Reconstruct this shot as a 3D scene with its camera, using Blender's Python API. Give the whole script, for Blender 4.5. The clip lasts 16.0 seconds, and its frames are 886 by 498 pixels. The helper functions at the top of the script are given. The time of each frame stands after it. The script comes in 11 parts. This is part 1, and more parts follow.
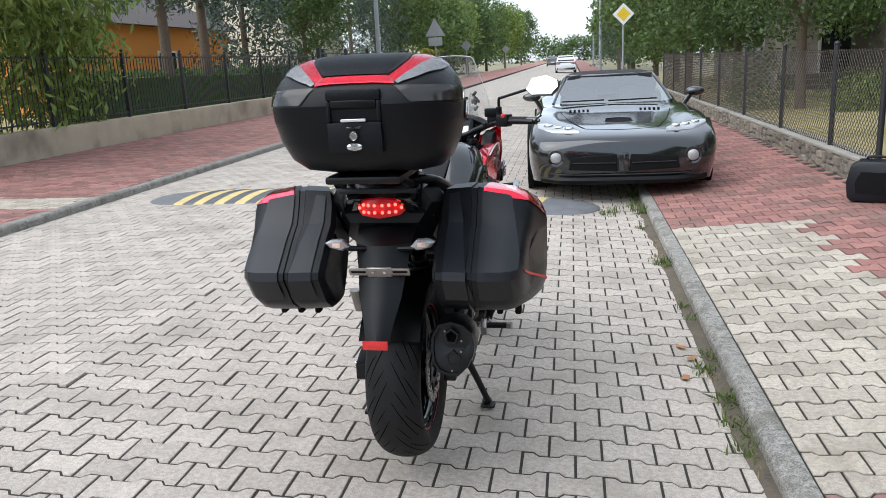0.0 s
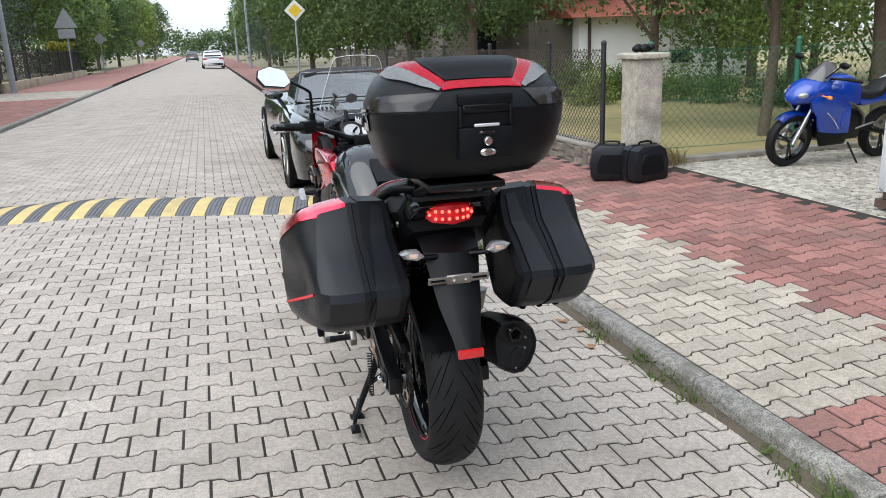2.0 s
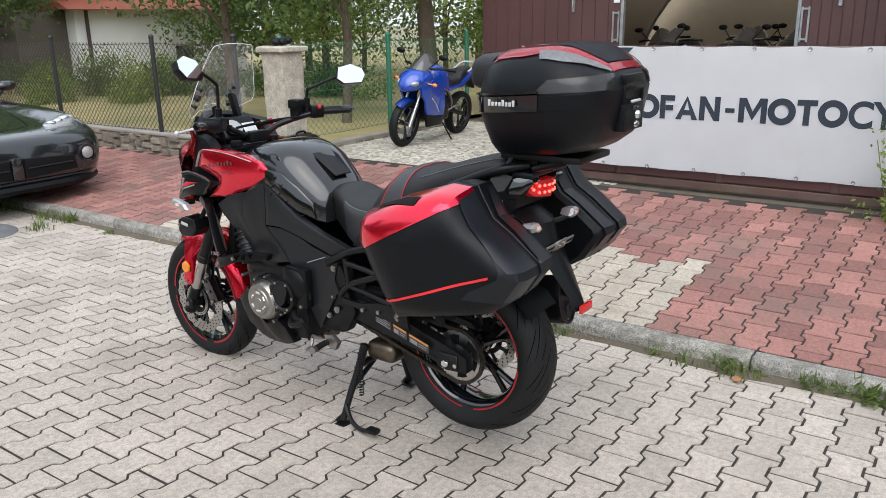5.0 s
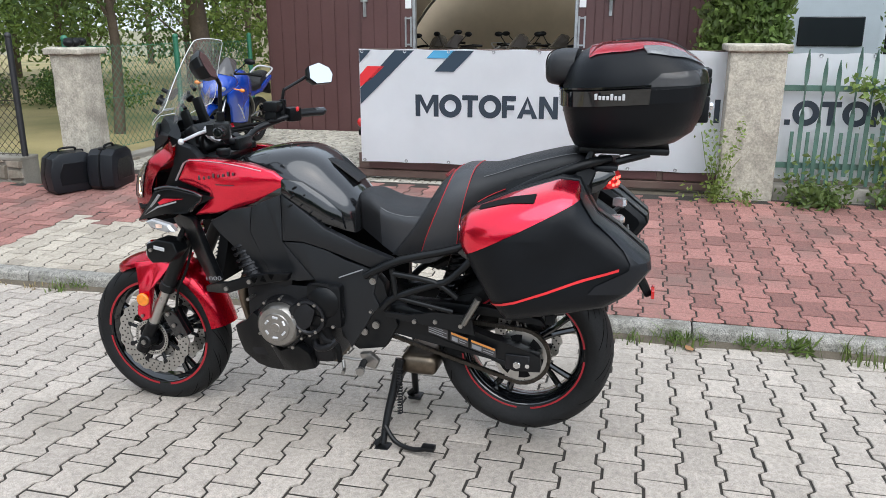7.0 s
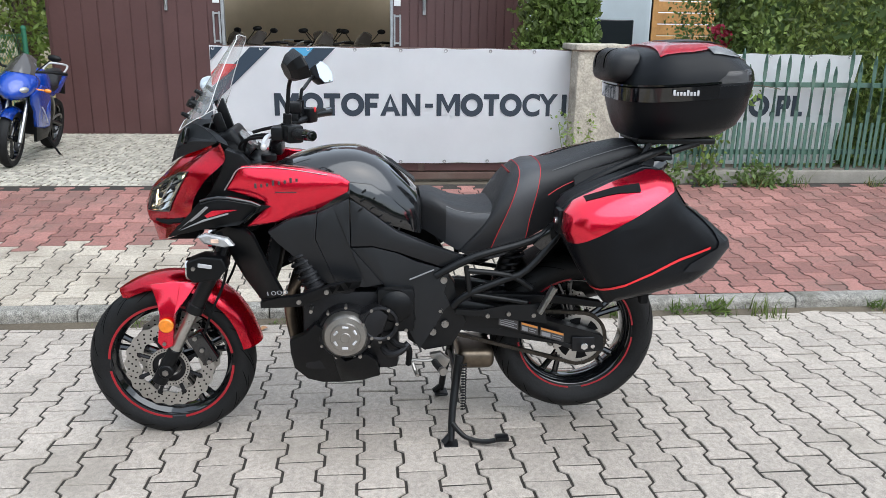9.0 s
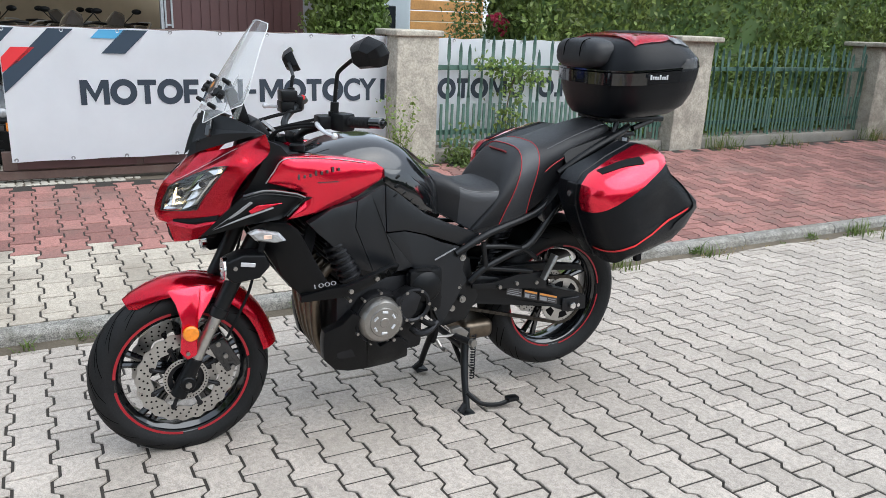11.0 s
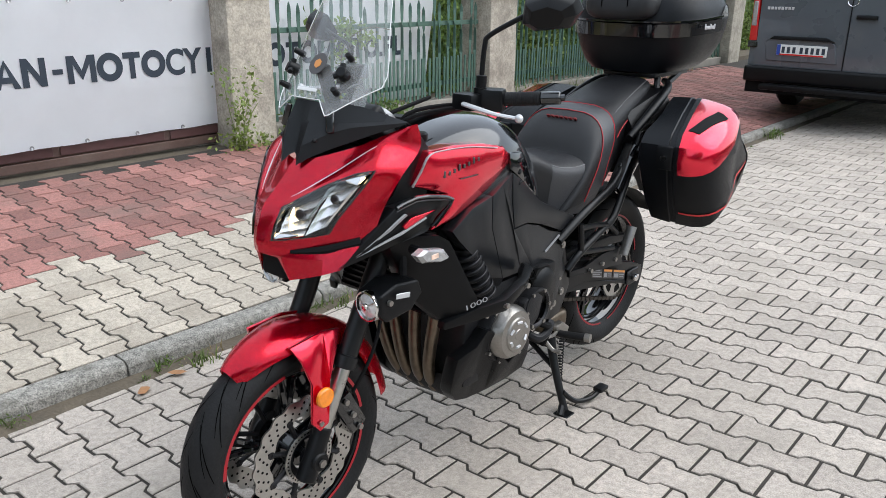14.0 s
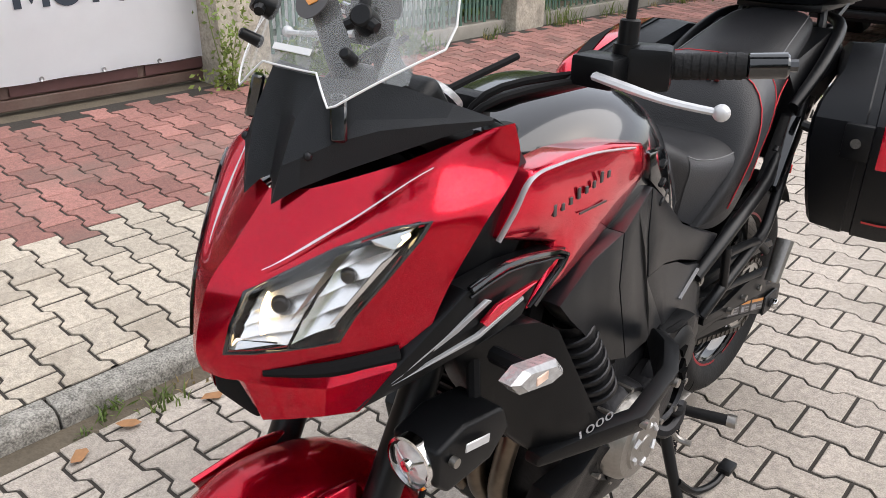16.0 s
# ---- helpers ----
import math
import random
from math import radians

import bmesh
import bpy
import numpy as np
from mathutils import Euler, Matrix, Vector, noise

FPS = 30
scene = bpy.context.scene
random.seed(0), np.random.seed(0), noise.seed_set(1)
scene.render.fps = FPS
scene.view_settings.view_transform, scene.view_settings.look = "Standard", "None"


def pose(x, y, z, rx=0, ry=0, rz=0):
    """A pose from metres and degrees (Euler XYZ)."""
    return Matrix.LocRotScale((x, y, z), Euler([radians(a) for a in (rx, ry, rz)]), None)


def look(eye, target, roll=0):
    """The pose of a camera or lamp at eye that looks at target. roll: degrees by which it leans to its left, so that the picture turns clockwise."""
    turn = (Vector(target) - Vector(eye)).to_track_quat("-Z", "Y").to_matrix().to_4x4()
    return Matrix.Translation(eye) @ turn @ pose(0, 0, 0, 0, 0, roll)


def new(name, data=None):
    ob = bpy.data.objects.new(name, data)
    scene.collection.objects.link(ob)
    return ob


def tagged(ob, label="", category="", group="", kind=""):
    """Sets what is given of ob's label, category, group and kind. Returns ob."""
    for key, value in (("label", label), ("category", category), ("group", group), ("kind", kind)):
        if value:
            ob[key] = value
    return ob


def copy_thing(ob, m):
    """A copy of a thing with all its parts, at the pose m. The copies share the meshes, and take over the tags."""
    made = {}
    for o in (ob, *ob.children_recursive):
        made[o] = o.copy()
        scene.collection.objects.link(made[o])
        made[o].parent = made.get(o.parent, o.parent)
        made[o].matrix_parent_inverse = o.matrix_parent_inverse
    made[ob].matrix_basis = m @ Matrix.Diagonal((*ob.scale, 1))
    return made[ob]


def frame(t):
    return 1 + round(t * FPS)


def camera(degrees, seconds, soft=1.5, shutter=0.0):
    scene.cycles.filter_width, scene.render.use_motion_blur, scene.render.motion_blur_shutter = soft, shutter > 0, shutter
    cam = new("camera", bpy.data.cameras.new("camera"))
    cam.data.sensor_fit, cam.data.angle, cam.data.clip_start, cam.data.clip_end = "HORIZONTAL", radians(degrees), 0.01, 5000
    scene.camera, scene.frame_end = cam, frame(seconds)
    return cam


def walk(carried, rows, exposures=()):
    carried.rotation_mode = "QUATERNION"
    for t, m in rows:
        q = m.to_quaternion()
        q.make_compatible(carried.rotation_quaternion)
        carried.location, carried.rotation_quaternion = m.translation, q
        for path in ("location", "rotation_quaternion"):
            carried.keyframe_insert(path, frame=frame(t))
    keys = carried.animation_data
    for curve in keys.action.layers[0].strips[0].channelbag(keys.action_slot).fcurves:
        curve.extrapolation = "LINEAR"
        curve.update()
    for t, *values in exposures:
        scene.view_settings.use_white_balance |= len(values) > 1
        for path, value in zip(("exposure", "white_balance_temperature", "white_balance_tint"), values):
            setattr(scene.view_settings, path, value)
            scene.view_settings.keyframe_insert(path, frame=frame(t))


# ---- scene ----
cam = camera(59.3, 16.0, soft=0.6)
PATH = [
    (0, (0.149, 0.135, 1.426), (-0.18, 2.052, 0.958), -2.7),
    (0.5, (-0.162, 0.08, 1.447), (-0.276, 2.02, 0.971), -2.4),
    (1, (-0.455, 0.086, 1.45), (-0.353, 2.023, 0.963), -2.2),
    (1.5, (-0.739, 0.171, 1.477), (-0.419, 2.08, 0.977), -2.2),
    (2, (-1.09, 0.243, 1.496), (-0.552, 2.1, 0.981), -2.1),
    (2.5, (-1.4, 0.356, 1.493), (-0.654, 2.136, 0.969), -1.8),
    (3, (-1.679, 0.5, 1.499), (-0.733, 2.179, 0.963), -1.7),
    (3.5, (-2.017, 0.645, 1.503), (-0.885, 2.201, 0.959), -1.7),
    (4, (-2.251, 0.846, 1.491), (-0.952, 2.264, 0.939), -1.5),
    (4.5, (-2.448, 1.052, 1.506), (-0.998, 2.313, 0.951), -1.2),
    (5, (-2.665, 1.259, 1.518), (-1.093, 2.362, 0.96), -1.0),
    (7.5, (-3.136, 2.646, 1.485), (-1.234, 2.943, 0.94), 0.2),
    (8, (-3.197, 2.93, 1.488), (-1.277, 3.065, 0.943), 0.4),
    (10.5, (-3.082, 4.299, 1.488), (-1.305, 3.574, 0.925), 1.9),
    (11, (-2.996, 4.564, 1.48), (-1.304, 3.662, 0.91), 2.2),
    (11.5, (-2.837, 4.792, 1.479), (-1.248, 3.726, 0.898), 2.4),
    (12, (-2.712, 5.03, 1.471), (-1.22, 3.836, 0.883), 2.2),
    (12.5, (-2.526, 5.196, 1.456), (-1.127, 3.898, 0.86), 1.7),
    (13, (-2.31, 5.3, 1.467), (-0.984, 3.932, 0.859), 1.3),
    (13.5, (-2.095, 5.371, 1.456), (-0.828, 3.957, 0.828), 1.0),
    (14, (-1.868, 5.273, 1.431), (-0.637, 3.836, 0.783), 0.7),
    (14.5, (-1.653, 5.112, 1.424), (-0.448, 3.668, 0.744), 0.8),
    (15, (-1.423, 4.956, 1.401), (-0.233, 3.521, 0.678), 0.9),
    (15.5, (-1.27, 4.815, 1.377), (-0.083, 3.403, 0.604), 1.0),
    (16, (-1.155, 4.654, 1.356), (0.038, 3.279, 0.528), 0.9),
]
walk(cam, [(t, look(eye, target, roll)) for t, eye, target, roll in PATH], exposures=[(0.0, 1.48, 6080, 8), (1.5, 1.43, 6080, 8), (3.0, 1.40, 6320, 9), (5.0, 1.44, 6300, 9), (7.5, 1.51, 6040, 7), (11.0, 1.54, 6040, 7), (13.0, 1.50, 6100, 7), (14.5, 1.50, 6230, 9), (16.0, 1.57, 6640, 12)])

# ---- world and sun: bright overcast day ----
SUN_ELEV, SUN_TURN = 52.0, 235.0
world = bpy.data.worlds.new("world")
scene.world = world
world.use_nodes = True
wn = world.node_tree
sky = wn.nodes.new("ShaderNodeTexSky")
sky.sky_type = "NISHITA"
sky.sun_disc = False
sky.sun_elevation = radians(SUN_ELEV)
sky.sun_rotation = radians(SUN_TURN)
sky.air_density, sky.dust_density, sky.ozone_density = 1.0, 2.5, 1.2
cloud = wn.nodes.new("ShaderNodeMix")
cloud.data_type = "RGBA"
cloud.inputs["Factor"].default_value = 0.8
# overcast: the zenith is brighter than the horizon
sky_co = wn.nodes.new("ShaderNodeTexCoord")
sky_up = wn.nodes.new("ShaderNodeSeparateXYZ")
wn.links.new(sky_co.outputs["Generated"], sky_up.inputs[0])
deck = wn.nodes.new("ShaderNodeMix")
deck.data_type = "RGBA"
deck.inputs["A"].default_value = (2.62, 2.76, 2.88, 1)
deck.inputs["B"].default_value = (3.38, 3.50, 3.64, 1)
wn.links.new(sky_up.outputs["Z"], deck.inputs["Factor"])
wn.links.new(deck.outputs["Result"], cloud.inputs["B"])
wn.links.new(sky.outputs[0], cloud.inputs["A"])
wn.links.new(cloud.outputs["Result"], wn.nodes["Background"].inputs[0])
wn.nodes["Background"].inputs[1].default_value = 0.15
sun_data = bpy.data.lights.new("sun", "SUN")
sun_data.energy, sun_data.angle, sun_data.color = 0.9, radians(70), (1.0, 0.98, 0.95)
sun_ob = new("sun", sun_data)
sun_ob.matrix_world = look((12 * math.sin(radians(SUN_TURN)), 12 * math.cos(radians(SUN_TURN)), 12 * math.tan(radians(SUN_ELEV))), (0, 0, 0))

# ---- building helpers ----
OFF = {}
rng = random.Random(7)


def thing(name, at, label, category, group="", kind="", turn=0.0):
    """An empty at a thing's base; its parts are modelled in world places when turn is 0, else about the base."""
    e = new(name)
    e.matrix_world = pose(at[0], at[1], at[2], 0, 0, turn)
    e.empty_display_size = 0.1
    OFF[e.name] = Vector(at) if turn == 0 else Vector((0, 0, 0))
    return tagged(e, label, category, group, kind)


def local(name, at, label, category, group="", kind="", turn=0.0):
    """As thing(), but the parts are modelled about the base."""
    e = thing(name, at, label, category, group, kind, turn)
    OFF[e.name] = Vector((0, 0, 0))
    return e


def mesh_of(name, bm, material, sharp=38.0):
    me = bpy.data.meshes.new(name)
    bmesh.ops.recalc_face_normals(bm, faces=bm.faces)
    bm.to_mesh(me)
    bm.free()
    me.materials.append(material)
    if sharp is None:
        me.shade_flat()
    else:
        me.shade_smooth()
        me.set_sharp_from_angle(angle=radians(sharp))
    return me


def part(name, bm, material, parent=None, label="", sharp=38.0):
    """One bmesh as one mesh object under a thing or a part."""
    off = OFF.get(parent.name, Vector((0, 0, 0))) if parent else Vector((0, 0, 0))
    if off.length:
        bmesh.ops.translate(bm, verts=bm.verts, vec=-off)
    ob = new(name, mesh_of(name, bm, material, sharp))
    if parent:
        ob.parent = parent
        OFF[ob.name] = off
    return tagged(ob, label)


def pieces(name, bm, material, parent=None, label="", sharp=38.0):
    """Each loose piece of a bmesh as a part of its own."""
    bm.verts.index_update()
    left = set(bm.verts)
    while left:
        todo = [left.pop()]
        found = set(todo)
        while todo:
            for e in todo.pop().link_edges:
                for v in e.verts:
                    if v not in found:
                        found.add(v)
                        todo.append(v)
        left -= found
        one = bm.copy()
        keep = {v.index for v in found}
        bmesh.ops.delete(one, geom=[v for v in one.verts if v.index not in keep], context="VERTS")
        part(name, one, material, parent, label, sharp)
    bm.free()


def raw(name, verts, faces, material, parent=None, label="", smooth=False):
    me = bpy.data.meshes.new(name)
    me.from_pydata([tuple(v) for v in verts] if not isinstance(verts, np.ndarray) else verts.tolist(), [], faces if isinstance(faces, list) else faces.tolist())
    me.materials.append(material)
    if smooth:
        me.shade_smooth()
    ob = new(name, me)
    if parent:
        off = OFF.get(parent.name, Vector((0, 0, 0)))
        if off.length:
            me.transform(Matrix.Translation(-off))
        ob.parent = parent
        OFF[ob.name] = off
    return tagged(ob, label)


def B():
    return bmesh.new()


def bevel(bm, w, seg=2, geom=None, angle=25.0):
    edges = [e for e in (geom or bm.edges) if len(e.link_faces) == 2 and e.calc_face_angle(0) > radians(angle)]
    if edges and w > 0:
        bmesh.ops.bevel(bm, geom=edges, offset=w, segments=seg, profile=0.6, affect="EDGES", clamp_overlap=True)
    return bm


def merge(bm, other):
    me = bpy.data.meshes.new("tmp")
    other.to_mesh(me)
    other.free()
    bm.from_mesh(me)
    bpy.data.meshes.remove(me)
    return bm


def box(bm, x0, x1, y0, y1, z0, z1, bev=0.0, seg=1, turn=None):
    b = bmesh.new()
    bmesh.ops.create_cube(b, size=1)
    bmesh.ops.scale(b, vec=(abs(x1 - x0), abs(y1 - y0), abs(z1 - z0)), verts=b.verts)
    if bev:
        bevel(b, bev, seg)
    m = Matrix.Translation(((x0 + x1) / 2, (y0 + y1) / 2, (z0 + z1) / 2))
    if turn:
        m = m @ Euler([radians(a) for a in turn]).to_matrix().to_4x4()
    bmesh.ops.transform(b, matrix=m, verts=b.verts)
    return merge(bm, b)


def cyl(bm, p0, p1, r0, r1=None, n=16, caps=True, bev=0.0):
    p0, p1 = Vector(p0), Vector(p1)
    b = bmesh.new()
    d = (p1 - p0).length
    bmesh.ops.create_cone(b, cap_ends=caps, segments=n, radius1=r0, radius2=r0 if r1 is None else r1, depth=d)
    if bev:
        bevel(b, bev, 1, angle=60)
    q = (p1 - p0).to_track_quat("Z", "Y").to_matrix().to_4x4()
    bmesh.ops.transform(b, matrix=Matrix.Translation((p0 + p1) / 2) @ q, verts=b.verts)
    return merge(bm, b)


def ball(bm, c, r, u=16, v=10):
    b = bmesh.new()
    bmesh.ops.create_uvsphere(b, u_segments=u, v_segments=v, radius=1.0)
    rr = (r, r, r) if not isinstance(r, (tuple, list)) else r
    bmesh.ops.transform(b, matrix=Matrix.Translation(c) @ Matrix.Diagonal((*rr, 1)), verts=b.verts)
    return merge(bm, b)


def catmull(pts, per=6):
    pts = [Vector(p) for p in pts]
    if len(pts) < 3:
        return pts
    out = []
    for i in range(len(pts) - 1):
        p0, p1, p2, p3 = pts[max(i - 1, 0)], pts[i], pts[i + 1], pts[min(i + 2, len(pts) - 1)]
        for k in range(per):
            t = k / per
            out.append(0.5 * ((2 * p1) + (p2 - p0) * t + (2 * p0 - 5 * p1 + 4 * p2 - p3) * t * t + (3 * p1 - p0 - 3 * p2 + p3) * t ** 3))
    out.append(pts[-1])
    return out


def loft(bm, rings, closed=True, caps=True):
    rows = [[bm.verts.new(p) for p in r] for r in rings]
    n = len(rows[0])
    for a, b in zip(rows, rows[1:]):
        for i in range(n if closed else n - 1):
            j = (i + 1) % n
            try:
                bm.faces.new((a[i], a[j], b[j], b[i]))
            except ValueError:
                pass
    if caps and closed:
        for r in (rows[0], rows[-1]):
            try:
                bm.faces.new(r)
            except ValueError:
                pass
    return rows


def sweep(bm, pts, r, n=10, smooth=6, caps=True, flat=1.0):
    """A tube along points; r is a radius or a list along the given points."""
    path = catmull(pts, smooth) if smooth > 1 else [Vector(p) for p in pts]
    rs = r if isinstance(r, (list, tuple)) else [r] * 2
    rings, up = [], Vector((0, 0, 1))
    side = None
    for i, p in enumerate(path):
        d = (path[min(i + 1, len(path) - 1)] - path[max(i - 1, 0)]).normalized()
        if side is None:
            side = d.cross(up) if abs(d.z) < 0.95 else d.cross(Vector((0, 1, 0)))
        side = (side - d * side.dot(d)).normalized()
        other = d.cross(side)
        f = i / max(len(path) - 1, 1) * (len(rs) - 1)
        k = min(int(f), len(rs) - 2)
        rad = rs[k] * (1 - f + k) + rs[k + 1] * (f - k)
        rings.append([p + rad * (math.cos(a) * side + flat * math.sin(a) * other) for a in (2 * math.pi * q / n for q in range(n))])
    loft(bm, rings, True, caps)
    return bm


def lathe(bm, profile, c, axis="x", n=48, closed=False):
    """Profile of (radius, along) turned about an axis through c."""
    rings = []
    prof = list(profile) + ([profile[0]] if closed else [])
    for q in range(n):
        a = 2 * math.pi * q / n
        ring = []
        for r, t in prof:
            if axis == "x":
                ring.append(Vector(c) + Vector((t, r * math.cos(a), r * math.sin(a))))
            elif axis == "y":
                ring.append(Vector(c) + Vector((r * math.cos(a), t, r * math.sin(a))))
            else:
                ring.append(Vector(c) + Vector((r * math.cos(a), r * math.sin(a), t)))
        rings.append(ring)
    loft(bm, rings + [rings[0]], False, False)
    bmesh.ops.remove_doubles(bm, verts=bm.verts, dist=1e-5)
    return bm


def prism(bm, poly, a, b, axis="x", bev=0.0, seg=1):
    """A polygon drawn in the plane across an axis, thick from a to b. Poly is (y, z) for x, (x, z) for y, (x, y) for z."""
    def P(u, v, w):
        return {"x": (w, u, v), "y": (u, w, v), "z": (u, v, w)}[axis]
    t = bmesh.new()
    lo = [t.verts.new(P(u, v, a)) for u, v in poly]
    hi = [t.verts.new(P(u, v, b)) for u, v in poly]
    t.faces.new(lo)
    t.faces.new(hi)
    for i in range(len(poly)):
        j = (i + 1) % len(poly)
        t.faces.new((lo[i], lo[j], hi[j], hi[i]))
    bmesh.ops.recalc_face_normals(t, faces=t.faces)
    if bev:
        bevel(t, bev, seg)
    return merge(bm, t)


def panel(bm, outer, thick, bev=0.004, seg=2, rounds=1, bulge=0.0):
    """A curved body panel: outline points (x, y, z), filled, bulged sideways and thickened towards the middle plane x = 0."""
    t = bmesh.new()
    vs = [t.verts.new(p) for p in outer]
    f = t.faces.new(vs)
    bmesh.ops.triangulate(t, faces=[f], quad_method="BEAUTY", ngon_method="BEAUTY")
    for _ in range(rounds):
        bmesh.ops.subdivide_edges(t, edges=[e for e in t.edges], cuts=1, use_grid_fill=True)
    if bulge:
        rim = {v for e in t.edges if len(e.link_faces) == 1 for v in e.verts}
        rimco = [v.co.copy() for v in rim]
        far = max((min((v.co - c).length for c in rimco) for v in t.verts), default=1) or 1
        s = 1 if sum(p[0] for p in outer) >= 0 else -1
        for v in t.verts:
            if v not in rim:
                d = min((v.co - c).length for c in rimco) / far
                v.co.x += s * bulge * math.sin(min(1, d) * math.pi / 2)
    s = 1 if sum(p[0] for p in outer) >= 0 else -1
    ret = bmesh.ops.extrude_face_region(t, geom=list(t.faces))
    moved = [g for g in ret["geom"] if isinstance(g, bmesh.types.BMVert)]
    for v in moved:
        v.co.x -= s * thick
    bmesh.ops.recalc_face_normals(t, faces=t.faces)
    if bev:
        edges = [e for e in t.edges if len(e.link_faces) == 2 and e.calc_face_angle(0) > radians(45)]
        bmesh.ops.bevel(t, geom=edges, offset=bev, segments=seg, profile=0.6, affect="EDGES", clamp_overlap=True)
    return merge(bm, t)


def flip(bm):
    bmesh.ops.scale(bm, vec=(-1, 1, 1), verts=bm.verts)
    bmesh.ops.reverse_faces(bm, faces=bm.faces)
    return bm


def skin(src, planes, lift):
    """The piece of a closed mesh on the kept side of each plane, lifted off it as a thin shell."""
    t = src.copy()
    bmesh.ops.recalc_face_normals(t, faces=t.faces)
    for co, no in planes:
        bmesh.ops.bisect_plane(t, geom=list(t.verts) + list(t.edges) + list(t.faces), plane_co=co, plane_no=no, clear_inner=True)
    t.normal_update()
    for v, n in [(v, v.normal.copy()) for v in t.verts]:
        v.co += n * lift
    return t


# ---- materials ----
def mat(name, color, rough=0.5, metal=0.0, var=0.12, scale=6.0, bump=0.0, bscale=60.0, coat=0.0, random_by="", spread=0.0, stain=None, stain_scale=1.2, stain_amt=0.5, rvar=0.1, spec=0.5, fine=0.6):
    """Base colour with grain at two scales, wear in the gloss and fine relief."""
    m = bpy.data.materials.new(name)
    m.use_nodes = True
    nt = m.node_tree
    N, L = nt.nodes, nt.links
    bs = N["Principled BSDF"]
    co = N.new("ShaderNodeTexCoord")
    geo = N.new("ShaderNodeNewGeometry")
    n1 = N.new("ShaderNodeTexNoise")
    n1.inputs["Scale"].default_value, n1.inputs["Detail"].default_value = scale, 6
    n2 = N.new("ShaderNodeTexNoise")
    n2.inputs["Scale"].default_value, n2.inputs["Detail"].default_value = bscale, 4
    for n in (n1, n2):
        L.new(geo.outputs["Position"], n.inputs["Vector"])
    add = N.new("ShaderNodeMath")
    add.operation = "ADD"
    L.new(n1.outputs[0], add.inputs[0])
    sc = N.new("ShaderNodeMath")
    sc.operation = "MULTIPLY"
    L.new(n2.outputs[0], sc.inputs[0])
    sc.inputs[1].default_value = fine
    L.new(sc.outputs[0], add.inputs[1])
    mr = N.new("ShaderNodeMapRange")
    mr.inputs["From Min"].default_value, mr.inputs["From Max"].default_value = 0.2 + 0.5 * fine, 0.8 + 0.5 * fine
    mr.inputs["To Min"].default_value, mr.inputs["To Max"].default_value = 1 - var, 1 + var
    L.new(add.outputs[0], mr.inputs["Value"])
    val = mr.outputs[0]
    if random_by:
        src = N.new("ShaderNodeObjectInfo").outputs["Random"] if random_by == "object" else geo.outputs["Random Per Island"]
        m2 = N.new("ShaderNodeMapRange")
        m2.inputs["To Min"].default_value, m2.inputs["To Max"].default_value = 1 - spread, 1 + spread
        L.new(src, m2.inputs["Value"])
        mu = N.new("ShaderNodeMath")
        mu.operation = "MULTIPLY"
        L.new(val, mu.inputs[0])
        L.new(m2.outputs[0], mu.inputs[1])
        val = mu.outputs[0]
    mix = N.new("ShaderNodeVectorMath")
    mix.operation = "SCALE"
    mix.inputs[0].default_value = color[:3]
    L.new(val, mix.inputs["Scale"])
    out = mix.outputs[0]
    if stain:
        n3 = N.new("ShaderNodeTexNoise")
        n3.inputs["Scale"].default_value, n3.inputs["Detail"].default_value = stain_scale, 8
        L.new(geo.outputs["Position"], n3.inputs["Vector"])
        m3 = N.new("ShaderNodeMapRange")
        m3.inputs["From Min"].default_value, m3.inputs["From Max"].default_value = 0.5, 0.75
        m3.inputs["To Max"].default_value = stain_amt
        L.new(n3.outputs[0], m3.inputs["Value"])
        mc = N.new("ShaderNodeMix")
        mc.data_type = "RGBA"
        L.new(m3.outputs[0], mc.inputs["Factor"])
        L.new(out, mc.inputs["A"])
        mc.inputs["B"].default_value = (*stain, 1)
        out = mc.outputs["Result"]
    L.new(out, bs.inputs["Base Color"])
    rr = N.new("ShaderNodeMapRange")
    rr.inputs["From Min"].default_value, rr.inputs["From Max"].default_value = 0.3, 0.7
    rr.inputs["To Min"].default_value, rr.inputs["To Max"].default_value = max(0.02, rough - rvar * rough), min(1, rough + rvar * rough)
    L.new(n1.outputs[0], rr.inputs["Value"])
    L.new(rr.outputs[0], bs.inputs["Roughness"])
    bs.inputs["Metallic"].default_value = metal
    bs.inputs["Specular IOR Level"].default_value = spec
    bs.inputs["Coat Weight"].default_value = coat
    bs.inputs["Coat Roughness"].default_value = 0.04
    if bump:
        bp = N.new("ShaderNodeBump")
        bp.inputs["Strength"].default_value, bp.inputs["Distance"].default_value = bump, 0.004
        L.new(n2.outputs[0], bp.inputs["Height"])
        L.new(bp.outputs[0], bs.inputs["Normal"])
    return m


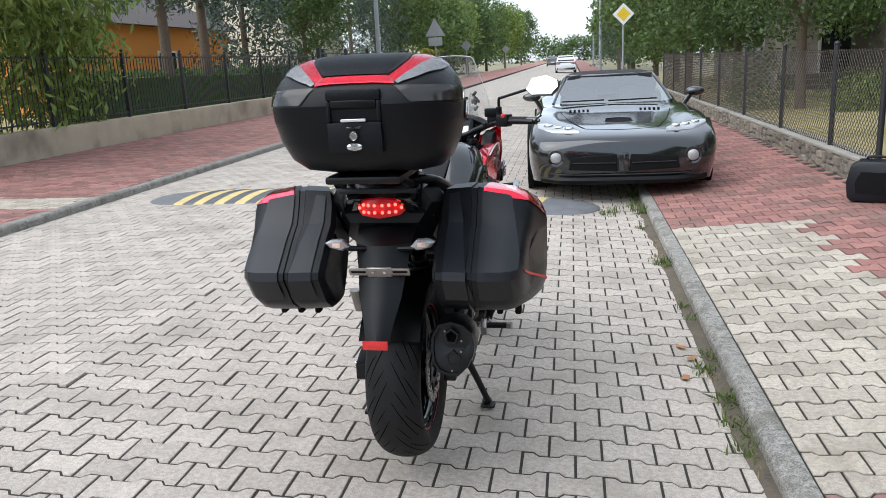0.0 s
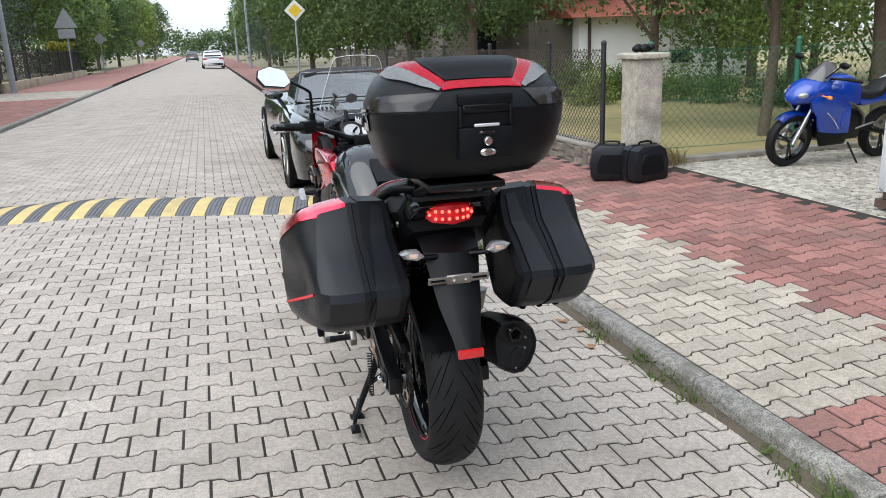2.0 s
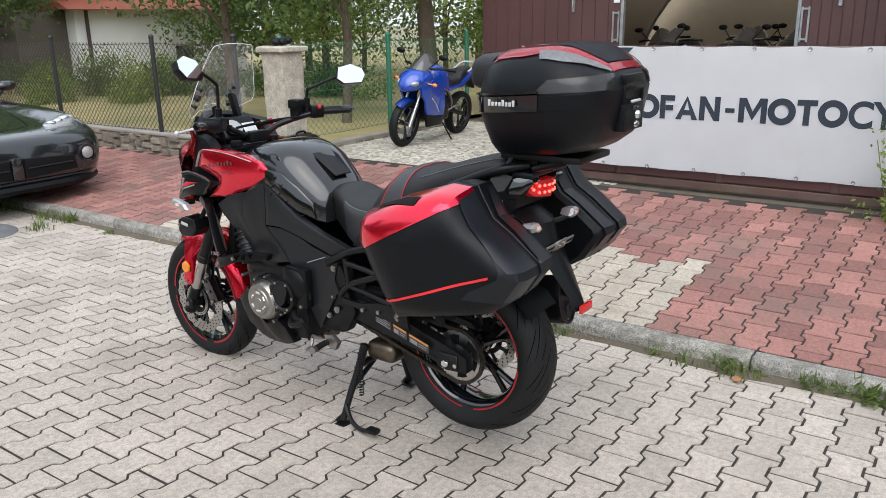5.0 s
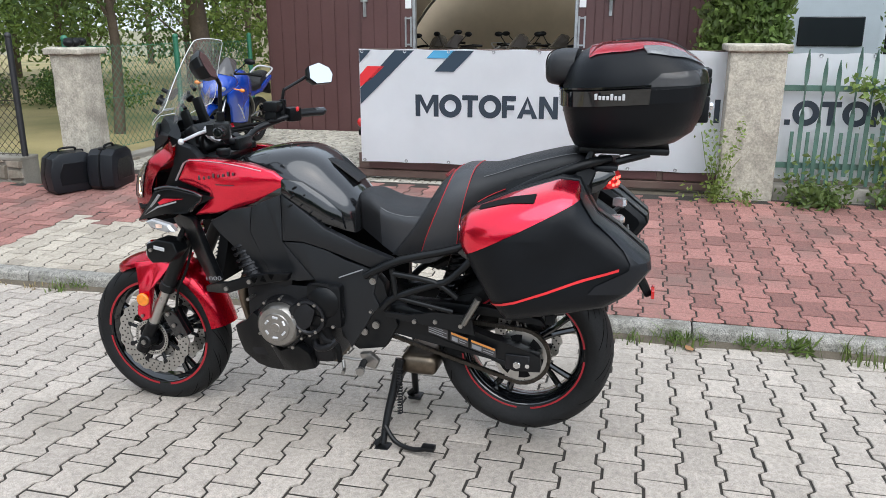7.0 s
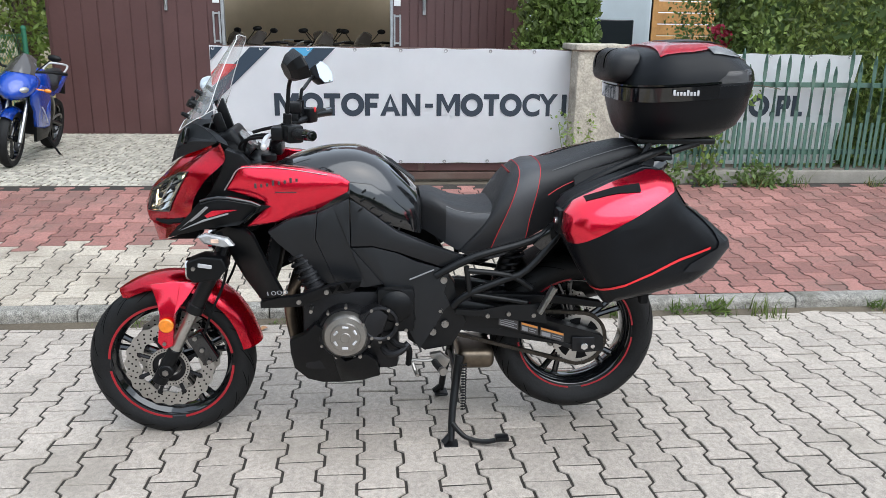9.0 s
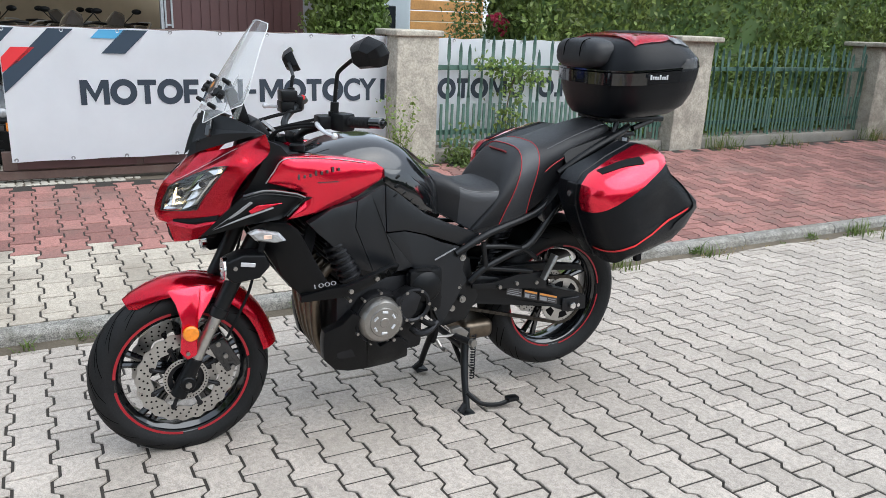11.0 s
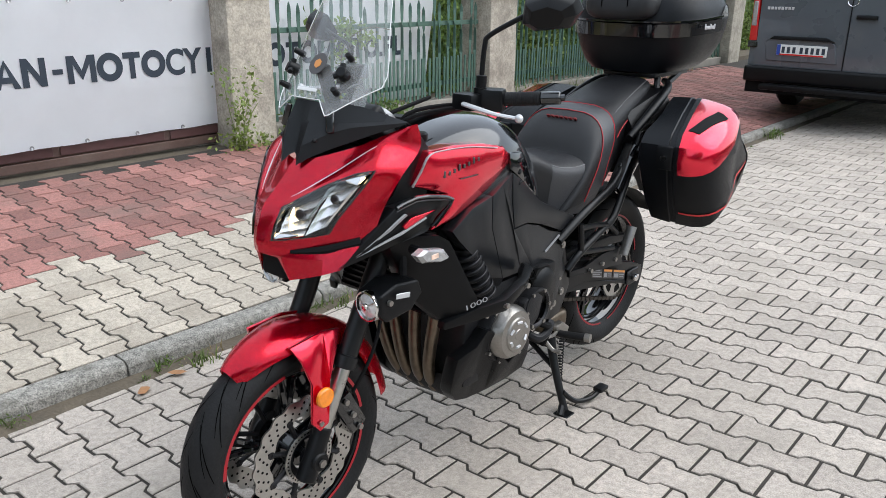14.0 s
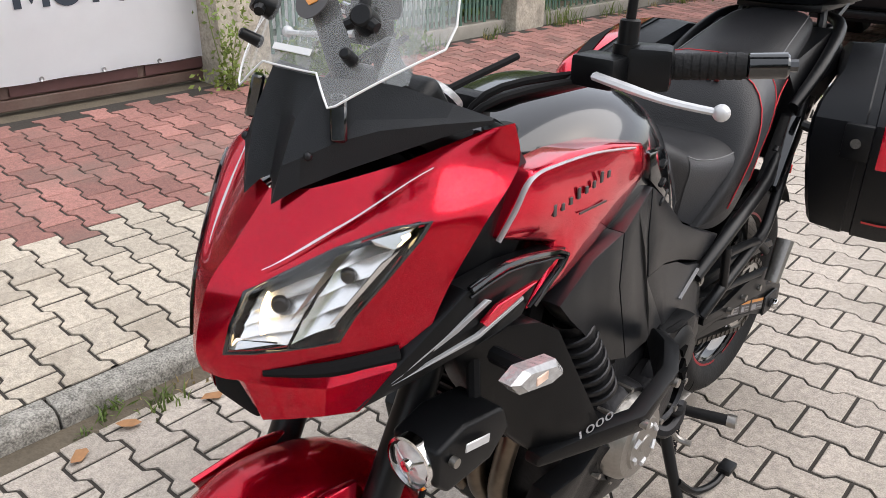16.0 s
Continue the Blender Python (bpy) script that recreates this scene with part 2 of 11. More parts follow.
def glass(name, color=(1, 1, 1), rough=0.02, alpha=0.2, haze=0.0):
    """A thin pane: mostly seen through, with a glossy face."""
    m = bpy.data.materials.new(name)
    m.use_nodes = True
    nt = m.node_tree
    N, L = nt.nodes, nt.links
    N.remove(N["Principled BSDF"])
    tr = N.new("ShaderNodeBsdfTransparent")
    tr.inputs[0].default_value = (*color, 1)
    gl = N.new("ShaderNodeBsdfGlossy")
    gl.inputs["Roughness"].default_value = rough
    lw = N.new("ShaderNodeLayerWeight")
    lw.inputs[0].default_value = 0.5
    fr = N.new("ShaderNodeMath")
    fr.operation = "POWER"
    fr.inputs[1].default_value = 4.5
    L.new(lw.outputs["Facing"], fr.inputs[0])
    ad = N.new("ShaderNodeMath")
    ad.operation = "MULTIPLY_ADD"
    ad.inputs[1].default_value = 0.80
    ad.inputs[2].default_value = alpha + 0.045
    L.new(fr.outputs[0], ad.inputs[0])
    mx = N.new("ShaderNodeMixShader")
    L.new(ad.outputs[0], mx.inputs[0])
    L.new(tr.outputs[0], mx.inputs[1])
    L.new(gl.outputs[0], mx.inputs[2])
    last = mx
    # Milky look of the pane, painted as an even white diffuse haze.
    if haze:
        df = N.new("ShaderNodeBsdfDiffuse")
        df.inputs[0].default_value = (0.75, 0.75, 0.74, 1)
        last = N.new("ShaderNodeMixShader")
        last.inputs[0].default_value = haze
        L.new(mx.outputs[0], last.inputs[1])
        L.new(df.outputs[0], last.inputs[2])
    L.new(last.outputs[0], N["Material Output"].inputs[0])
    return m


def leafmat(name, color, spread=0.45, trans=0.45, rough=0.5):
    m = bpy.data.materials.new(name)
    m.use_nodes = True
    nt = m.node_tree
    N, L = nt.nodes, nt.links
    bs = N["Principled BSDF"]
    geo = N.new("ShaderNodeNewGeometry")
    hs = N.new("ShaderNodeHueSaturation")
    hs.inputs["Color"].default_value = (*color, 1)
    for key, lo, hi, src in (("Value", 1 - spread, 1 + spread, geo.outputs["Random Per Island"]),):
        mr = N.new("ShaderNodeMapRange")
        mr.inputs["To Min"].default_value, mr.inputs["To Max"].default_value = lo, hi
        L.new(src, mr.inputs["Value"])
        L.new(mr.outputs[0], hs.inputs[key])
    no = N.new("ShaderNodeTexNoise")
    no.inputs["Scale"].default_value = 1.3
    L.new(geo.outputs["Position"], no.inputs["Vector"])
    mh = N.new("ShaderNodeMapRange")
    mh.inputs["To Min"].default_value, mh.inputs["To Max"].default_value = 0.46, 0.54
    L.new(no.outputs[0], mh.inputs["Value"])
    L.new(mh.outputs[0], hs.inputs["Hue"])
    L.new(hs.outputs[0], bs.inputs["Base Color"])
    bs.inputs["Roughness"].default_value = rough
    tb = N.new("ShaderNodeBsdfTranslucent")
    L.new(hs.outputs[0], tb.inputs[0])
    mx = N.new("ShaderNodeMixShader")
    mx.inputs[0].default_value = trans
    L.new(bs.outputs[0], mx.inputs[1])
    L.new(tb.outputs[0], mx.inputs[2])
    L.new(mx.outputs[0], N["Material Output"].inputs[0])
    return m


def emit(name, color, strength):
    m = bpy.data.materials.new(name)
    m.use_nodes = True
    bs = m.node_tree.nodes["Principled BSDF"]
    bs.inputs["Base Color"].default_value = (*color, 1)
    bs.inputs["Emission Color"].default_value = (*color, 1)
    bs.inputs["Emission Strength"].default_value = strength
    return m


M = {}
M["paver_grey"] = mat("paver_grey", (0.410, 0.360, 0.312), 0.88, var=0.30, scale=55, bump=0.8, bscale=240, fine=1.5, random_by="island", spread=0.11, stain=(0.235, 0.208, 0.170), stain_scale=2.2, stain_amt=0.62)
M["paver_grey_ob"] = mat("paver_grey_single", (0.410, 0.360, 0.312), 0.88, var=0.30, scale=55, bump=0.8, bscale=240, fine=1.5, random_by="object", spread=0.11, stain=(0.235, 0.208, 0.170), stain_scale=2.2, stain_amt=0.62)
M["paver_white"] = mat("paver_pale", (0.400, 0.352, 0.288), 0.88, var=0.30, scale=55, fine=1.5, bump=0.8, bscale=240, random_by="island", spread=0.16, stain=(0.20, 0.165, 0.125), stain_scale=2.6, stain_amt=0.7)
M["paver_red"] = mat("paver_red", (0.270, 0.128, 0.108), 0.88, var=0.34, scale=55, fine=1.5, bump=0.8, bscale=240, random_by="island", spread=0.30, stain=(0.145, 0.105, 0.088), stain_scale=2.2, stain_amt=0.75)
M["joint"] = mat("joint_soil", (0.030, 0.025, 0.020), 0.95, var=0.35, scale=14, bump=0.6, bscale=160)
M["kerb"] = mat("kerb_concrete", (0.232, 0.220, 0.196), 0.92, var=0.55, scale=38, fine=1.6, bump=1.0, bscale=170, random_by="island", spread=0.14, stain=(0.095, 0.086, 0.064), stain_scale=6, stain_amt=0.85)
M["soil"] = mat("soil", (0.105, 0.085, 0.06), 0.95, var=0.35, scale=7, bump=0.8, bscale=90)
M["lawn"] = mat("dry_lawn", (0.30, 0.245, 0.11), 0.95, var=0.25, scale=1.4, bump=0.9, bscale=60, stain=(0.115, 0.14, 0.04), stain_scale=0.45, stain_amt=0.9)
M["land"] = mat("land", (0.22, 0.20, 0.12), 0.95, var=0.25, scale=0.6, bump=0.5, bscale=20)
M["render_wall"] = mat("weathered_render", (0.40, 0.34, 0.25), 0.9, var=0.14, scale=3, bump=0.5, bscale=80, stain=(0.10, 0.085, 0.06), stain_scale=1.1, stain_amt=0.75)
M["pillar"] = mat("rough_concrete", (0.40, 0.365, 0.30), 0.92, var=0.30, scale=14, bump=1.0, bscale=60, fine=1.2, stain=(0.14, 0.125, 0.10), stain_scale=3.4, stain_amt=0.75)
M["lowwall"] = mat("old_concrete", (0.28, 0.26, 0.225), 0.92, var=0.18, scale=5, bump=0.7, bscale=80, stain=(0.12, 0.11, 0.085), stain_scale=2.0, stain_amt=0.7)
M["stonewall"] = mat("mortared_stone", (0.215, 0.185, 0.145), 0.92, var=0.30, scale=14, bump=1.0, bscale=50, random_by="island", spread=0.25, stain=(0.10, 0.095, 0.07), stain_scale=4.0, stain_amt=0.7)
M["fence_green"] = mat("green_fence_paint", (0.070, 0.138, 0.105), 0.5, var=0.18, scale=14, bump=0.15, bscale=90, stain=(0.16, 0.20, 0.16), stain_scale=9, stain_amt=0.4)
M["fence_black"] = mat("black_iron_paint", (0.018, 0.018, 0.02), 0.5, var=0.2, scale=10)
M["wire_green"] = mat("green_wire", (0.03, 0.15, 0.085), 0.5)
M["wire_grey"] = mat("rusty_wire", (0.055, 0.045, 0.035), 0.6, metal=0.2)
M["brown_metal"] = mat("brown_sheet_metal", (0.088, 0.040, 0.038), 0.42, var=0.12, scale=2.5, bump=0.08, bscale=25)
M["brown_beam"] = mat("brown_painted_beam", (0.105, 0.062, 0.050), 0.55, var=0.2, scale=7, bump=0.15, stain=(0.20, 0.16, 0.13), stain_scale=4, stain_amt=0.3)
M["galv"] = mat("galvanised_steel", (0.42, 0.43, 0.44), 0.4, metal=0.8, var=0.2, scale=12)
M["banner"] = mat("banner_vinyl", (0.87, 0.88, 0.90), 0.42, var=0.025, scale=2.5, bump=0.12, bscale=7)
M["navy"] = mat("navy_print", (0.020, 0.036, 0.058), 0.45, var=0.04)
M["sky_print"] = mat("light_blue_print", (0.075, 0.30, 0.50), 0.45, var=0.04)
M["red_print"] = mat("red_print", (0.60, 0.022, 0.028), 0.45, var=0.04)
M["rim_red"] = mat("dark_red_tape", (0.30, 0.008, 0.016), 0.4, var=0.05)
M["dim_silver"] = mat("dull_silver_print", (0.24, 0.24, 0.25), 0.5, var=0.1)
M["letters"] = mat("dark_letter_print", (0.020, 0.030, 0.045), 0.45, var=0.05)
M["grommet"] = mat("grommet_metal", (0.45, 0.45, 0.46), 0.35, metal=0.9)
M["bark"] = mat("bark", (0.115, 0.085, 0.06), 0.95, var=0.3, scale=12, bump=1.0, bscale=45)
M["leaf"] = leafmat("leaf_green", (0.120, 0.182, 0.052))
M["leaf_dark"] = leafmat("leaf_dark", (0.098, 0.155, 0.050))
M["leaf_light"] = leafmat("leaf_light", (0.200, 0.270, 0.065))
M["leaf_yellow"] = leafmat("leaf_yellow", (0.32, 0.30, 0.05))
M["thuja"] = leafmat("thuja_green", (0.165, 0.225, 0.058), 0.6, 0.4)
M["spruce"] = leafmat("spruce_green", (0.055, 0.085, 0.055), 0.4, 0.15)
M["grass"] = leafmat("grass_green", (0.115, 0.165, 0.038), 0.45)
M["drygrass"] = leafmat("grass_dry", (0.30, 0.24, 0.11), 0.35)
M["flower"] = leafmat("flower_pink", (0.55, 0.05, 0.09), 0.3)
M["white_render"] = mat("white_house_render", (0.82, 0.83, 0.83), 0.85, var=0.05, scale=2, bump=0.3, bscale=50)
M["grey_render"] = mat("grey_house_render", (0.30, 0.27, 0.245), 0.9, var=0.1, scale=3, bump=0.4, bscale=60)
M["orange_render"] = mat("orange_house_render", (0.62, 0.24, 0.045), 0.85, var=0.06, scale=3, bump=0.3)
M["cream_render"] = mat("cream_house_render", (0.58, 0.52, 0.42), 0.85, var=0.08, scale=2, bump=0.3)
M["roof_red"] = mat("red_roof_tile", (0.30, 0.085, 0.05), 0.8, var=0.2, scale=9, bump=0.6, bscale=14)
M["roof_dark"] = mat("dark_roof_tile", (0.075, 0.06, 0.055), 0.8, var=0.2, scale=9, bump=0.6, bscale=14)
M["brick_dark"] = mat("dark_brick", (0.07, 0.055, 0.05), 0.85, var=0.15, random_by="object", spread=0.2)
M["mortar"] = mat("mortar", (0.42, 0.38, 0.33), 0.95)
M["window"] = mat("window_glass_dark", (0.02, 0.024, 0.028), 0.06, var=0.05)
M["frame_white"] = mat("white_window_frame", (0.6, 0.6, 0.58), 0.5)
M["timber"] = mat("yellow_timber", (0.42, 0.215, 0.065), 0.6, var=0.25, scale=5, bump=0.3, bscale=30)
M["tarp_glow"] = leafmat("thin_tent_cloth", (0.20, 0.165, 0.115), 0.03, 0.5, 0.8)
M["tarp"] = mat("beige_tarp", (0.50, 0.42, 0.30), 0.7, var=0.1, scale=2, bump=0.3, bscale=5)
M["porch_shade"] = mat("porch_shade_brown", (0.10, 0.085, 0.07), 0.7, var=0.2, scale=2)
M["bump_black"] = mat("rubber_bump_black", (0.13, 0.133, 0.14), 0.75, var=0.25, scale=12, bump=0.5, bscale=120)
M["bump_yellow"] = mat("rubber_bump_yellow", (0.56, 0.43, 0.18), 0.7, var=0.18, scale=9, bump=0.5, bscale=120, stain=(0.28, 0.22, 0.12), stain_scale=5, stain_amt=0.5)
# vehicles
M["red"] = mat("candy_red_paint", (0.80, 0.0040, 0.036), 0.22, metal=0.86, var=0.04, scale=3, coat=1.0, spec=0.5, rvar=0.05)
M["black_gloss"] = mat("gloss_black_paint", (0.004, 0.0045, 0.0055), 0.09, var=0.05, coat=0.8, spec=0.5)
M["black_matt"] = mat("matt_black_plastic", (0.0036, 0.0039, 0.0046), 0.36, var=0.12, scale=8, bump=0.12, bscale=600, spec=0.22)
M["black_case"] = mat("textured_case_plastic", (0.0040, 0.0047, 0.0062), 0.34, var=0.15, scale=7, bump=0.2, bscale=700, spec=0.20)
M["case_grey"] = mat("graphite_case_plastic", (0.0088, 0.0100, 0.0128), 0.34, var=0.10, scale=5, bump=0.1, bscale=700, spec=0.30)
M["cover_grey"] = mat("satin_grey_cover", (0.0090, 0.0098, 0.0115), 0.33, var=0.08, scale=5, bump=0.1, bscale=700, spec=0.38)
M["rubber"] = mat("tyre_rubber", (0.0115, 0.0115, 0.0120), 0.60, var=0.30, scale=18, bump=0.3, bscale=140, spec=0.20)
M["seat_vinyl"] = mat("seat_vinyl", (0.011, 0.011, 0.0125), 0.46, var=0.10, scale=9, bump=0.35, bscale=420, spec=0.42)
# Base colour lightened to carry the grey sky sheen on the vinyl.
M["seat_side"] = mat("seat_side_vinyl", (0.034, 0.035, 0.039), 0.40, var=0.10, scale=9, bump=0.35, bscale=420, spec=0.55)
M["seam"] = mat("red_seam_thread", (0.50, 0.02, 0.03), 0.6)
M["embroidery"] = mat("dark_red_thread", (0.16, 0.012, 0.014), 0.7)
M["silver_line"] = mat("silver_decal", (0.55, 0.55, 0.56), 0.35, metal=0.3)
# Darker copy of silver_decal: the wing stripes' shade is in this colour.
M["shaded_silver"] = mat("shaded_silver_decal", (0.34, 0.34, 0.35), 0.40, metal=0.3, var=0.06)
M["tank_black"] = mat("metallic_black_paint", (0.012, 0.0125, 0.014), 0.17, metal=0.35, var=0.06, scale=3, coat=0.9, spec=0.5)
M["base_grey"] = mat("satin_screen_base_plastic", (0.024, 0.026, 0.030), 0.40, var=0.10, scale=6, bump=0.15, bscale=600, spec=0.5)
M["alu"] = mat("cast_aluminium", (0.30, 0.285, 0.265), 0.34, metal=0.9, var=0.15, scale=20, bump=0.15, bscale=180)
M["steel"] = mat("brushed_steel", (0.50, 0.49, 0.47), 0.30, metal=1.0, var=0.12, scale=25)
M["gunmetal"] = mat("dark_cast_metal", (0.018, 0.018, 0.020), 0.40, metal=0.6, var=0.2, scale=20, bump=0.2, bscale=150)
M["exhaust"] = mat("heat_tinted_pipe", (0.150, 0.120, 0.090), 0.38, metal=0.9, var=0.30, scale=14)
M["chrome"] = mat("bright_metal", (0.72, 0.72, 0.72), 0.10, metal=1.0, var=0.03)
M["mirror"] = mat("mirror_glass", (0.85, 0.87, 0.88), 0.02, metal=1.0, var=0.01, rvar=0.0)
M["screen"] = glass("clear_screen", (0.95, 0.96, 0.955), 0.03, 0.03, 0.13)
M["reflector"] = mat("chromed_reflector", (0.88, 0.88, 0.88), 0.24, metal=0.85, var=0.05)
M["clear"] = glass("clear_lens", (0.97, 0.97, 0.97), 0.02, 0.01)
M["smoke"] = mat("smoked_lens", (0.055, 0.05, 0.048), 0.12, var=0.1, coat=0.8)
M["clearlens_grey"] = mat("clear_reflector_lens", (0.40, 0.40, 0.40), 0.18, metal=0.45, var=0.18, scale=70, bump=0.5, bscale=120)
M["amber"] = mat("amber_lens", (0.75, 0.22, 0.01), 0.2, var=0.15, scale=60, coat=0.6)
M["amber_pale"] = mat("pale_amber_lens", (0.66, 0.46, 0.36), 0.2, var=0.3, scale=60, coat=0.6)
M["red_lens"] = mat("red_reflector", (0.52, 0.012, 0.012), 0.2, var=0.15, scale=80, coat=0.7)
M["tail_lit"] = emit("lit_tail_lamp", (0.35, 0.004, 0.008), 0.12)
M["tail_led"] = emit("lit_tail_led", (1.0, 0.06, 0.04), 2.2)
# Emission that draws the amber bulb reflections inside the headlamps.
M["reflection_glow"] = emit("bulb_reflection_glow", (1.0, 0.75, 0.40), 2.0)
M["fog_lens"] = mat("bright_fog_lens", (0.72, 0.74, 0.76), 0.16, metal=0.5, var=0.25, scale=60, bump=0.5, bscale=90, coat=0.8)
M["groove"] = mat("groove_black", (0.0018, 0.0018, 0.0018), 0.95, var=0.1, spec=0.05)
M["black_dull"] = mat("dull_black", (0.006, 0.006, 0.0065), 0.8, var=0.15, spec=0.15)
M["frame_paint"] = mat("satin_black_frame", (0.0050, 0.0054, 0.0062), 0.36, var=0.1, spec=0.3)
M["chain"] = mat("oily_chain", (0.055, 0.048, 0.040), 0.4, metal=0.85, var=0.3, scale=60)
M["white_print"] = mat("white_print", (0.72, 0.72, 0.72), 0.45, var=0.04)
M["orange_print"] = mat("orange_print", (0.62, 0.25, 0.05), 0.45, var=0.04)
M["grey_print"] = mat("dark_grey_print", (0.05, 0.045, 0.045), 0.4, var=0.04)
M["blue_paint"] = mat("blue_paint", (0.006, 0.050, 0.36), 0.24, var=0.06, coat=1.0)
M["car_black"] = mat("car_black_paint", (0.012, 0.0125, 0.014), 0.12, metal=0.25, var=0.12, scale=4, spec=0.6, coat=1.0, stain=(0.04, 0.04, 0.042), stain_scale=7, stain_amt=0.3)
M["softtop"] = mat("black_canvas", (0.020, 0.019, 0.022), 0.9, var=0.15, scale=8, bump=0.4, bscale=260)
M["car_glass"] = glass("car_glass", (0.62, 0.70, 0.66), 0.03, 0.28)
M["car_lens"] = mat("clear_car_lens", (0.40, 0.41, 0.42), 0.14, metal=0.25, var=0.25, scale=40, coat=0.8)
M["thread_grey"] = mat("grey_seam_thread", (0.16, 0.16, 0.165), 0.6)
M["cabin"] = mat("cabin_grey", (0.16, 0.165, 0.165), 0.8, var=0.3, scale=4)
M["car_white"] = mat("car_white_paint", (0.68, 0.69, 0.70), 0.25, var=0.03, coat=1.0)
M["van_grey"] = mat("van_grey_paint", (0.075, 0.085, 0.098), 0.28, var=0.06, scale=3, coat=0.8)
M["plate_white"] = mat("plate_white", (0.72, 0.72, 0.70), 0.4, var=0.05)
M["plate_blue"] = mat("plate_blue", (0.02, 0.06, 0.32), 0.4)
M["sign_back"] = mat("sign_grey_back", (0.30, 0.31, 0.32), 0.5, metal=0.5)
M["sign_yellow"] = mat("sign_yellow", (0.72, 0.50, 0.02), 0.4)
M["lamp_post"] = mat("grey_post_paint", (0.26, 0.28, 0.30), 0.6, var=0.1)
M["camper"] = mat("camper_white", (0.52, 0.58, 0.62), 0.35, var=0.05)
M["cobble"] = mat("granite_chips", (0.40, 0.37, 0.31), 0.8, var=0.25, scale=20, bump=0.5, bscale=120, random_by="island", spread=0.28)
M["leafdry"] = mat("dry_leaf", (0.32, 0.16, 0.07), 0.8, var=0.3)

# ---- ground, kerbs, walls ----
land = B()
bmesh.ops.create_grid(land, x_segments=60, y_segments=60, size=400)
bmesh.ops.translate(land, verts=land.verts, vec=(0, 0, -0.20))
tagged(part("ground", land, M["land"]), "dry grassy ground reaching the horizon", "ground", kind="structure")


def gz(x):
    """Height of the ground across the street: the road falls to the kerb, the pavement rises to the gates."""
    return np.where(np.asarray(x) > 0.84, 0.012 + 0.062 * (np.asarray(x) - 0.9), np.where(np.asarray(x) > -2.2, -0.048 * (np.asarray(x) + 0.45), 0.084 + 0.03 * (np.asarray(x) + 2.2)))


YZ = 0.152


def bed(bm, xs, y0, y1, drop, deep=0.2):
    """A slab under the paving that follows the fall of the ground."""
    prism(bm, [(x, float(gz(x)) - drop) for x in xs] + [(xs[-1], float(gz(xs[-1])) - deep), (xs[0], float(gz(xs[0])) - deep)], y0, y1, "y")


road = B()
bed(road, (-5.25, -2.2, 0.84), -60, 240, 0.0045)
road_ob = tagged(part("road", road, M["joint"]), "road bed of dark sandy joints under pale pavers", "road", kind="structure")
far = B()
bed(far, (-5.23, -2.2, 0.83), 28, 240, 0.0005, 0.02)
part("far_paving", far, M["paver_grey"], road_ob)
pave_r = B()
bed(pave_r, (0.93, 3.45), -60, 7.2, 0.0045)
bed(pave_r, (0.93, 2.80), 7.2, 240, 0.0045)
pave_r_ob = tagged(part("pavement", pave_r, M["joint"]), "pavement bed under red and pale interlocking pavers", "pavement", kind="structure")
pave_l = B()
box(pave_l, -9.15, -5.37, -60, 240, -0.05, 0.0685)
pave_l_ob = tagged(part("pavement", pave_l, M["joint"]), "far pavement bed under red interlocking pavers", "pavement", kind="structure")
far = B()
bed(far, (0.94, 2.80), 26.0, 240, 0.0005, 0.03)
part("far_paving", far, M["paver_red"], pave_r_ob)
far = B()
box(far, -9.12, -5.375, 36.0, 240, 0.0, 0.0715)
part("far_paving", far, M["paver_red"], pave_l_ob)
yard = B()
box(yard, 3.3, 12.0, 0.9, 7.55, -0.05, YZ - 0.006)
yard_ob = tagged(part("yard_ground", yard, M["soil"]), "yard of pale granite setts in sandy soil", "yard", kind="structure")
lawn = B()
bmesh.ops.create_grid(lawn, x_segments=50, y_segments=60, size=1)
for v in lawn.verts:
    v.co = Vector((3.05 + (v.co.x + 1) * 14, 7.6 + (v.co.y + 1) * 18, 0.17 + 0.05 * noise.noise((v.co.x * 9, v.co.y * 9, 0))))
tagged(part("lawn", lawn, M["lawn"]), "parched garden lawn behind a wire fence", "lawn", kind="structure")
lawn = B()
bmesh.ops.create_grid(lawn, x_segments=30, y_segments=50, size=1)
for v in lawn.verts:
    v.co = Vector((-9.35 - (v.co.x + 1) * 12, 2 + (v.co.y + 1) * 22, 0.40 + 0.05 * noise.noise((v.co.x * 9, v.co.y * 9, 3))))
tagged(part("lawn", lawn, M["lawn"]), "shaded garden ground behind an iron fence", "lawn", kind="structure")
garden = B()
box(garden, 3.75, 14, -30, 0.88, -0.05, 0.17)
tagged(part("garden_soil", garden, M["soil"]), "garden soil under a tall hedge", "soil", kind="structure")


def kerb(x0, x1, y0, y1, top, label):
    e = thing("kerb", (x0, y0, 0), label, "kerb", kind="structure")
    r = random.Random(3)
    s = 1 if x1 > x0 else -1
    y = y0
    while y < y1:
        b = B()
        t = top + r.uniform(-0.004, 0.004)
        prism(b, [(x0 + r.uniform(-.003, .003), -0.14), (x1, -0.14), (x1, t), (x0 + s * 0.022, t), (x0 + r.uniform(-.002, .002), t - 0.022)], y + 0.004, y + 0.996, "y", 0.004)
        part("kerb_stone", b, M["kerb"], e)
        y += 1.0
    return e


kerb(0.838, 0.938, -12, 30, 0.014, "grey granite-speckled concrete kerb stones with weeds at the foot")
kerb(-5.235, -5.365, -4, 40, 0.075, "grey concrete kerb stones of the far pavement")


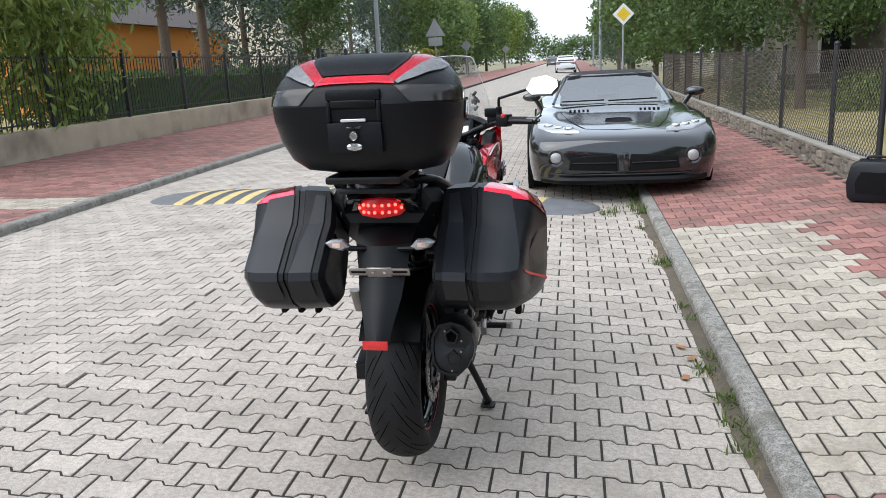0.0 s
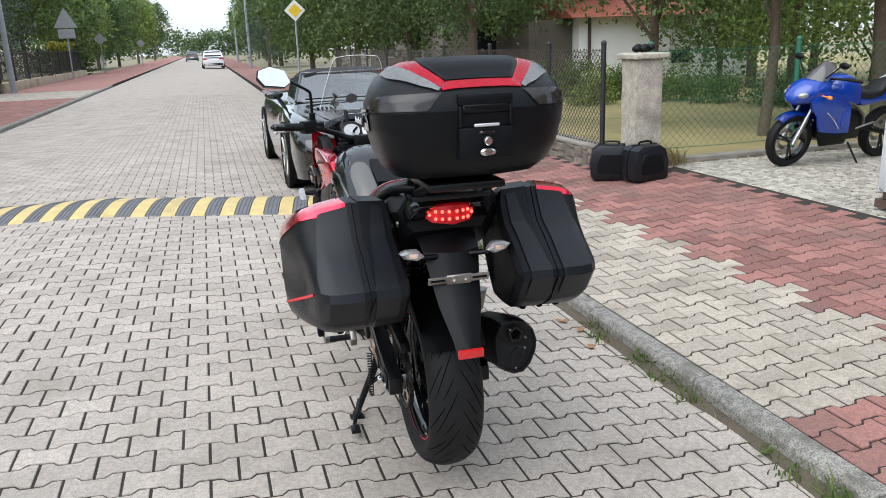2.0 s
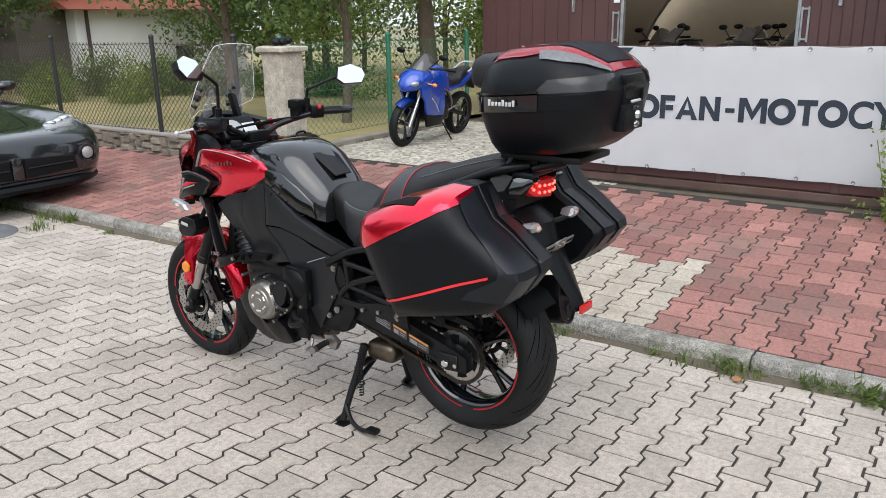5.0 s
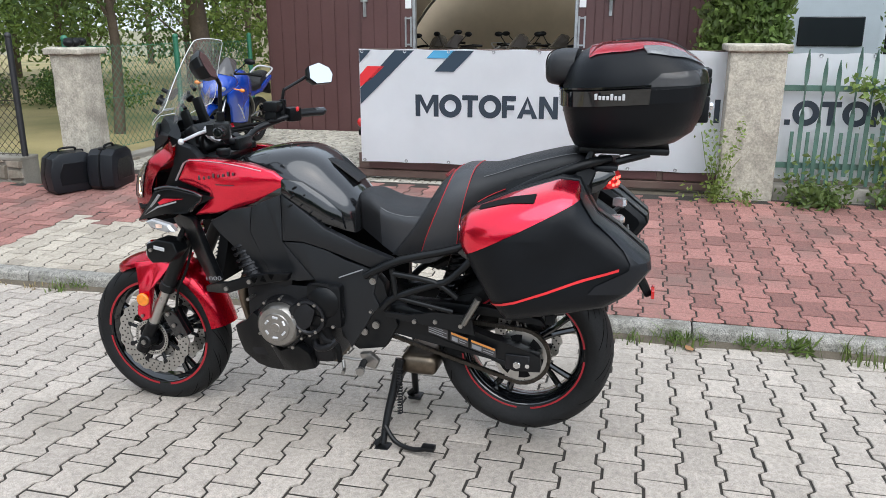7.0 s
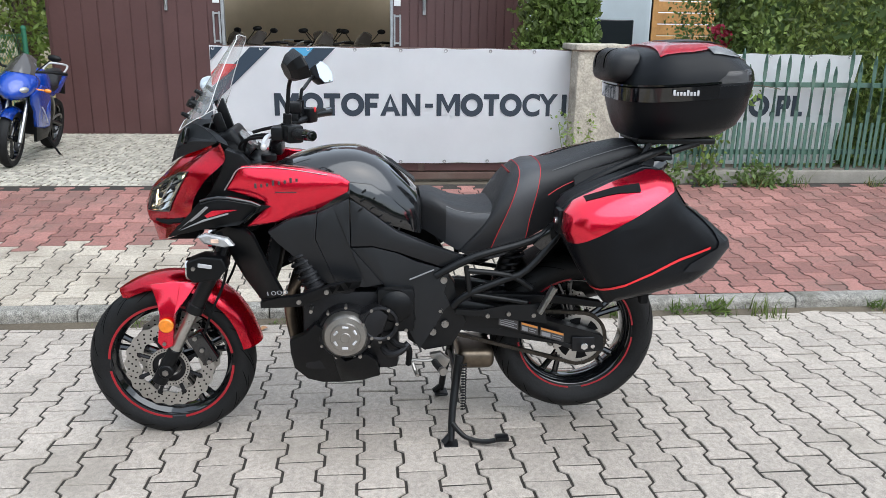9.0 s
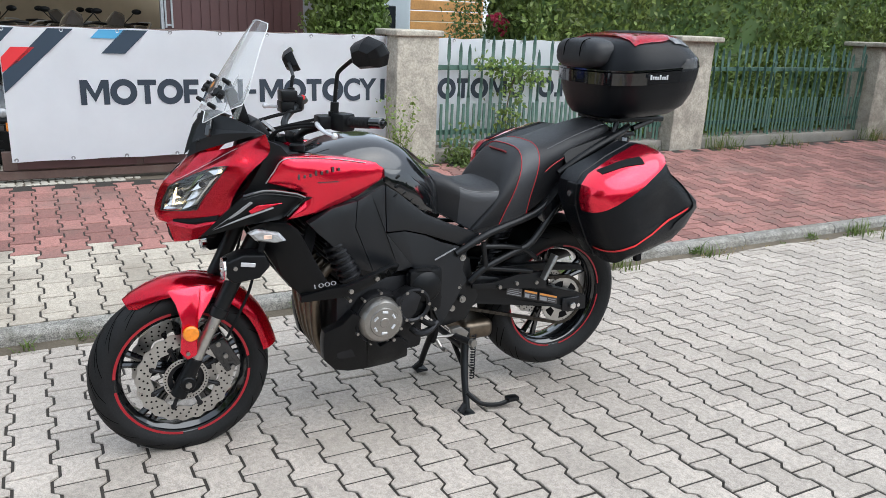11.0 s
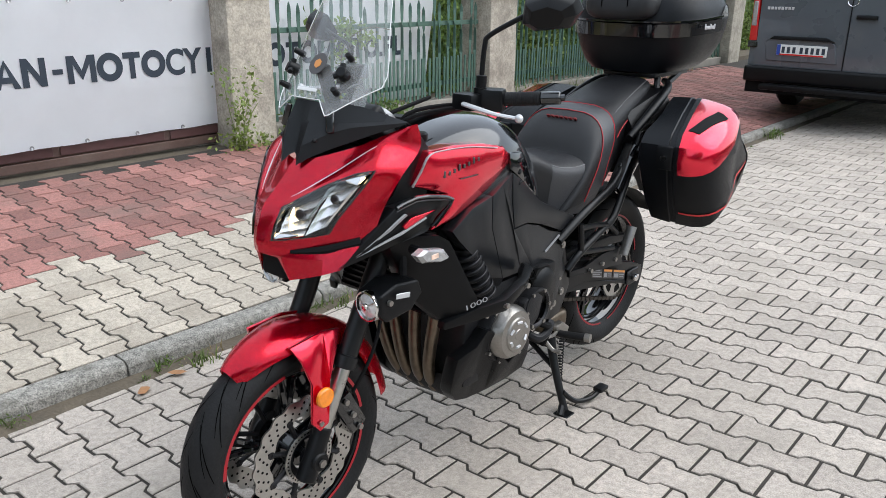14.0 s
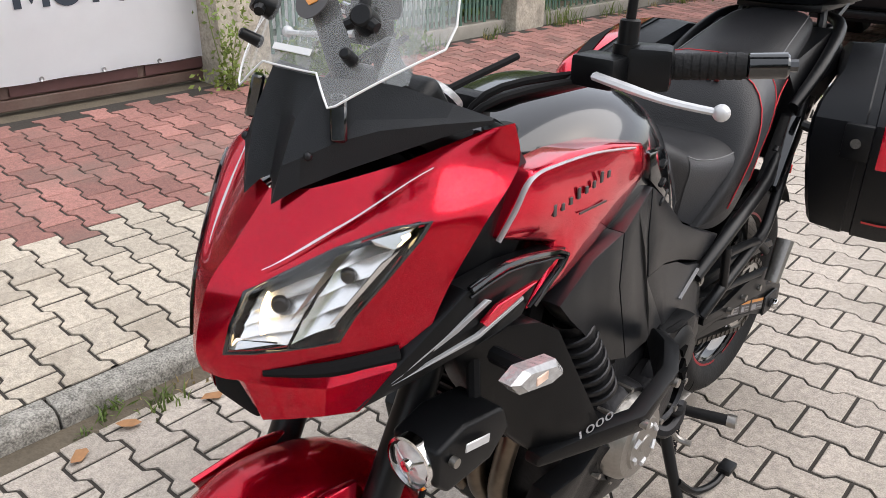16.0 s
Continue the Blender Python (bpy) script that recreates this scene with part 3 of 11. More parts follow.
# ---- writing ----
def text_bm(body, width, height, bold=0.0):
    """Built-in letters as a flat mesh in the xz plane, lower left at the origin, scaled to the given width and height."""
    cu = bpy.data.curves.new("t", "FONT")
    cu.body, cu.size, cu.offset, cu.extrude = body, 1.0, bold, 0.0
    ob = bpy.data.objects.new("t", cu)
    scene.collection.objects.link(ob)
    dg = bpy.context.evaluated_depsgraph_get()
    me = bpy.data.meshes.new_from_object(ob.evaluated_get(dg))
    bpy.data.objects.remove(ob)
    b = bmesh.new()
    b.from_mesh(me)
    bpy.data.meshes.remove(me)
    xs, ys = [v.co.x for v in b.verts], [v.co.y for v in b.verts]
    x0, y0, w, h = min(xs), min(ys), max(xs) - min(xs), max(ys) - min(ys)
    for v in b.verts:
        v.co = Vector(((v.co.x - x0) * width / w, 0, (v.co.y - y0) * height / h))
    return b


def place(bm, origin, right, up):
    """Lays a flat mesh from the xz plane onto the given axes."""
    o, r, u = Vector(origin), Vector(right).normalized(), Vector(up).normalized()
    n = r.cross(u)
    for v in bm.verts:
        v.co = o + v.co.x * r + v.co.z * u - v.co.y * n
    return bm


# ---- banner on the sliding gate ----
BX = 3.565


def bx(y):
    return BX + 0.030 * (4.22 - y)


def bsurf(y, z):
    return bx(y) + 0.006 * noise.noise((y * 2.1, z * 2.3, 0.4)) + 0.004 * noise.noise((y * 7, z * 3, 2.4))


def banner(y0, y1, z0, z1, label, slant=0.0):
    e = thing("banner", (bx(y0), (y0 + y1) / 2, z0), label, "banner")
    b = B()
    nx, nz = 60, 14
    grid = []
    for i in range(nx + 1):
        f = i / nx
        row = []
        for k in range(nz + 1):
            g = k / nz
            y = y0 + (y1 - y0) * f + slant * f * (1 - g)
            sag = 0.010 * math.sin(f * nx / 60 * math.pi * 7) ** 2 * (g if g > 0.5 else 1 - g)
            z = z0 + (z1 - z0) * g - (sag if g > 0.5 else -sag * 0.6)
            x = bsurf(y, z)
            row.append(Vector((x, y, z)))
        grid.append(row)
    loft(b, grid, False, False)
    bmesh.ops.solidify(b, geom=b.faces, thickness=0.0025)
    part("sheet", b, M["banner"], e)
    k = 0
    y = max(y0, y1) - 0.03
    while y > min(y0, y1) + 0.02:
        for z in (z0 + 0.018, z1 - 0.022):
            g = B()
            lathe(g, [(0.006, -0.004), (0.013, -0.008), (0.016, -0.002)], (bx(y) - 0.006, y, z), "x", 12)
            part("grommet", g, M["grommet"], e)
        y -= 0.385
    return e


ban1 = banner(4.73, 1.48, 0.325, 1.312, "white vinyl banner with dark capitals tied to a brown gate")
ban2 = banner(1.40, -1.06, 0.30, 1.30, "white vinyl banner behind green fence bars, its end hanging slack", 0.16)


def printed(name, poly, m, parent, lift=0.011):
    """A flat printed patch on the banner, from (y, z) points."""
    b = B()
    b.faces.new([b.verts.new((bx(y) - lift, y, z)) for y, z in poly])
    return part(name, b, m, parent, sharp=None)


TOPZ = 1.300
printed("print_red", [(4.724, 0.985), (4.724, 1.09), (4.655, 1.165), (4.50, 1.165), (4.61, 1.065)], M["red_print"], ban1)
printed("print_navy", [(4.724, 0.835), (4.724, 0.975), (4.405, TOPZ), (4.235, TOPZ)], M["navy"], ban1)
printed("print_navy", [(4.724, 1.19), (4.724, TOPZ), (4.62, TOPZ)], M["navy"], ban1)
printed("print_blue", [(4.125, 1.235), (4.06, TOPZ), (3.87, TOPZ), (3.94, 1.235)], M["sky_print"], ban1)
printed("print_navy", [(4.055, 1.125), (3.885, TOPZ), (3.71, TOPZ), (3.885, 1.125)], M["navy"], ban1)


def bar_letters(shapes, y_from, z0, h, parent, gap=0.017):
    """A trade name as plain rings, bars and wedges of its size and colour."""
    y = y_from
    for kind, w in shapes:
        b = B()
        s = 0.043
        def q(pts):
            b.faces.new([b.verts.new((bsurf(y - u, z0 + v) - 0.0055, y - u, z0 + v)) for u, v in pts])
        if kind == "ring":
            n, ro, ri = 28, h / 2 + 0.006, h / 2 - 0.044
            cu, cv = w / 2, h / 2
            for i in range(n):
                a0, a1 = 2 * math.pi * i / n, 2 * math.pi * (i + 1) / n
                q([(cu + r * math.cos(a) * w / h, cv + r * math.sin(a)) for r, a in ((ro, a0), (ro, a1), (ri, a1), (ri, a0))])
        elif kind == "double":
            q([(0, 0), (s, 0), (s, h), (0, h)])
            q([(w - s, 0), (w, 0), (w, h), (w - s, h)])
            q([(s * .25, h), (s * 1.25, h), (w / 2, h * 0.46), (w / 2, h * 0.10)])
            q([(w / 2, h * 0.10), (w / 2, h * 0.46), (w - s * 1.25, h), (w - s * .25, h)])
        elif kind == "slant":
            q([(0, 0), (s, 0), (s, h), (0, h)])
            q([(w - s, 0), (w, 0), (w, h), (w - s, h)])
            q([(0, h), (s, h), (w, 0), (w - s, 0)])
        elif kind == "post":
            q([(w / 2 - s / 2, 0), (w / 2 + s / 2, 0), (w / 2 + s / 2, h - s), (w / 2 - s / 2, h - s)])
            q([(0, h - s), (w, h - s), (w, h), (0, h)])
        elif kind == "flag":
            q([(0, 0), (s, 0), (s, h), (0, h)])
            q([(s, h - s), (w, h - s), (w, h), (s, h)])
            q([(s, h * 0.36), (w * 0.9, h * 0.36), (w * 0.9, h * 0.36 + s), (s, h * 0.36 + s)])
        elif kind == "bowl":
            q([(0, 0), (s, 0), (s, h), (0, h)])
            q([(s, h - s), (w, h - s), (w - s * .3, h), (s, h)])
            q([(s, h * 0.36), (w - s * .3, h * 0.36), (w, h * 0.36 + s), (s, h * 0.36 + s)])
            q([(w - s, h * 0.36 + s), (w, h * 0.36 + s), (w, h - s), (w - s, h - s)])
        elif kind == "wedge":
            q([(0, 0), (s * 1.05, 0), (w / 2, h * 0.78), (w / 2, h)])
            q([(w, 0), (w / 2, h), (w / 2, h * 0.78), (w - s * 1.05, 0)])
            q([(w * 0.27, h * 0.2), (w * 0.73, h * 0.2), (w * 0.64, h * 0.2 + s * 0.9), (w * 0.36, h * 0.2 + s * 0.9)])
        elif kind == "stem":
            q([(0, 0), (s, 0), (s, h), (0, h)])
        elif kind == "dot":
            q([(0, 0), (s, 0), (s, s), (0, s)])
        elif kind == "foot":
            q([(0, 0), (s, 0), (s, h), (0, h)])
            q([(s, 0), (w, 0), (w, s), (s, s)])
        part("print_shape", b, M["letters"], parent, sharp=None)
        y -= w + gap
    return y


LH, LZ = 0.188, 0.741
end = bar_letters([("double", 0.205), ("ring", 0.186), ("post", 0.138), ("ring", 0.186), ("flag", 0.118), ("wedge", 0.176), ("slant", 0.160)], 4.225, LZ, LH, ban1, 0.011)
end = bar_letters([("double", 0.205), ("ring", 0.186), ("post", 0.138), ("ring", 0.186)], 2.850, LZ, LH, ban1, 0.011)
bar_letters([("stem", 0.043)], 1.738, LZ, LH, ban1)
b = text_bm("CY", 0.315, LH + 0.010, 0.030)
place(b, (bx(end) - 0.0055, end, LZ - 0.005), (bx(1.7) - bx(end), 1.7 - end, 0), (0, 0, 1))
for v in b.verts:
    v.co.x = bsurf(v.co.y, v.co.z) - 0.0055
part("lettering", b, M["letters"], ban1, sharp=None)
b = B()
box(b, bsurf(2.92, .83) - 0.0065, bsurf(2.92, .83) - 0.005, 2.880, 2.950, LZ + 0.07, LZ + 0.105)
part("lettering_dash", b, M["letters"], ban1)
bar_letters([("dot", 0.043), ("ring", 0.188), ("post", 0.145), ("ring", 0.188), ("double", 0.208), ("ring", 0.188), ("post", 0.145), ("ring", 0.188), ("dot", 0.043), ("bowl", 0.13), ("foot", 0.11)], 1.20, LZ, LH, ban2)

# the gate that carries the banner
gate = thing("sliding_gate", (3.68, 3.2, 0.15), "low brown steel sliding gate frame behind a banner", "gate")
b = B()
box(b, 3.655, 3.735, 1.25, 4.86, 0.172, 0.238, 0.006)
part("lower_beam", b, M["brown_beam"], gate)
b = B()
box(b, 3.665, 3.725, 1.25, 4.80, 0.242, 0.385, 0.004)
part("kick_plate", b, M["brown_beam"], gate)
for y0, y1 in ((1.3, 2.1), (2.15, 2.95), (3.0, 3.8), (3.85, 4.7)):
    b = B()
    box(b, 3.652, 3.664, y0, y1, 0.252, 0.318, 0.003)
    part("kick_panel", b, M["brown_metal"], gate)
for z in (0.70, 1.27):
    b = B()
    box(b, 3.675, 3.715, 1.25, 4.72, z, z + 0.04, 0.004)
    part("rail", b, M["brown_beam"], gate)
for y in (4.70, 3.7, 2.7, 1.75):
    b = B()
    box(b, 3.675, 3.715, y - 0.02, y + 0.02, 0.385, 1.31, 0.003)
    part("upright", b, M["brown_beam"], gate)


# ---- gate pillars, low wall and green fence ----
def pillar(x, y, w, d, h, capw, z0=0.05, label="weathered concrete gate pillar with an overhanging cap", rough=0.006):
    e = thing("gate_pillar", (x, y, z0), label, "pillar", "concrete pillars")
    b = B()
    bmesh.ops.create_cube(b, size=1)
    bmesh.ops.scale(b, vec=(d, w, h), verts=b.verts)
    bmesh.ops.translate(b, verts=b.verts, vec=(x, y, z0 + h / 2))
    bevel(b, 0.012, 2)
    bmesh.ops.subdivide_edges(b, edges=b.edges, cuts=5, use_grid_fill=True)
    for v in b.verts:
        v.co += rough * noise.noise_vector(v.co * 6)
    part("shaft", b, M["pillar"], e)
    b = B()
    bmesh.ops.create_cube(b, size=1)
    bmesh.ops.scale(b, vec=(d + capw, w + capw, 0.055), verts=b.verts)
    bmesh.ops.translate(b, verts=b.verts, vec=(x, y, z0 + h + 0.0285))
    bevel(b, 0.018, 3)
    bmesh.ops.subdivide_edges(b, edges=b.edges, cuts=3, use_grid_fill=True)
    for v in b.verts:
        v.co += rough * noise.noise_vector(v.co * 7)
    part("cap", b, M["pillar"], e, "chipped concrete cap")
    return e


pillar(3.62, 1.47, 0.41, 0.42, 1.26, 0.06)
pillar(3.62, -1.87, 0.48, 0.42, 1.28, 0.14)
pillar(3.62, -5.25, 0.50, 0.42, 1.27, 0.16)
pillar(3.62, -8.65, 0.50, 0.42, 1.27, 0.16)
pillar(3.02, 7.18, 0.29, 0.29, 1.215, 0.09, label="rough grey concrete gate pillar with chipped faces", rough=0.012)


def low_wall(y0, y1):
    b = B()
    box(b, 3.53, 3.72, y0, y1, 0.0, 0.265, 0.012, 2)
    bmesh.ops.subdivide_edges(b, edges=b.edges, cuts=6, use_grid_fill=True)
    for v in b.verts:
        v.co += 0.006 * noise.noise_vector(v.co * 5)
    tagged(part("low_wall", b, M["lowwall"]), "low grey concrete wall under the green fence", "wall", kind="structure")


def green_fence(y0, y1):
    e = thing("fence_panel", (3.56, (y0 + y1) / 2, 0.26), "green painted steel fence with twisted flat bars", "fence", "green fence panels")
    for z in (0.43, 1.035):
        b = B()
        box(b, 3.575, 3.605, y0, y1, z - 0.022, z + 0.022, 0.003)
        part("rail", b, M["fence_green"], e)
    r = random.Random(5)
    tall, short = B(), B()
    rings = []
    for k in range(25):
        f = k / 24
        z = 0.285 + 0.99 * f
        a = math.pi / 2 * (0 if f < 0.45 else min(1, (f - 0.45) / 0.1)) + math.pi / 2 * (0 if f < 0.72 else min(1, (f - 0.72) / 0.05)) + (math.pi / 2 * max(0, min(1, (f - 0.85) / 0.12)))
        w = 0.0165 if f < 0.96 else 0.0165 * max(0.15, (1 - f) / 0.04)
        ca, sa = math.cos(a), math.sin(a)
        rings.append([Vector((3.56 + u * sa - v * ca, u * ca + v * sa, z)) for u, v in ((-w, -.003), (w, -.003), (w, .003), (-w, .003))])
    loft(tall, rings)
    me = mesh_of("bar", tall, M["fence_green"], 30)
    box(short, 3.552, 3.566, -0.013, 0.013, 0.285, 0.70, 0.002)
    me2 = mesh_of("short_bar", short, M["fence_green"], 30)
    n = int(abs(y1 - y0) / 0.115)
    for i in range(n):
        y = min(y0, y1) + 0.06 + i * 0.115
        o = new("bar", me)
        o.parent = e
        o.location = Vector((0, y, 0)) - OFF[e.name] + Vector((0, 0, r.uniform(-.01, .01)))
        o.rotation_euler = (r.uniform(-.012, .012), r.uniform(-.02, .02), 0)
        o = new("short_bar", me2)
        o.parent = e
        o.location = Vector((0, y + 0.0575, 0)) - OFF[e.name]
        o.rotation_euler = (r.uniform(-.01, .01), 0, 0)
    return e


for a, c in ((1.25, -1.62), (-2.12, -5.0), (-5.5, -8.4)):
    low_wall(a, c)
    green_fence(a, c)


# ---- wire fence of the garden by the pavement ----
def chain_link(p0, p1, z0, z1, m, pitch=0.085, r=0.0012):
    """Diamond wire mesh from p0 to p1 as one sheet of thin crossing wires."""
    p0, p1 = Vector((*p0, 0)), Vector((*p1, 0))
    d = (p1 - p0)
    length = d.length
    d.normalize()
    nrm = Vector((-d.y, d.x, 0))
    V, F = [], []
    h = z1 - z0
    n = int((length + h) / pitch) + 1
    def strip(a, c):
        w = (c - a).normalized().cross(nrm) * r
        for off in (nrm * r, ):
            k = len(V)
            V.extend([a - w - off, a + w - off, a + off * 1.4, c - w - off, c + w - off, c + off * 1.4])
            F.extend([(k, k + 1, k + 4, k + 3), (k + 1, k + 2, k + 5, k + 4), (k + 2, k, k + 3, k + 5)])
    for i in range(-int(h / pitch) - 1, n):
        for s in (1, -1):
            u0 = i * pitch if s == 1 else i * pitch + h
            u1 = u0 + s * h
            lo, hi = sorted((u0, u1))
            ta, tb = 0.0, 1.0
            if hi < 0 or lo > length:
                continue
            def clip(u):
                return max(0.0, min(1.0, (u - u0) / (u1 - u0)))
            t0, t1 = sorted((clip(0), clip(length)))
            if t1 - t0 < 0.02:
                continue
            a = p0 + d * (u0 + (u1 - u0) * t0) + Vector((0, 0, z0 + h * t0))
            c = p0 + d * (u0 + (u1 - u0) * t1) + Vector((0, 0, z0 + h * t1))
            strip(a, c)
    return V, F


def wire_fence(posts, z0, z1, pm, wm, label, post_r=0.024, pitch=0.085, r=0.0012):
    e = thing("wire_fence", (*posts[0], z0), label, "fence", kind="")
    for x, y in posts:
        b = B()
        cyl(b, (x, y, z0 - 0.15), (x, y, z1 + 0.06), post_r, n=10)
        ball(b, (x, y, z1 + 0.06), post_r * 1.15, 10, 6)
        part("post", b, pm, e)
    for (xa, ya), (xb, yb) in zip(posts, posts[1:]):
        V, F = chain_link((xa, ya), (xb, yb), z0, z1, wm, pitch, r)
        raw("wire_mesh", V, F, wm, e)
        for z in (z0 + 0.02, (z0 + z1) / 2, z1 - 0.01):
            b = B()
            sweep(b, [(xa, ya, z), ((xa + xb) / 2, (ya + yb) / 2, z - 0.012), (xb, yb, z)], 0.003, 5, 3)
            part("strand", b, wm, e)
    return e


wire_fence([(2.90, y) for y in (7.75, 9.12, 11.2, 13.5, 15.8, 18.0, 20.3, 22.6, 25.0)], 0.36, 1.36, M["fence_black"], M["wire_grey"], "black steel posts with rusty diamond wire mesh", 0.027, 0.075, 0.0022)
wire_fence([(3.30, 7.50), (5.12, 7.50), (6.9, 7.50)], 0.30, 1.33, M["wire_green"], M["wire_green"], "green posts with green diamond wire mesh by the yard", 0.03, 0.085, 0.0018)


def stone_wall(x0, x1, y0, y1, h, label):
    e = thing("stone_wall", (x0, y0, 0.05), label, "wall", kind="structure")
    b = B()
    box(b, x0 + 0.02, x1, y0, y1, 0.0, h - 0.01)
    part("core", b, M["lowwall"], e)
    r = random.Random(9)
    along_y = abs(y1 - y0) > abs(x1 - x0)
    L = abs(y1 - y0) if along_y else abs(x1 - x0)
    u = 0.0
    V, F = [], []
    while u < L:
        w = r.uniform(0.10, 0.26)
        z = 0.05
        while z < h - 0.03:
            hh = min(r.uniform(0.07, 0.16), h - z)
            a, c = u + 0.008, min(u + w, L) - 0.008
            k = len(V)
            dep = r.uniform(0.005, 0.022)
            pts = [(a + r.uniform(-.02, .015), z + r.uniform(0, .02)), (c + r.uniform(-.02, .02), z + r.uniform(0, .02)), (c + r.uniform(-.03, .015), z + hh - r.uniform(.004, .022)), (a + r.uniform(-.015, .03), z + hh - r.uniform(.004, .022))]
            for d, shrink in ((0.02, 1.0), (-dep, 0.82)):
                mu, mz = (a + c) / 2, z + hh / 2
                for pu, pz in pts:
                    q, zz = mu + (pu - mu) * shrink, mz + (pz - mz) * shrink
                    V.append((x0 + d, y0 + q, zz) if along_y else (x0 + q, y0 + d, zz))
            for i in range(4):
                j = (i + 1) % 4
                F.append((k + i, k + j, k + 4 + j, k + 4 + i))
            F.append((k + 4, k + 5, k + 6, k + 7))
            z += hh
        u += w
    tagged(raw("stones", V, F, M["stonewall"], e), kind="stuff")
    b = B()
    box(b, x0 - 0.004, x1 + 0.01, y0, y1, h - 0.012, h + 0.02, 0.008, 2)
    bmesh.ops.subdivide_edges(b, edges=b.edges, cuts=4, use_grid_fill=True)
    for v in b.verts:
        v.co += 0.006 * noise.noise_vector(v.co * 5)
    part("coping", b, M["lowwall"], e)
    return e


stone_wall(2.80, 3.02, 7.72, 26.0, 0.34, "low mortared stone wall under the wire fence")
stone_wall(3.26, 6.84, 7.44, 7.60, 0.19, "low rubble edging under the green wire fence")

# ---- left side: rendered wall with iron fence ----
lw = B()
# The run south to y -40 is out of view, added to darken reflections.
box(lw, -9.40, -9.13, -40.0, 29.2, 0.0, 0.58, 0.02, 2)
bmesh.ops.subdivide_edges(lw, edges=lw.edges, cuts=7, use_grid_fill=True)
for v in lw.verts:
    v.co += 0.012 * noise.noise_vector(v.co * 2)
tagged(part("wall_west", lw, M["render_wall"]), "stained ochre rendered garden wall", "wall", kind="structure")
lw = B()
box(lw, -9.40, -9.13, 37.0, 62.0, 0.0, 0.45, 0.02, 2)
tagged(part("wall_west", lw, M["render_wall"]), "low rendered garden wall further down the street", "wall", kind="structure")


def iron_fence(y0, y1, z0, z1, step=2.55):
    e = thing("iron_fence", (-9.26, y0, z0), "black iron fence with thin upright bars", "fence", "iron fence")
    y = y0
    while y <= y1 + 0.01:
        b = B()
        box(b, -9.295, -9.225, y - 0.035, y + 0.035, z0 - 0.02, z1 + 0.06, 0.005)
        ball(b, (-9.26, y, z1 + 0.10), 0.035, 8, 6)
        part("post", b, M["fence_black"], e)
        y += step
    for z in (z0 + 0.10, z1 - 0.04):
        b = B()
        box(b, -9.275, -9.245, y0, y1, z - 0.015, z + 0.015)
        part("rail", b, M["fence_black"], e)
    b = B()
    box(b, -9.267, -9.253, -0.007, 0.007, z0 + 0.04, z1)
    me = mesh_of("bar", b, M["fence_black"], 30)
    y = y0 + 0.12
    while y < y1:
        o = new("bar", me)
        o.parent = e
        o.location = Vector((0, y, 0)) - OFF[e.name]
        y += 0.128
    return e


iron_fence(3.1, 29.0, 0.58, 1.86)
iron_fence(37.2, 61.0, 0.45, 1.75, 3.0)
gt = thing("garden_gate", (-9.26, 31.0, 0.06), "black iron garden gate with arched top between posts", "gate")
for y in (29.3, 33.0, 36.6):
    b = B()
    box(b, -9.33, -9.19, y - 0.07, y + 0.07, 0.06, 2.15, 0.01)
    part("post", b, M["fence_black"], gt)
for z in (0.2, 1.2, 1.95):
    b = B()
    box(b, -9.28, -9.24, 29.3, 36.6, z - .02, z + .02)
    part("rail", b, M["fence_black"], gt)
for i in range(44):
    b = B()
    y = 29.45 + i * 0.162
    box(b, -9.27, -9.25, y - .009, y + .009, 0.15, 2.05 - 0.25 * abs(math.sin(i * math.pi / 22)))
    part("bar", b, M["fence_black"], gt)

# ---- brown garage ----
GX = 6.85
gar = thing("garage", (GX, 4.3, 0.06), "dark brown sheet-metal garage with open doors", "garage")


def ribbed(y0, y1, x, name, z1=4.2, rib=0.105):
    b = B()
    box(b, x + 0.008, x + 0.020, y0, y1, 0.07, z1)
    leaf = part(name, b, M["brown_metal"], gar)
    n = max(1, round((y1 - y0) / rib))
    for k in range(n):
        a, c = y0 + (y1 - y0) * k / n, y0 + (y1 - y0) * (k + 1) / n
        b = B()
        box(b, x, x + 0.0075, a + 0.004, c - 0.004, 0.07, z1, 0.003)
        part("sheet_rib", b, M["brown_metal"], leaf)
    return leaf


ribbed(5.86, 7.17, GX, "front_panel", rib=0.20)
ribbed(5.15, 5.86, GX - 0.05, "door_leaf", rib=0.20)
ribbed(1.50, 3.12, GX - 0.05, "door_leaf")
b = B()
box(b, GX + .03, 12.5, 7.15, 7.21, 0.07, 3.2)
part("side_wall", b, M["brown_metal"], gar)
b = B()
box(b, GX + .03, 12.5, 1.42, 1.48, 0.07, 3.2)
part("side_wall", b, M["brown_metal"], gar)
b = B()
box(b, 12.3, 12.36, 1.42, 7.2, 0.07, 3.2)
part("back_wall", b, M["tarp"], gar)
b = B()
box(b, GX - 0.1, GX + 0.25, 1.35, 7.25, 4.25, 4.35)
part("roof", b, M["brown_metal"], gar)
b = B()
box(b, GX, GX + 0.02, 3.12, 5.15, 3.0, 4.25)
part("lintel", b, M["brown_metal"], gar)
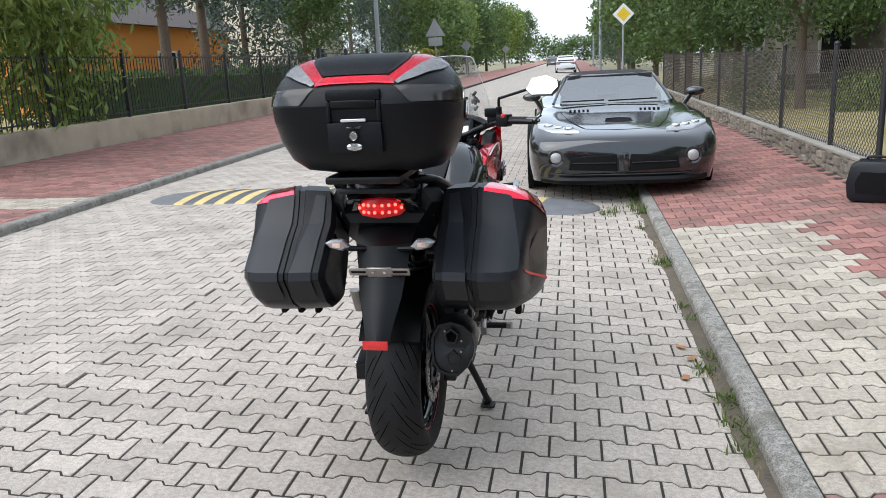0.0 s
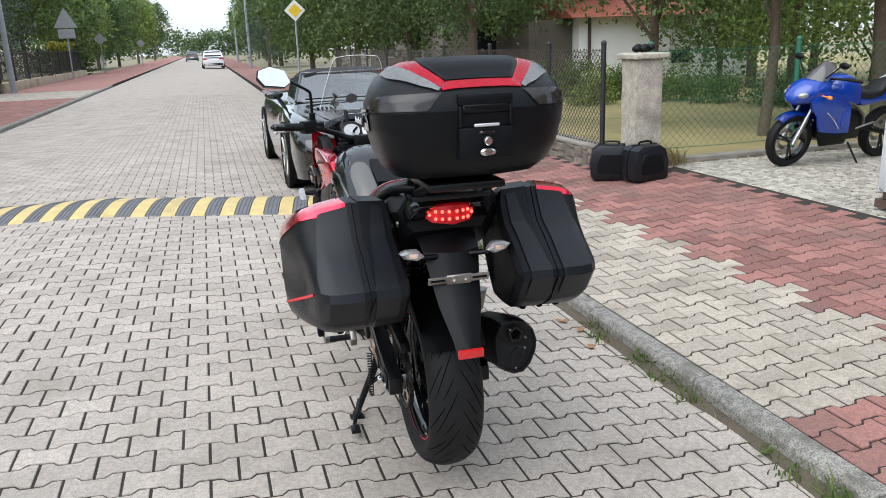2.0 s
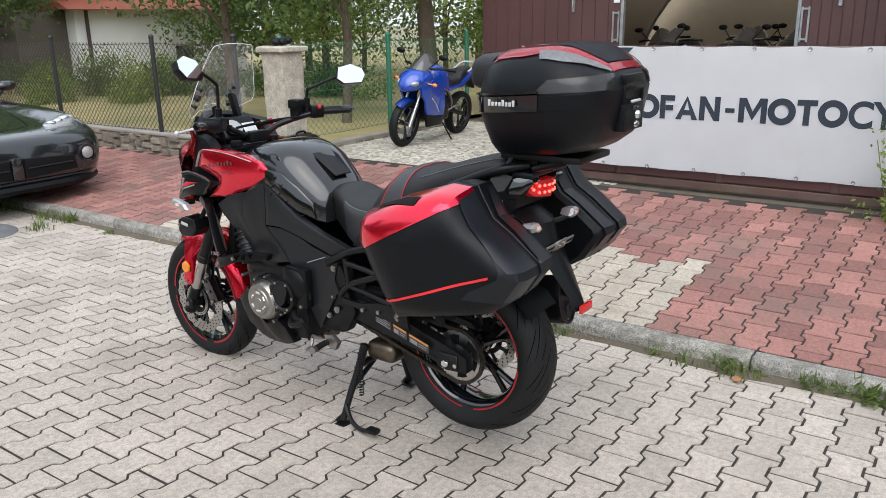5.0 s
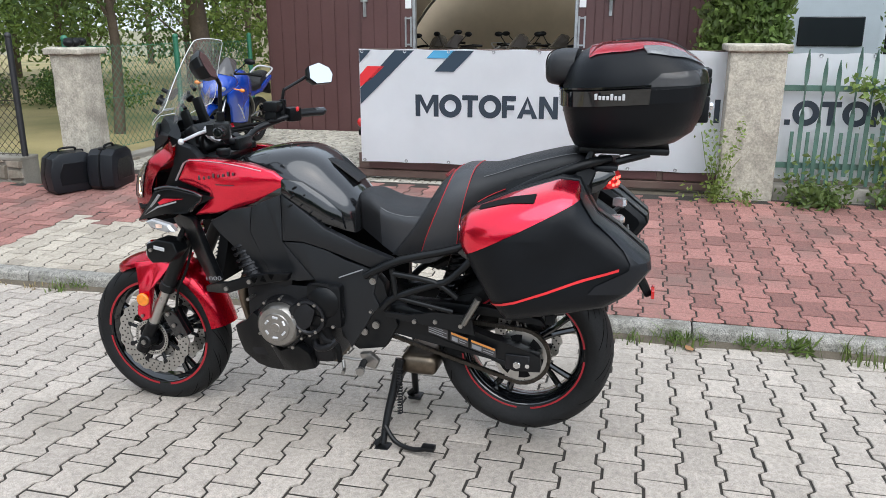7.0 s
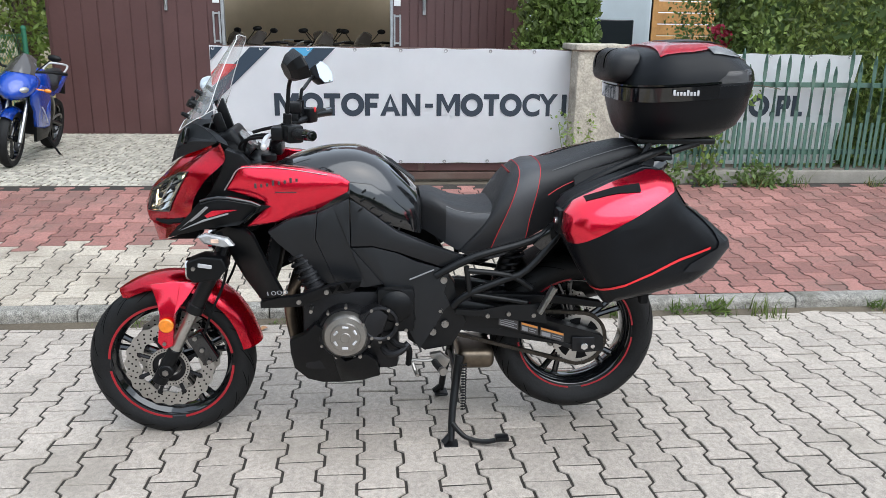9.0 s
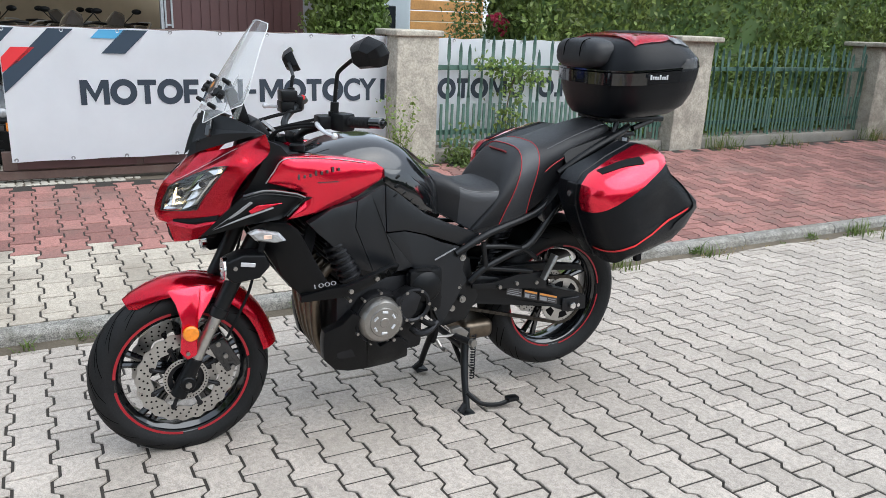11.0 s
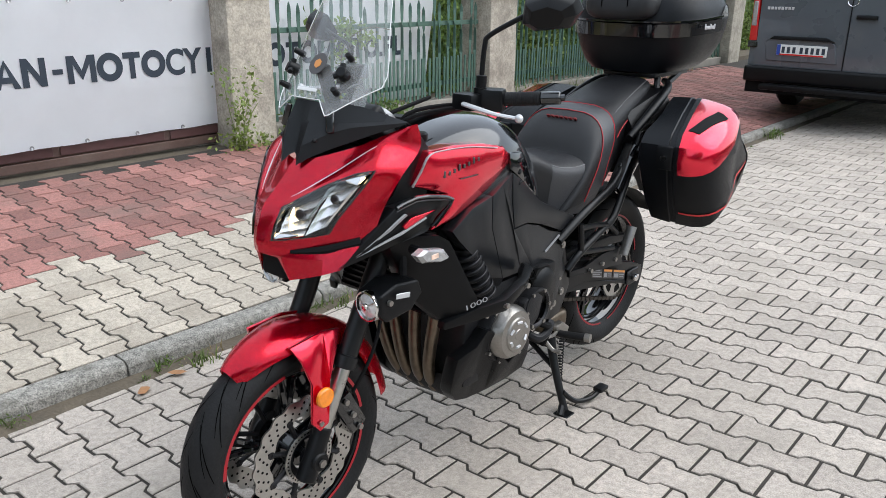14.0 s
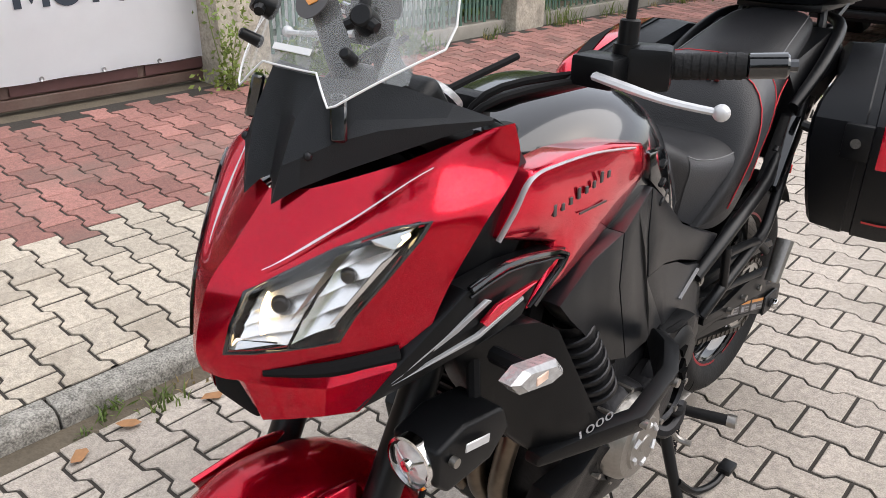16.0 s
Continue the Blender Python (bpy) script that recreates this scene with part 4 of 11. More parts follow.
for y in (5.15, 3.12):
    b = B()
    box(b, GX - 0.06, GX + 0.01, y - 0.02, y + 0.02, 0.07, 3.0, 0.004)
    part("jamb", b, M["galv"], gar, "galvanised door jamb")
    b = B()
    yo = y + (0.07 if y > 4 else -0.07)
    box(b, GX - 0.075, GX - 0.055, yo - 0.045, yo - 0.025, 1.25, 1.62)
    box(b, GX - 0.075, GX - 0.055, yo + 0.025, yo + 0.045, 1.25, 1.62)
    for z in (1.27, 1.59):
        box(b, GX - 0.078, GX - 0.052, yo - 0.045, yo + 0.045, z, z + 0.02)
    part("handle", b, M["galv"], gar, "galvanised pull handle")
    b = B()
    box(b, GX - 0.062, GX - 0.058, yo - 0.04, yo + 0.04, 1.72, 1.86)
    part("sticker", b, M["white_print"], gar, "small white sticker")
for y in (5.80, 2.72):
    b = B()
    box(b, GX - 0.075, GX - 0.05, y - 0.02, y + 0.02, 1.62, 2.05, 0.004)
    box(b, GX - 0.09, GX - 0.05, y - 0.045, y + 0.045, 1.80, 1.88, 0.004)
    cyl(b, (GX - 0.09, y, 1.68), (GX - 0.09, y, 1.98), 0.012, n=8)
    part("bolt", b, M["galv"], gar, "galvanised door bolt")
# tent frame inside
tent = thing("tent_frame", (9.6, 4.2, 0.07), "beige tent lining on arched tubes inside the garage", "tent")
b = B()
grid = [[Vector((x, 4.3 + 2.6 * math.cos(a), 0.3 + 2.55 * math.sin(a))) for a in [math.pi * k / 20 for k in range(21)]] for x in (7.4, 9.0, 11.9)]
loft(b, grid, False, False)
part("lining", b, M["tarp_glow"], tent)
for x in (7.5, 9.4, 11.6):
    b = B()
    sweep(b, [(x, 4.3 + 2.5 * math.cos(a), 0.3 + 2.45 * math.sin(a)) for a in [math.pi * k / 12 for k in range(13)]], 0.025, 6, 2)
    part("arch", b, M["galv"], tent)

# ---- speed bump ----
def fall(bm):
    """Lets a mesh follow the height of the ground below it."""
    for v in bm.verts:
        v.co.z += float(gz(v.co.x))


def speed_bump():
    n = 15
    p0, p1 = Vector((0.42, 7.72, 0)), Vector((-4.72, 8.55, 0))
    d = (p1 - p0).normalized()
    w = Vector((-d.y, d.x, 0))
    if w.y > 0:
        w = -w
    e = thing("speed_bump", (-2.1, 8.1, 0), "yellow and black rubber speed bump bolted to the road", "speed bump", kind="structure")
    L = (p1 - p0).length
    prof = [(-0.45, 0.0), (-0.43, 0.012), (-0.25, 0.040), (-0.08, 0.055), (0.08, 0.055), (0.25, 0.040), (0.43, 0.012), (0.45, 0.0)]
    ends = 0.55
    u = ends
    k = 0
    while u < L - ends - 0.05:
        ww = 0.131
        b = B()
        rings = []
        for uu in (u + 0.004, u + ww - 0.004):
            rings.append([p0 + d * uu + w * v + Vector((0, 0, z)) for v, z in prof] + [p0 + d * uu + w * 0.45 + Vector((0, 0, -0.02)), p0 + d * uu - w * 0.45 + Vector((0, 0, -0.02))])
        loft(b, rings)
        if k % 2:
            b2 = B()
            for q in (-0.036, 0.0, 0.036):
                sweep(b2, [p0 + d * (u + ww / 2 + q) + w * v + Vector((0, 0, z)) for v, z in prof[1:-1]], 0.006, 6, 1)
            for v in (-0.2, 0.2):
                c = p0 + d * (u + ww / 2) + w * v
                cyl(b2, c + Vector((0, 0, 0.04)), c + Vector((0, 0, 0.050)), 0.018, n=10)
            merge(b, b2)
        fall(b)
        part("bump_section", b, M["bump_yellow"] if k % 2 == 0 else M["bump_black"], e)
        u += ww
        k += 1
    for c, s in ((p0 + d * ends, -1), (p0 + d * u, 1)):
        b = B()
        rings = []
        for t in (0, 0.35, 0.6, 0.8, 0.93, 1.0):
            sc = math.sqrt(max(0.0004, 1 - t * t))
            rings.append([c + s * d * (ends * t) + w * (v * sc) + Vector((0, 0, max(z * sc, 0.001))) for v, z in prof])
        loft(b, rings, True, True)
        fall(b)
        part("end_cap", b, M["bump_black"], e)


speed_bump()


# ---- plants ----
def leaf_cloud(centres, per, spread, size, seed, aspect=1.8, droop=0.0):
    """Many small folded leaves round clump centres: vertices and faces."""
    r = np.random.RandomState(seed)
    n = len(centres) * per
    c = np.repeat(np.array(centres, float), per, axis=0)
    sp = np.array(spread if hasattr(spread, "__len__") else (spread,) * 3)
    p = c + r.normal(0, 1, (n, 3)) * sp
    d = r.normal(0, 1, (n, 3))
    d[:, 2] -= droop
    d /= np.linalg.norm(d, axis=1)[:, None]
    s = np.cross(d, r.normal(0, 1, (n, 3)))
    s /= np.linalg.norm(s, axis=1)[:, None] + 1e-9
    nn = np.cross(d, s)
    L = size * r.uniform(0.6, 1.3, (n, 1))
    w = L / aspect * 0.5
    V = np.stack([p, p + d * L * 0.5 + s * w + nn * w * 0.3, p + d * L, p + d * L * 0.5 - s * w + nn * w * 0.3], 1).reshape(-1, 3)
    F = (np.arange(n)[:, None] * 4 + np.array([[0, 1, 2, 3]]))
    return V, F


def crown_centres(c, rad, n, seed, hollow=0.35):
    r = random.Random(seed)
    out = []
    while len(out) < n:
        v = Vector((r.uniform(-1, 1), r.uniform(-1, 1), r.uniform(-1, 1)))
        if hollow < v.length < 1 and noise.noise(v * 2.2 + Vector((seed, 0, 0))) > -0.22:
            out.append((c[0] + v.x * rad[0], c[1] + v.y * rad[1], c[2] + v.z * rad[2]))
    return out


def tree(name, base, h, rad, label, leaf="leaf", clumps=170, per=30, size=0.13, seed=1, trunk=0.12, spread=0.22, aspect=1.8, droop=0.0, limbs=7, lean=(0, 0), low=0.35):
    e = thing(name, base, label, "tree", kind="")
    r = random.Random(seed)
    trunk *= 0.62
    clumps, per = int(clumps * 1.15), int(per * 1.25)
    x, y, z = base
    top = Vector((x + lean[0], y + lean[1], z + h - rad[2] * 0.6))
    b = B()
    sweep(b, [(x, y, z - 0.05), (x + lean[0] * .3 + r.uniform(-.06, .06), y + lean[1] * .3 + r.uniform(-.06, .06), z + h * 0.3), (x + lean[0] * .7, y + lean[1] * .7, z + h * 0.55), top], [trunk * 1.25, trunk, trunk * 0.75, trunk * 0.25], 10, 5)
    cc = Vector((x + lean[0], y + lean[1], z + h - rad[2]))
    for i in range(limbs):
        a = 2 * math.pi * (i + r.random() * .6) / limbs
        f = r.uniform(low, 0.7)
        s = Vector((x, y, z)).lerp(top, f)
        t = cc + Vector((math.cos(a) * rad[0] * .75, math.sin(a) * rad[1] * .75, r.uniform(-.4, .5) * rad[2]))
        mid = s.lerp(t, 0.5) + Vector((0, 0, 0.25))
        sweep(b, [s, mid, t], [trunk * 0.45, trunk * 0.3, trunk * 0.08], 6, 4)
    part("trunk", b, M["bark"], e)
    V, F = leaf_cloud(crown_centres(cc, rad, clumps, seed), per, spread, size, seed, aspect, droop)
    raw("crown", V, F, M[leaf], e)
    return e


def conifer(base, h, r0, label, seed=1, leaf="spruce", n=46, trunk=0.14, clear=0.1):
    e = thing("spruce_tree", base, label, "tree")
    x, y, z = base
    b = B()
    cyl(b, (x, y, z - 0.05), (x, y, z + h * 0.96), trunk, 0.02, n=10)
    part("trunk", b, M["bark"], e)
    r = random.Random(seed)
    cs = []
    for i in range(n):
        f = clear + (1 - clear) * i / n
        rr = r0 * (1 - f) ** 0.8 + 0.1
        for k in range(7):
            a = r.uniform(0, 2 * math.pi)
            for q in (0.35, 0.65, 0.95):
                cs.append((x + rr * q * math.cos(a), y + rr * q * math.sin(a), z + h * f - 0.28 * q * rr + r.uniform(-.1, .1)))
    V, F = leaf_cloud(cs, 9, (0.16, 0.16, 0.09), 0.20, seed, 3.0, 0.4)
    raw("crown", V, F, M[leaf], e)
    return e


def hedge(x0, x1, y0, y1, z1, label, name="hedge", leaf="thuja", dens=420, seed=1, size=0.085, cone=False):
    """A clipped wall of scaly sprays round a dark core."""
    e = thing(name, ((x0 + x1) / 2, (y0 + y1) / 2, 0.1), label, "hedge")
    r = np.random.RandomState(seed)
    area = abs(y1 - y0) * z1 + abs(x1 - x0) * z1 * 2 + abs(x1 - x0) * abs(y1 - y0)
    n = int(area * dens)
    y = r.uniform(y0, y1, n)
    z = r.uniform(0.15, z1, n)
    face = r.uniform(0, 1, n)
    x = np.where(face < 0.72, x0 + np.abs(r.normal(0, 0.10, n)), r.uniform(x0, x1, n))
    endm = face > 0.9
    y = np.where(endm, np.where(r.uniform(0, 1, n) < .5, y0, y1) + r.normal(0, .06, n), y)
    bul = np.array([noise.noise((yy * 1.6, zz * 1.1, seed)) * 0.16 + noise.noise((yy * 5, zz * 2.2, seed + 9)) * 0.07 for yy, zz in zip(y, z)])
    x = x + bul
    if cone:
        f = 1 - 0.55 * (z / z1) ** 2
        y = (y0 + y1) / 2 + (y - (y0 + y1) / 2) * f
        x = (x0 + x1) / 2 + (x - (x0 + x1) / 2) * f
    V, F = leaf_cloud(np.stack([x, y, z], 1), 3, 0.035, size, seed, 1.7, -0.9)
    raw("sprays", V, F, M[leaf], e)
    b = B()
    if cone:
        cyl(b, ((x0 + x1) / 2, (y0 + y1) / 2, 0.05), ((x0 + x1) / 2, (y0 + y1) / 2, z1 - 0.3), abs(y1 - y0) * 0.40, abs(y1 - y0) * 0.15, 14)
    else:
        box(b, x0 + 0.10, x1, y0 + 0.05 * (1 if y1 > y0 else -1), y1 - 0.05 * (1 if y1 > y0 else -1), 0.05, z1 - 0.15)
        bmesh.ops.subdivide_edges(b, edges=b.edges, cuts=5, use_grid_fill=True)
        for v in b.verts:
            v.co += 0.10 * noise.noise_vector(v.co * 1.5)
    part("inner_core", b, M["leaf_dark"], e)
    return e


def tufts(name, spots, label, m="grass", seed=1, blades=26, h=0.12, spread=0.05, parent=None):
    """Grass blades bent outward round each spot."""
    r = random.Random(seed)
    V, F = [], []
    for x, y, z, s in spots:
        for _ in range(int(blades * s)):
            a, hh = r.uniform(0, 6.283), h * s * r.uniform(0.4, 1.2)
            px, py = x + r.gauss(0, spread * s), y + r.gauss(0, spread * s)
            out = hh * r.uniform(0.2, 0.9)
            w = r.uniform(0.002, 0.005)
            ca, sa = math.cos(a), math.sin(a)
            k = len(V)
            for f, ww in ((0, 1), (0.55, 0.8), (1.0, 0.1)):
                ox, oz = out * f * f, hh * f * (1 - 0.25 * f)
                V += [(px + ca * ox - sa * w * ww, py + sa * ox + ca * w * ww, z + oz), (px + ca * ox + sa * w * ww, py + sa * ox - ca * w * ww, z + oz)]
            F += [(k, k + 1, k + 3, k + 2), (k + 2, k + 3, k + 5, k + 4)]
    return tagged(raw(name, V, F, M[m]), label, "weeds", kind="stuff")


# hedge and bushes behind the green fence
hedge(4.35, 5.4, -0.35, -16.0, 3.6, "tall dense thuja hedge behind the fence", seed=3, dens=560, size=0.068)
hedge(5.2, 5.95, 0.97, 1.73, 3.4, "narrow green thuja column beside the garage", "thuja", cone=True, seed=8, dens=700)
e = thing("rose_bush", (5.2, -0.1, 0.12), "leafy rose bush with pink blossoms", "bush")
V, F = leaf_cloud(crown_centres((5.5, -0.32, 1.2), (0.42, 0.30, 0.85), 80, 4, 0.2), 26, 0.09, 0.055, 4)
raw("leaves", V, F, M["leaf"], e)
V, F = leaf_cloud([(4.78, -0.22, 1.46), (4.80, -0.14, 1.50), (4.85, -0.3, 1.36), (4.80, -1.05, 1.52)], 40, 0.028, 0.05, 5, 1.2)
raw("blossoms", V, F, M["flower"], e, "pink blossoms")
V, F = leaf_cloud(crown_centres((3.95, 0.45, 0.80), (0.15, 0.36, 0.42), 34, 6, 0.1) + [(3.50, 0.42 + 0.10 * math.sin(k * 1.7), 0.25 + 0.045 * k) for k in range(19)] + [(3.5, 0.42 - 0.05 * k, 1.02 - 0.01 * k) for k in range(-7, 8)], 15, 0.05, 0.056, 6, 1.6, 0.5)
e = thing("climbing_vine", (3.52, 0.4, 0.26), "light green vine climbing over the fence bars", "vine")
raw("leaves", V, F, M["leaf_light"], e)
b = B()
sweep(b, [(3.52, 0.40, 0.08), (3.52, 0.45, 0.6), (3.51, 0.36, 1.05)], 0.006, 6, 5)
sweep(b, [(3.52, 0.42, 0.9), (3.51, 0.1, 1.03), (3.5, -0.2, 1.0)], 0.004, 6, 5)
part("stem", b, M["bark"], e)
# weeds at the foot of the wall and pillar
e = thing("weed_bush", (3.30, 0.96, 0.155), "bushy green weeds against the low wall", "weeds")
V, F = leaf_cloud([(3.36 + rng.uniform(-.14, .1), 0.96 + rng.gauss(0, .10), 0.17 + abs(rng.gauss(0, .11))) for _ in range(70)][:48], 12, 0.045, 0.06, 11, 1.9)
raw("leaves", V, F, M["leaf"], e)
for k in range(6):
    b = B()
    sweep(b, [(3.36, 0.96 + .03 * (k - 2.5), 0.145), (3.35 + .02 * math.sin(k), 0.96 + .05 * (k - 2.5), 0.25), (3.34, 0.96 + .08 * (k - 2.5), 0.33)], 0.003, 5, 3)
    part("stem", b, M["leaf_light"], e)
e = thing("weed_bush", (3.30, -0.08, 0.155), "bushy green weeds against the low wall", "weeds")
V, F = leaf_cloud([(3.38 + rng.uniform(-.12, .08), -0.08 + rng.gauss(0, .12), 0.16 + abs(rng.gauss(0, .08))) for _ in range(40)] + [(3.37 + rng.gauss(0, .03), 0.43 + rng.gauss(0, .06), 0.16 + abs(rng.gauss(0, .05))) for _ in range(14)], 12, 0.045, 0.055, 12, 1.9)
raw("leaves", V, F, M["leaf"], e)
for k in range(6):
    b = B()
    sweep(b, [(3.36, -0.08 + .03 * (k - 2.5), 0.145), (3.35 + .02 * math.sin(k), -0.08 + .05 * (k - 2.5), 0.25), (3.34, -0.08 + .08 * (k - 2.5), 0.33)], 0.003, 5, 3)
    part("stem", b, M["leaf_light"], e)
e = thing("tall_weed", (3.22, 1.72, 0.155), "thin tall weed with small leaves by the pillar", "weeds")
V, F = leaf_cloud([(3.28 + rng.gauss(0, .05), 1.70 + 0.16 * math.sin(i * 2.1) * (i / 30), 0.17 + 0.021 * i) for i in range(30)] + [(3.3 + rng.gauss(0, .06), 1.62 + rng.gauss(0, .12), 0.17 + abs(rng.gauss(0, .07))) for i in range(26)], 9, 0.028, 0.04, 13, 1.8)
raw("leaves", V, F, M["leaf_light"], e)
b = B()
for k in range(5):
    sweep(b, [(3.28, 1.70, 0.155), (3.27 + rng.uniform(-.03, .03), 1.70 + 0.04 * (k - 2), 0.4), (3.26, 1.70 + 0.075 * (k - 2), 0.62 + rng.uniform(-.12, .1))], 0.003, 5, 4)
part("stems", b, M["leaf_light"], e)
tufts("fence_weeds", [(3.42 + rng.uniform(-.1, .06), y, .155, rng.uniform(0.5, 1.3)) for y in [rng.uniform(-8, 1.3) for _ in range(46)][::5]] + [(3.35, -2.3, .155, 1.7), (3.36, -2.55, .155, 1.5), (3.36, -5.0, .155, 1.6), (3.34, -5.6, .155, 1.8)], "grass and weeds along the foot of the low wall", h=0.17, spread=0.05, seed=2)
tufts("fence_dry_grass", [(3.40 + rng.uniform(-.12, .06), y, .155, rng.uniform(0.5, 1.2)) for y in [rng.uniform(-8, 1.6) for _ in range(40)][::3]] + [(3.36 + rng.uniform(-.3, .3), 7.42 + rng.uniform(-.08, .1), .155, rng.uniform(.8, 1.6)) for _ in range(24)], "dry straw-coloured grass by the walls", "drygrass", h=0.16, seed=3)
ks = [(0.735 + rng.uniform(-.05, .035), y, float(gz(.735)) - .002, s) for y, s in [(rng.uniform(-6, 8.6), rng.uniform(.25, .75)) for _ in range(62)][::3]]
ks += [(0.73, 2.05, 0, 1.6), (0.72, 2.30, 0, 0.9), (0.74, 2.92, 0, 1.0), (0.73, 3.2, 0, 0.8), (0.70, 1.25, 0, 1.6), (0.72, 0.45, 0, 1.3), (0.45, 7.55, 0, 1.2), (0.40, 7.45, 0, 1.0), (0.72, 7.6, 0, 1.5), (0.70, 7.9, 0, 1.4), (0.74, 5.7, 0, 1.2), (0.70, -1.2, 0, 1.8), (0.68, -1.7, 0, 1.5), (0.72, -3.0, 0, 1.4), (0.72, 8.5, 0, 2.2)]
ks = [(x + .05, y, float(gz(min(x + .05, .835))) - .002, s) for x, y, _, s in ks]
tufts("kerb_weeds", ks, "green weeds growing along the kerb", h=0.085, spread=0.04, seed=4, blades=30)
tufts("kerb_dry_weeds", [(0.79 + rng.uniform(-.05, .03), rng.uniform(-5, 8.5), float(gz(.742)) - .004, rng.uniform(.3, .8)) for _ in range(40)], "dry brown stalks and litter along the kerb", "drygrass", h=0.06, spread=0.05, seed=5, blades=16)
# broad-leaved weeds in clumps at the foot of the kerb
for y, s in ((2.44, .8), (2.08, 1.0), (1.94, .7), (1.72, 1.2), (1.50, 1.5), (1.62, .9), (3.36, 1.1), (3.06, .8), (3.88, .8), (0.52, 1.0), (-0.68, .9), (-1.2, 1.1), (-3.2, 1.3), (4.45, .7), (5.6, .8), (7.55, 1.2)):
    s *= .68
    e = thing("kerb_weed", (.80, y, float(gz(.80))), "low broad-leaved weed growing against the kerb", "weed", "weeds along the kerb")
    V, F = leaf_cloud([(.805 + rng.gauss(0, .026 * s), y + rng.gauss(0, .045 * s), float(gz(.80)) + .010 + abs(rng.gauss(0, .024 * s))) for _ in range(int(16 * s))], 5, .014, .034 * s, int(y * 100) % 97, 2.2, -.2)
    raw("leaves", V, F, M["grass"], e)
    V, F = leaf_cloud([(.805, y + .01 * k, float(gz(.80)) + .01) for k in range(-3, 4)], 3, (.02, .03, .005), .10 * s, int(y * 70) % 89 + 3, 9.0, -1.2)
    raw("grass_tuft", V, F, M["grass"], e)
sb = B()
r_ = random.Random(12)
rings = []
for i in range(121):
    y = -8 + i * 17.5 / 120
    w = 0.075 + 0.05 * noise.noise((y * 1.7, 0, 0)) + 0.03 * noise.noise((y * 6, 3, 0))
    rings.append([Vector((0.84, y, float(gz(.838)) + 0.014)), Vector((0.84 - w * .5, y, float(gz(.84 - w * .5)) + 0.010)), Vector((0.84 - max(w, .02), y, float(gz(.84 - max(w, .02))) - 0.004))])
loft(sb, rings, False, False)
tagged(part("gutter_soil", sb, M["soil"]), "strip of brown soil washed against the kerb", "soil", kind="structure")

# garden trees on the right
tree("garden_tree", (4.75, 17.2, 0.12), 4.6, (2.3, 2.3, 1.5), "leafy fruit tree on the lawn", "leaf_dark", 210, 48, 0.10, 21, 0.15)
tree("garden_tree", (5.85, 8.9, 0.12), 4.0, (1.7, 1.6, 1.2), "small apple tree with drooping leafy branches", "leaf", 150, 50, 0.085, 22, 0.10, low=0.4)
tree("garden_tree", (5.15, 10.5, 0.12), 4.4, (2.0, 2.1, 1.35), "apple tree with a spreading crown", "leaf_dark", 190, 50, 0.09, 23, 0.10)
tree("garden_tree", (7.2, 8.3, 0.12), 5.6, (1.7, 1.6, 1.9), "garden tree with a thick grey trunk", "leaf_light", 110, 40, 0.085, 24, 0.20, lean=(-.25, .25), low=0.5)
tree("garden_tree", (4.2, 20.8, 0.12), 6.0, (2.2, 2.4, 2.4), "dense dark garden tree by the fence", "leaf_dark", 240, 34, 0.15, 25, 0.15)
tree("garden_tree", (3.9, 27.0, 0.12), 7.0, (2.3, 2.8, 3.0), "dense green tree standing by the street", "leaf", 260, 34, 0.17, 26, 0.16)
tree("garden_tree", (4.4, 34.0, 0.12), 7.6, (2.6, 3.2, 3.3), "dense green tree standing by the street", "leaf_dark", 260, 34, 0.20, 27, 0.18)
tree("garden_tree", (4.6, 44.0, 0.12), 8.0, (2.8, 4.0, 3.6), "large green tree standing by the street", "leaf", 260, 34, 0.24, 28, 0.2)
for k, (x, y, h_, w_, lf) in enumerate(((13.0, 10.0, 3.6, 1.9, "leaf_light"), (14.2, 12.9, 4.4, 2.2, "leaf"), (14.6, 16.0, 4.0, 2.1, "leaf_light"), (12.4, 19.0, 4.2, 2.3, "leaf"), (16.5, 9.2, 4.6, 2.2, "leaf"))):
    tree("garden_bush", (x, y, 0.12), h_, (w_, w_, h_ * .44), "loose leafy bush at the end of the lawn", lf, 120, 26, 0.13, 60 + k, 0.10, low=0.12)
tree("garden_tree", (9.0, 12.2, 0.12), 5.0, (1.9, 1.9, 2.0), "light green tree on the lawn", "leaf_light", 170, 45, 0.10, 29, 0.11)
tree("garden_tree", (8.8, 24.0, 0.12), 7.5, (3.0, 3.0, 3.2), "large dark green garden tree", "leaf_dark", 260, 30, 0.2, 30, 0.2)
tree("garden_tree", (11.5, 16.5, 0.12), 6.5, (2.6, 2.6, 2.8), "garden tree before a white house", "leaf", 220, 30, 0.18, 31, 0.16)
for i, (xx, yy, s) in enumerate(((14.0, 10.2, 5.6), (17.5, 14.0, 7.0), (20.5, 10.0, 7.5), (22.5, 15.5, 8.0), (15.5, 19.0, 6.5), (24.0, 20.5, 8.5), (19.5, 7.9, 6.0))):
    tree("garden_tree", (xx, yy, 0.12), s, (2.1, 2.3, s * .34), "leafy tree further back on the lawn", ("leaf_light", "leaf", "leaf")[i % 3], 190, 30, 0.15, 110 + i, 0.16)
conifer((3.7, 62, 0.1), 11, 2.2, "dark blue spruce by the street", 5)
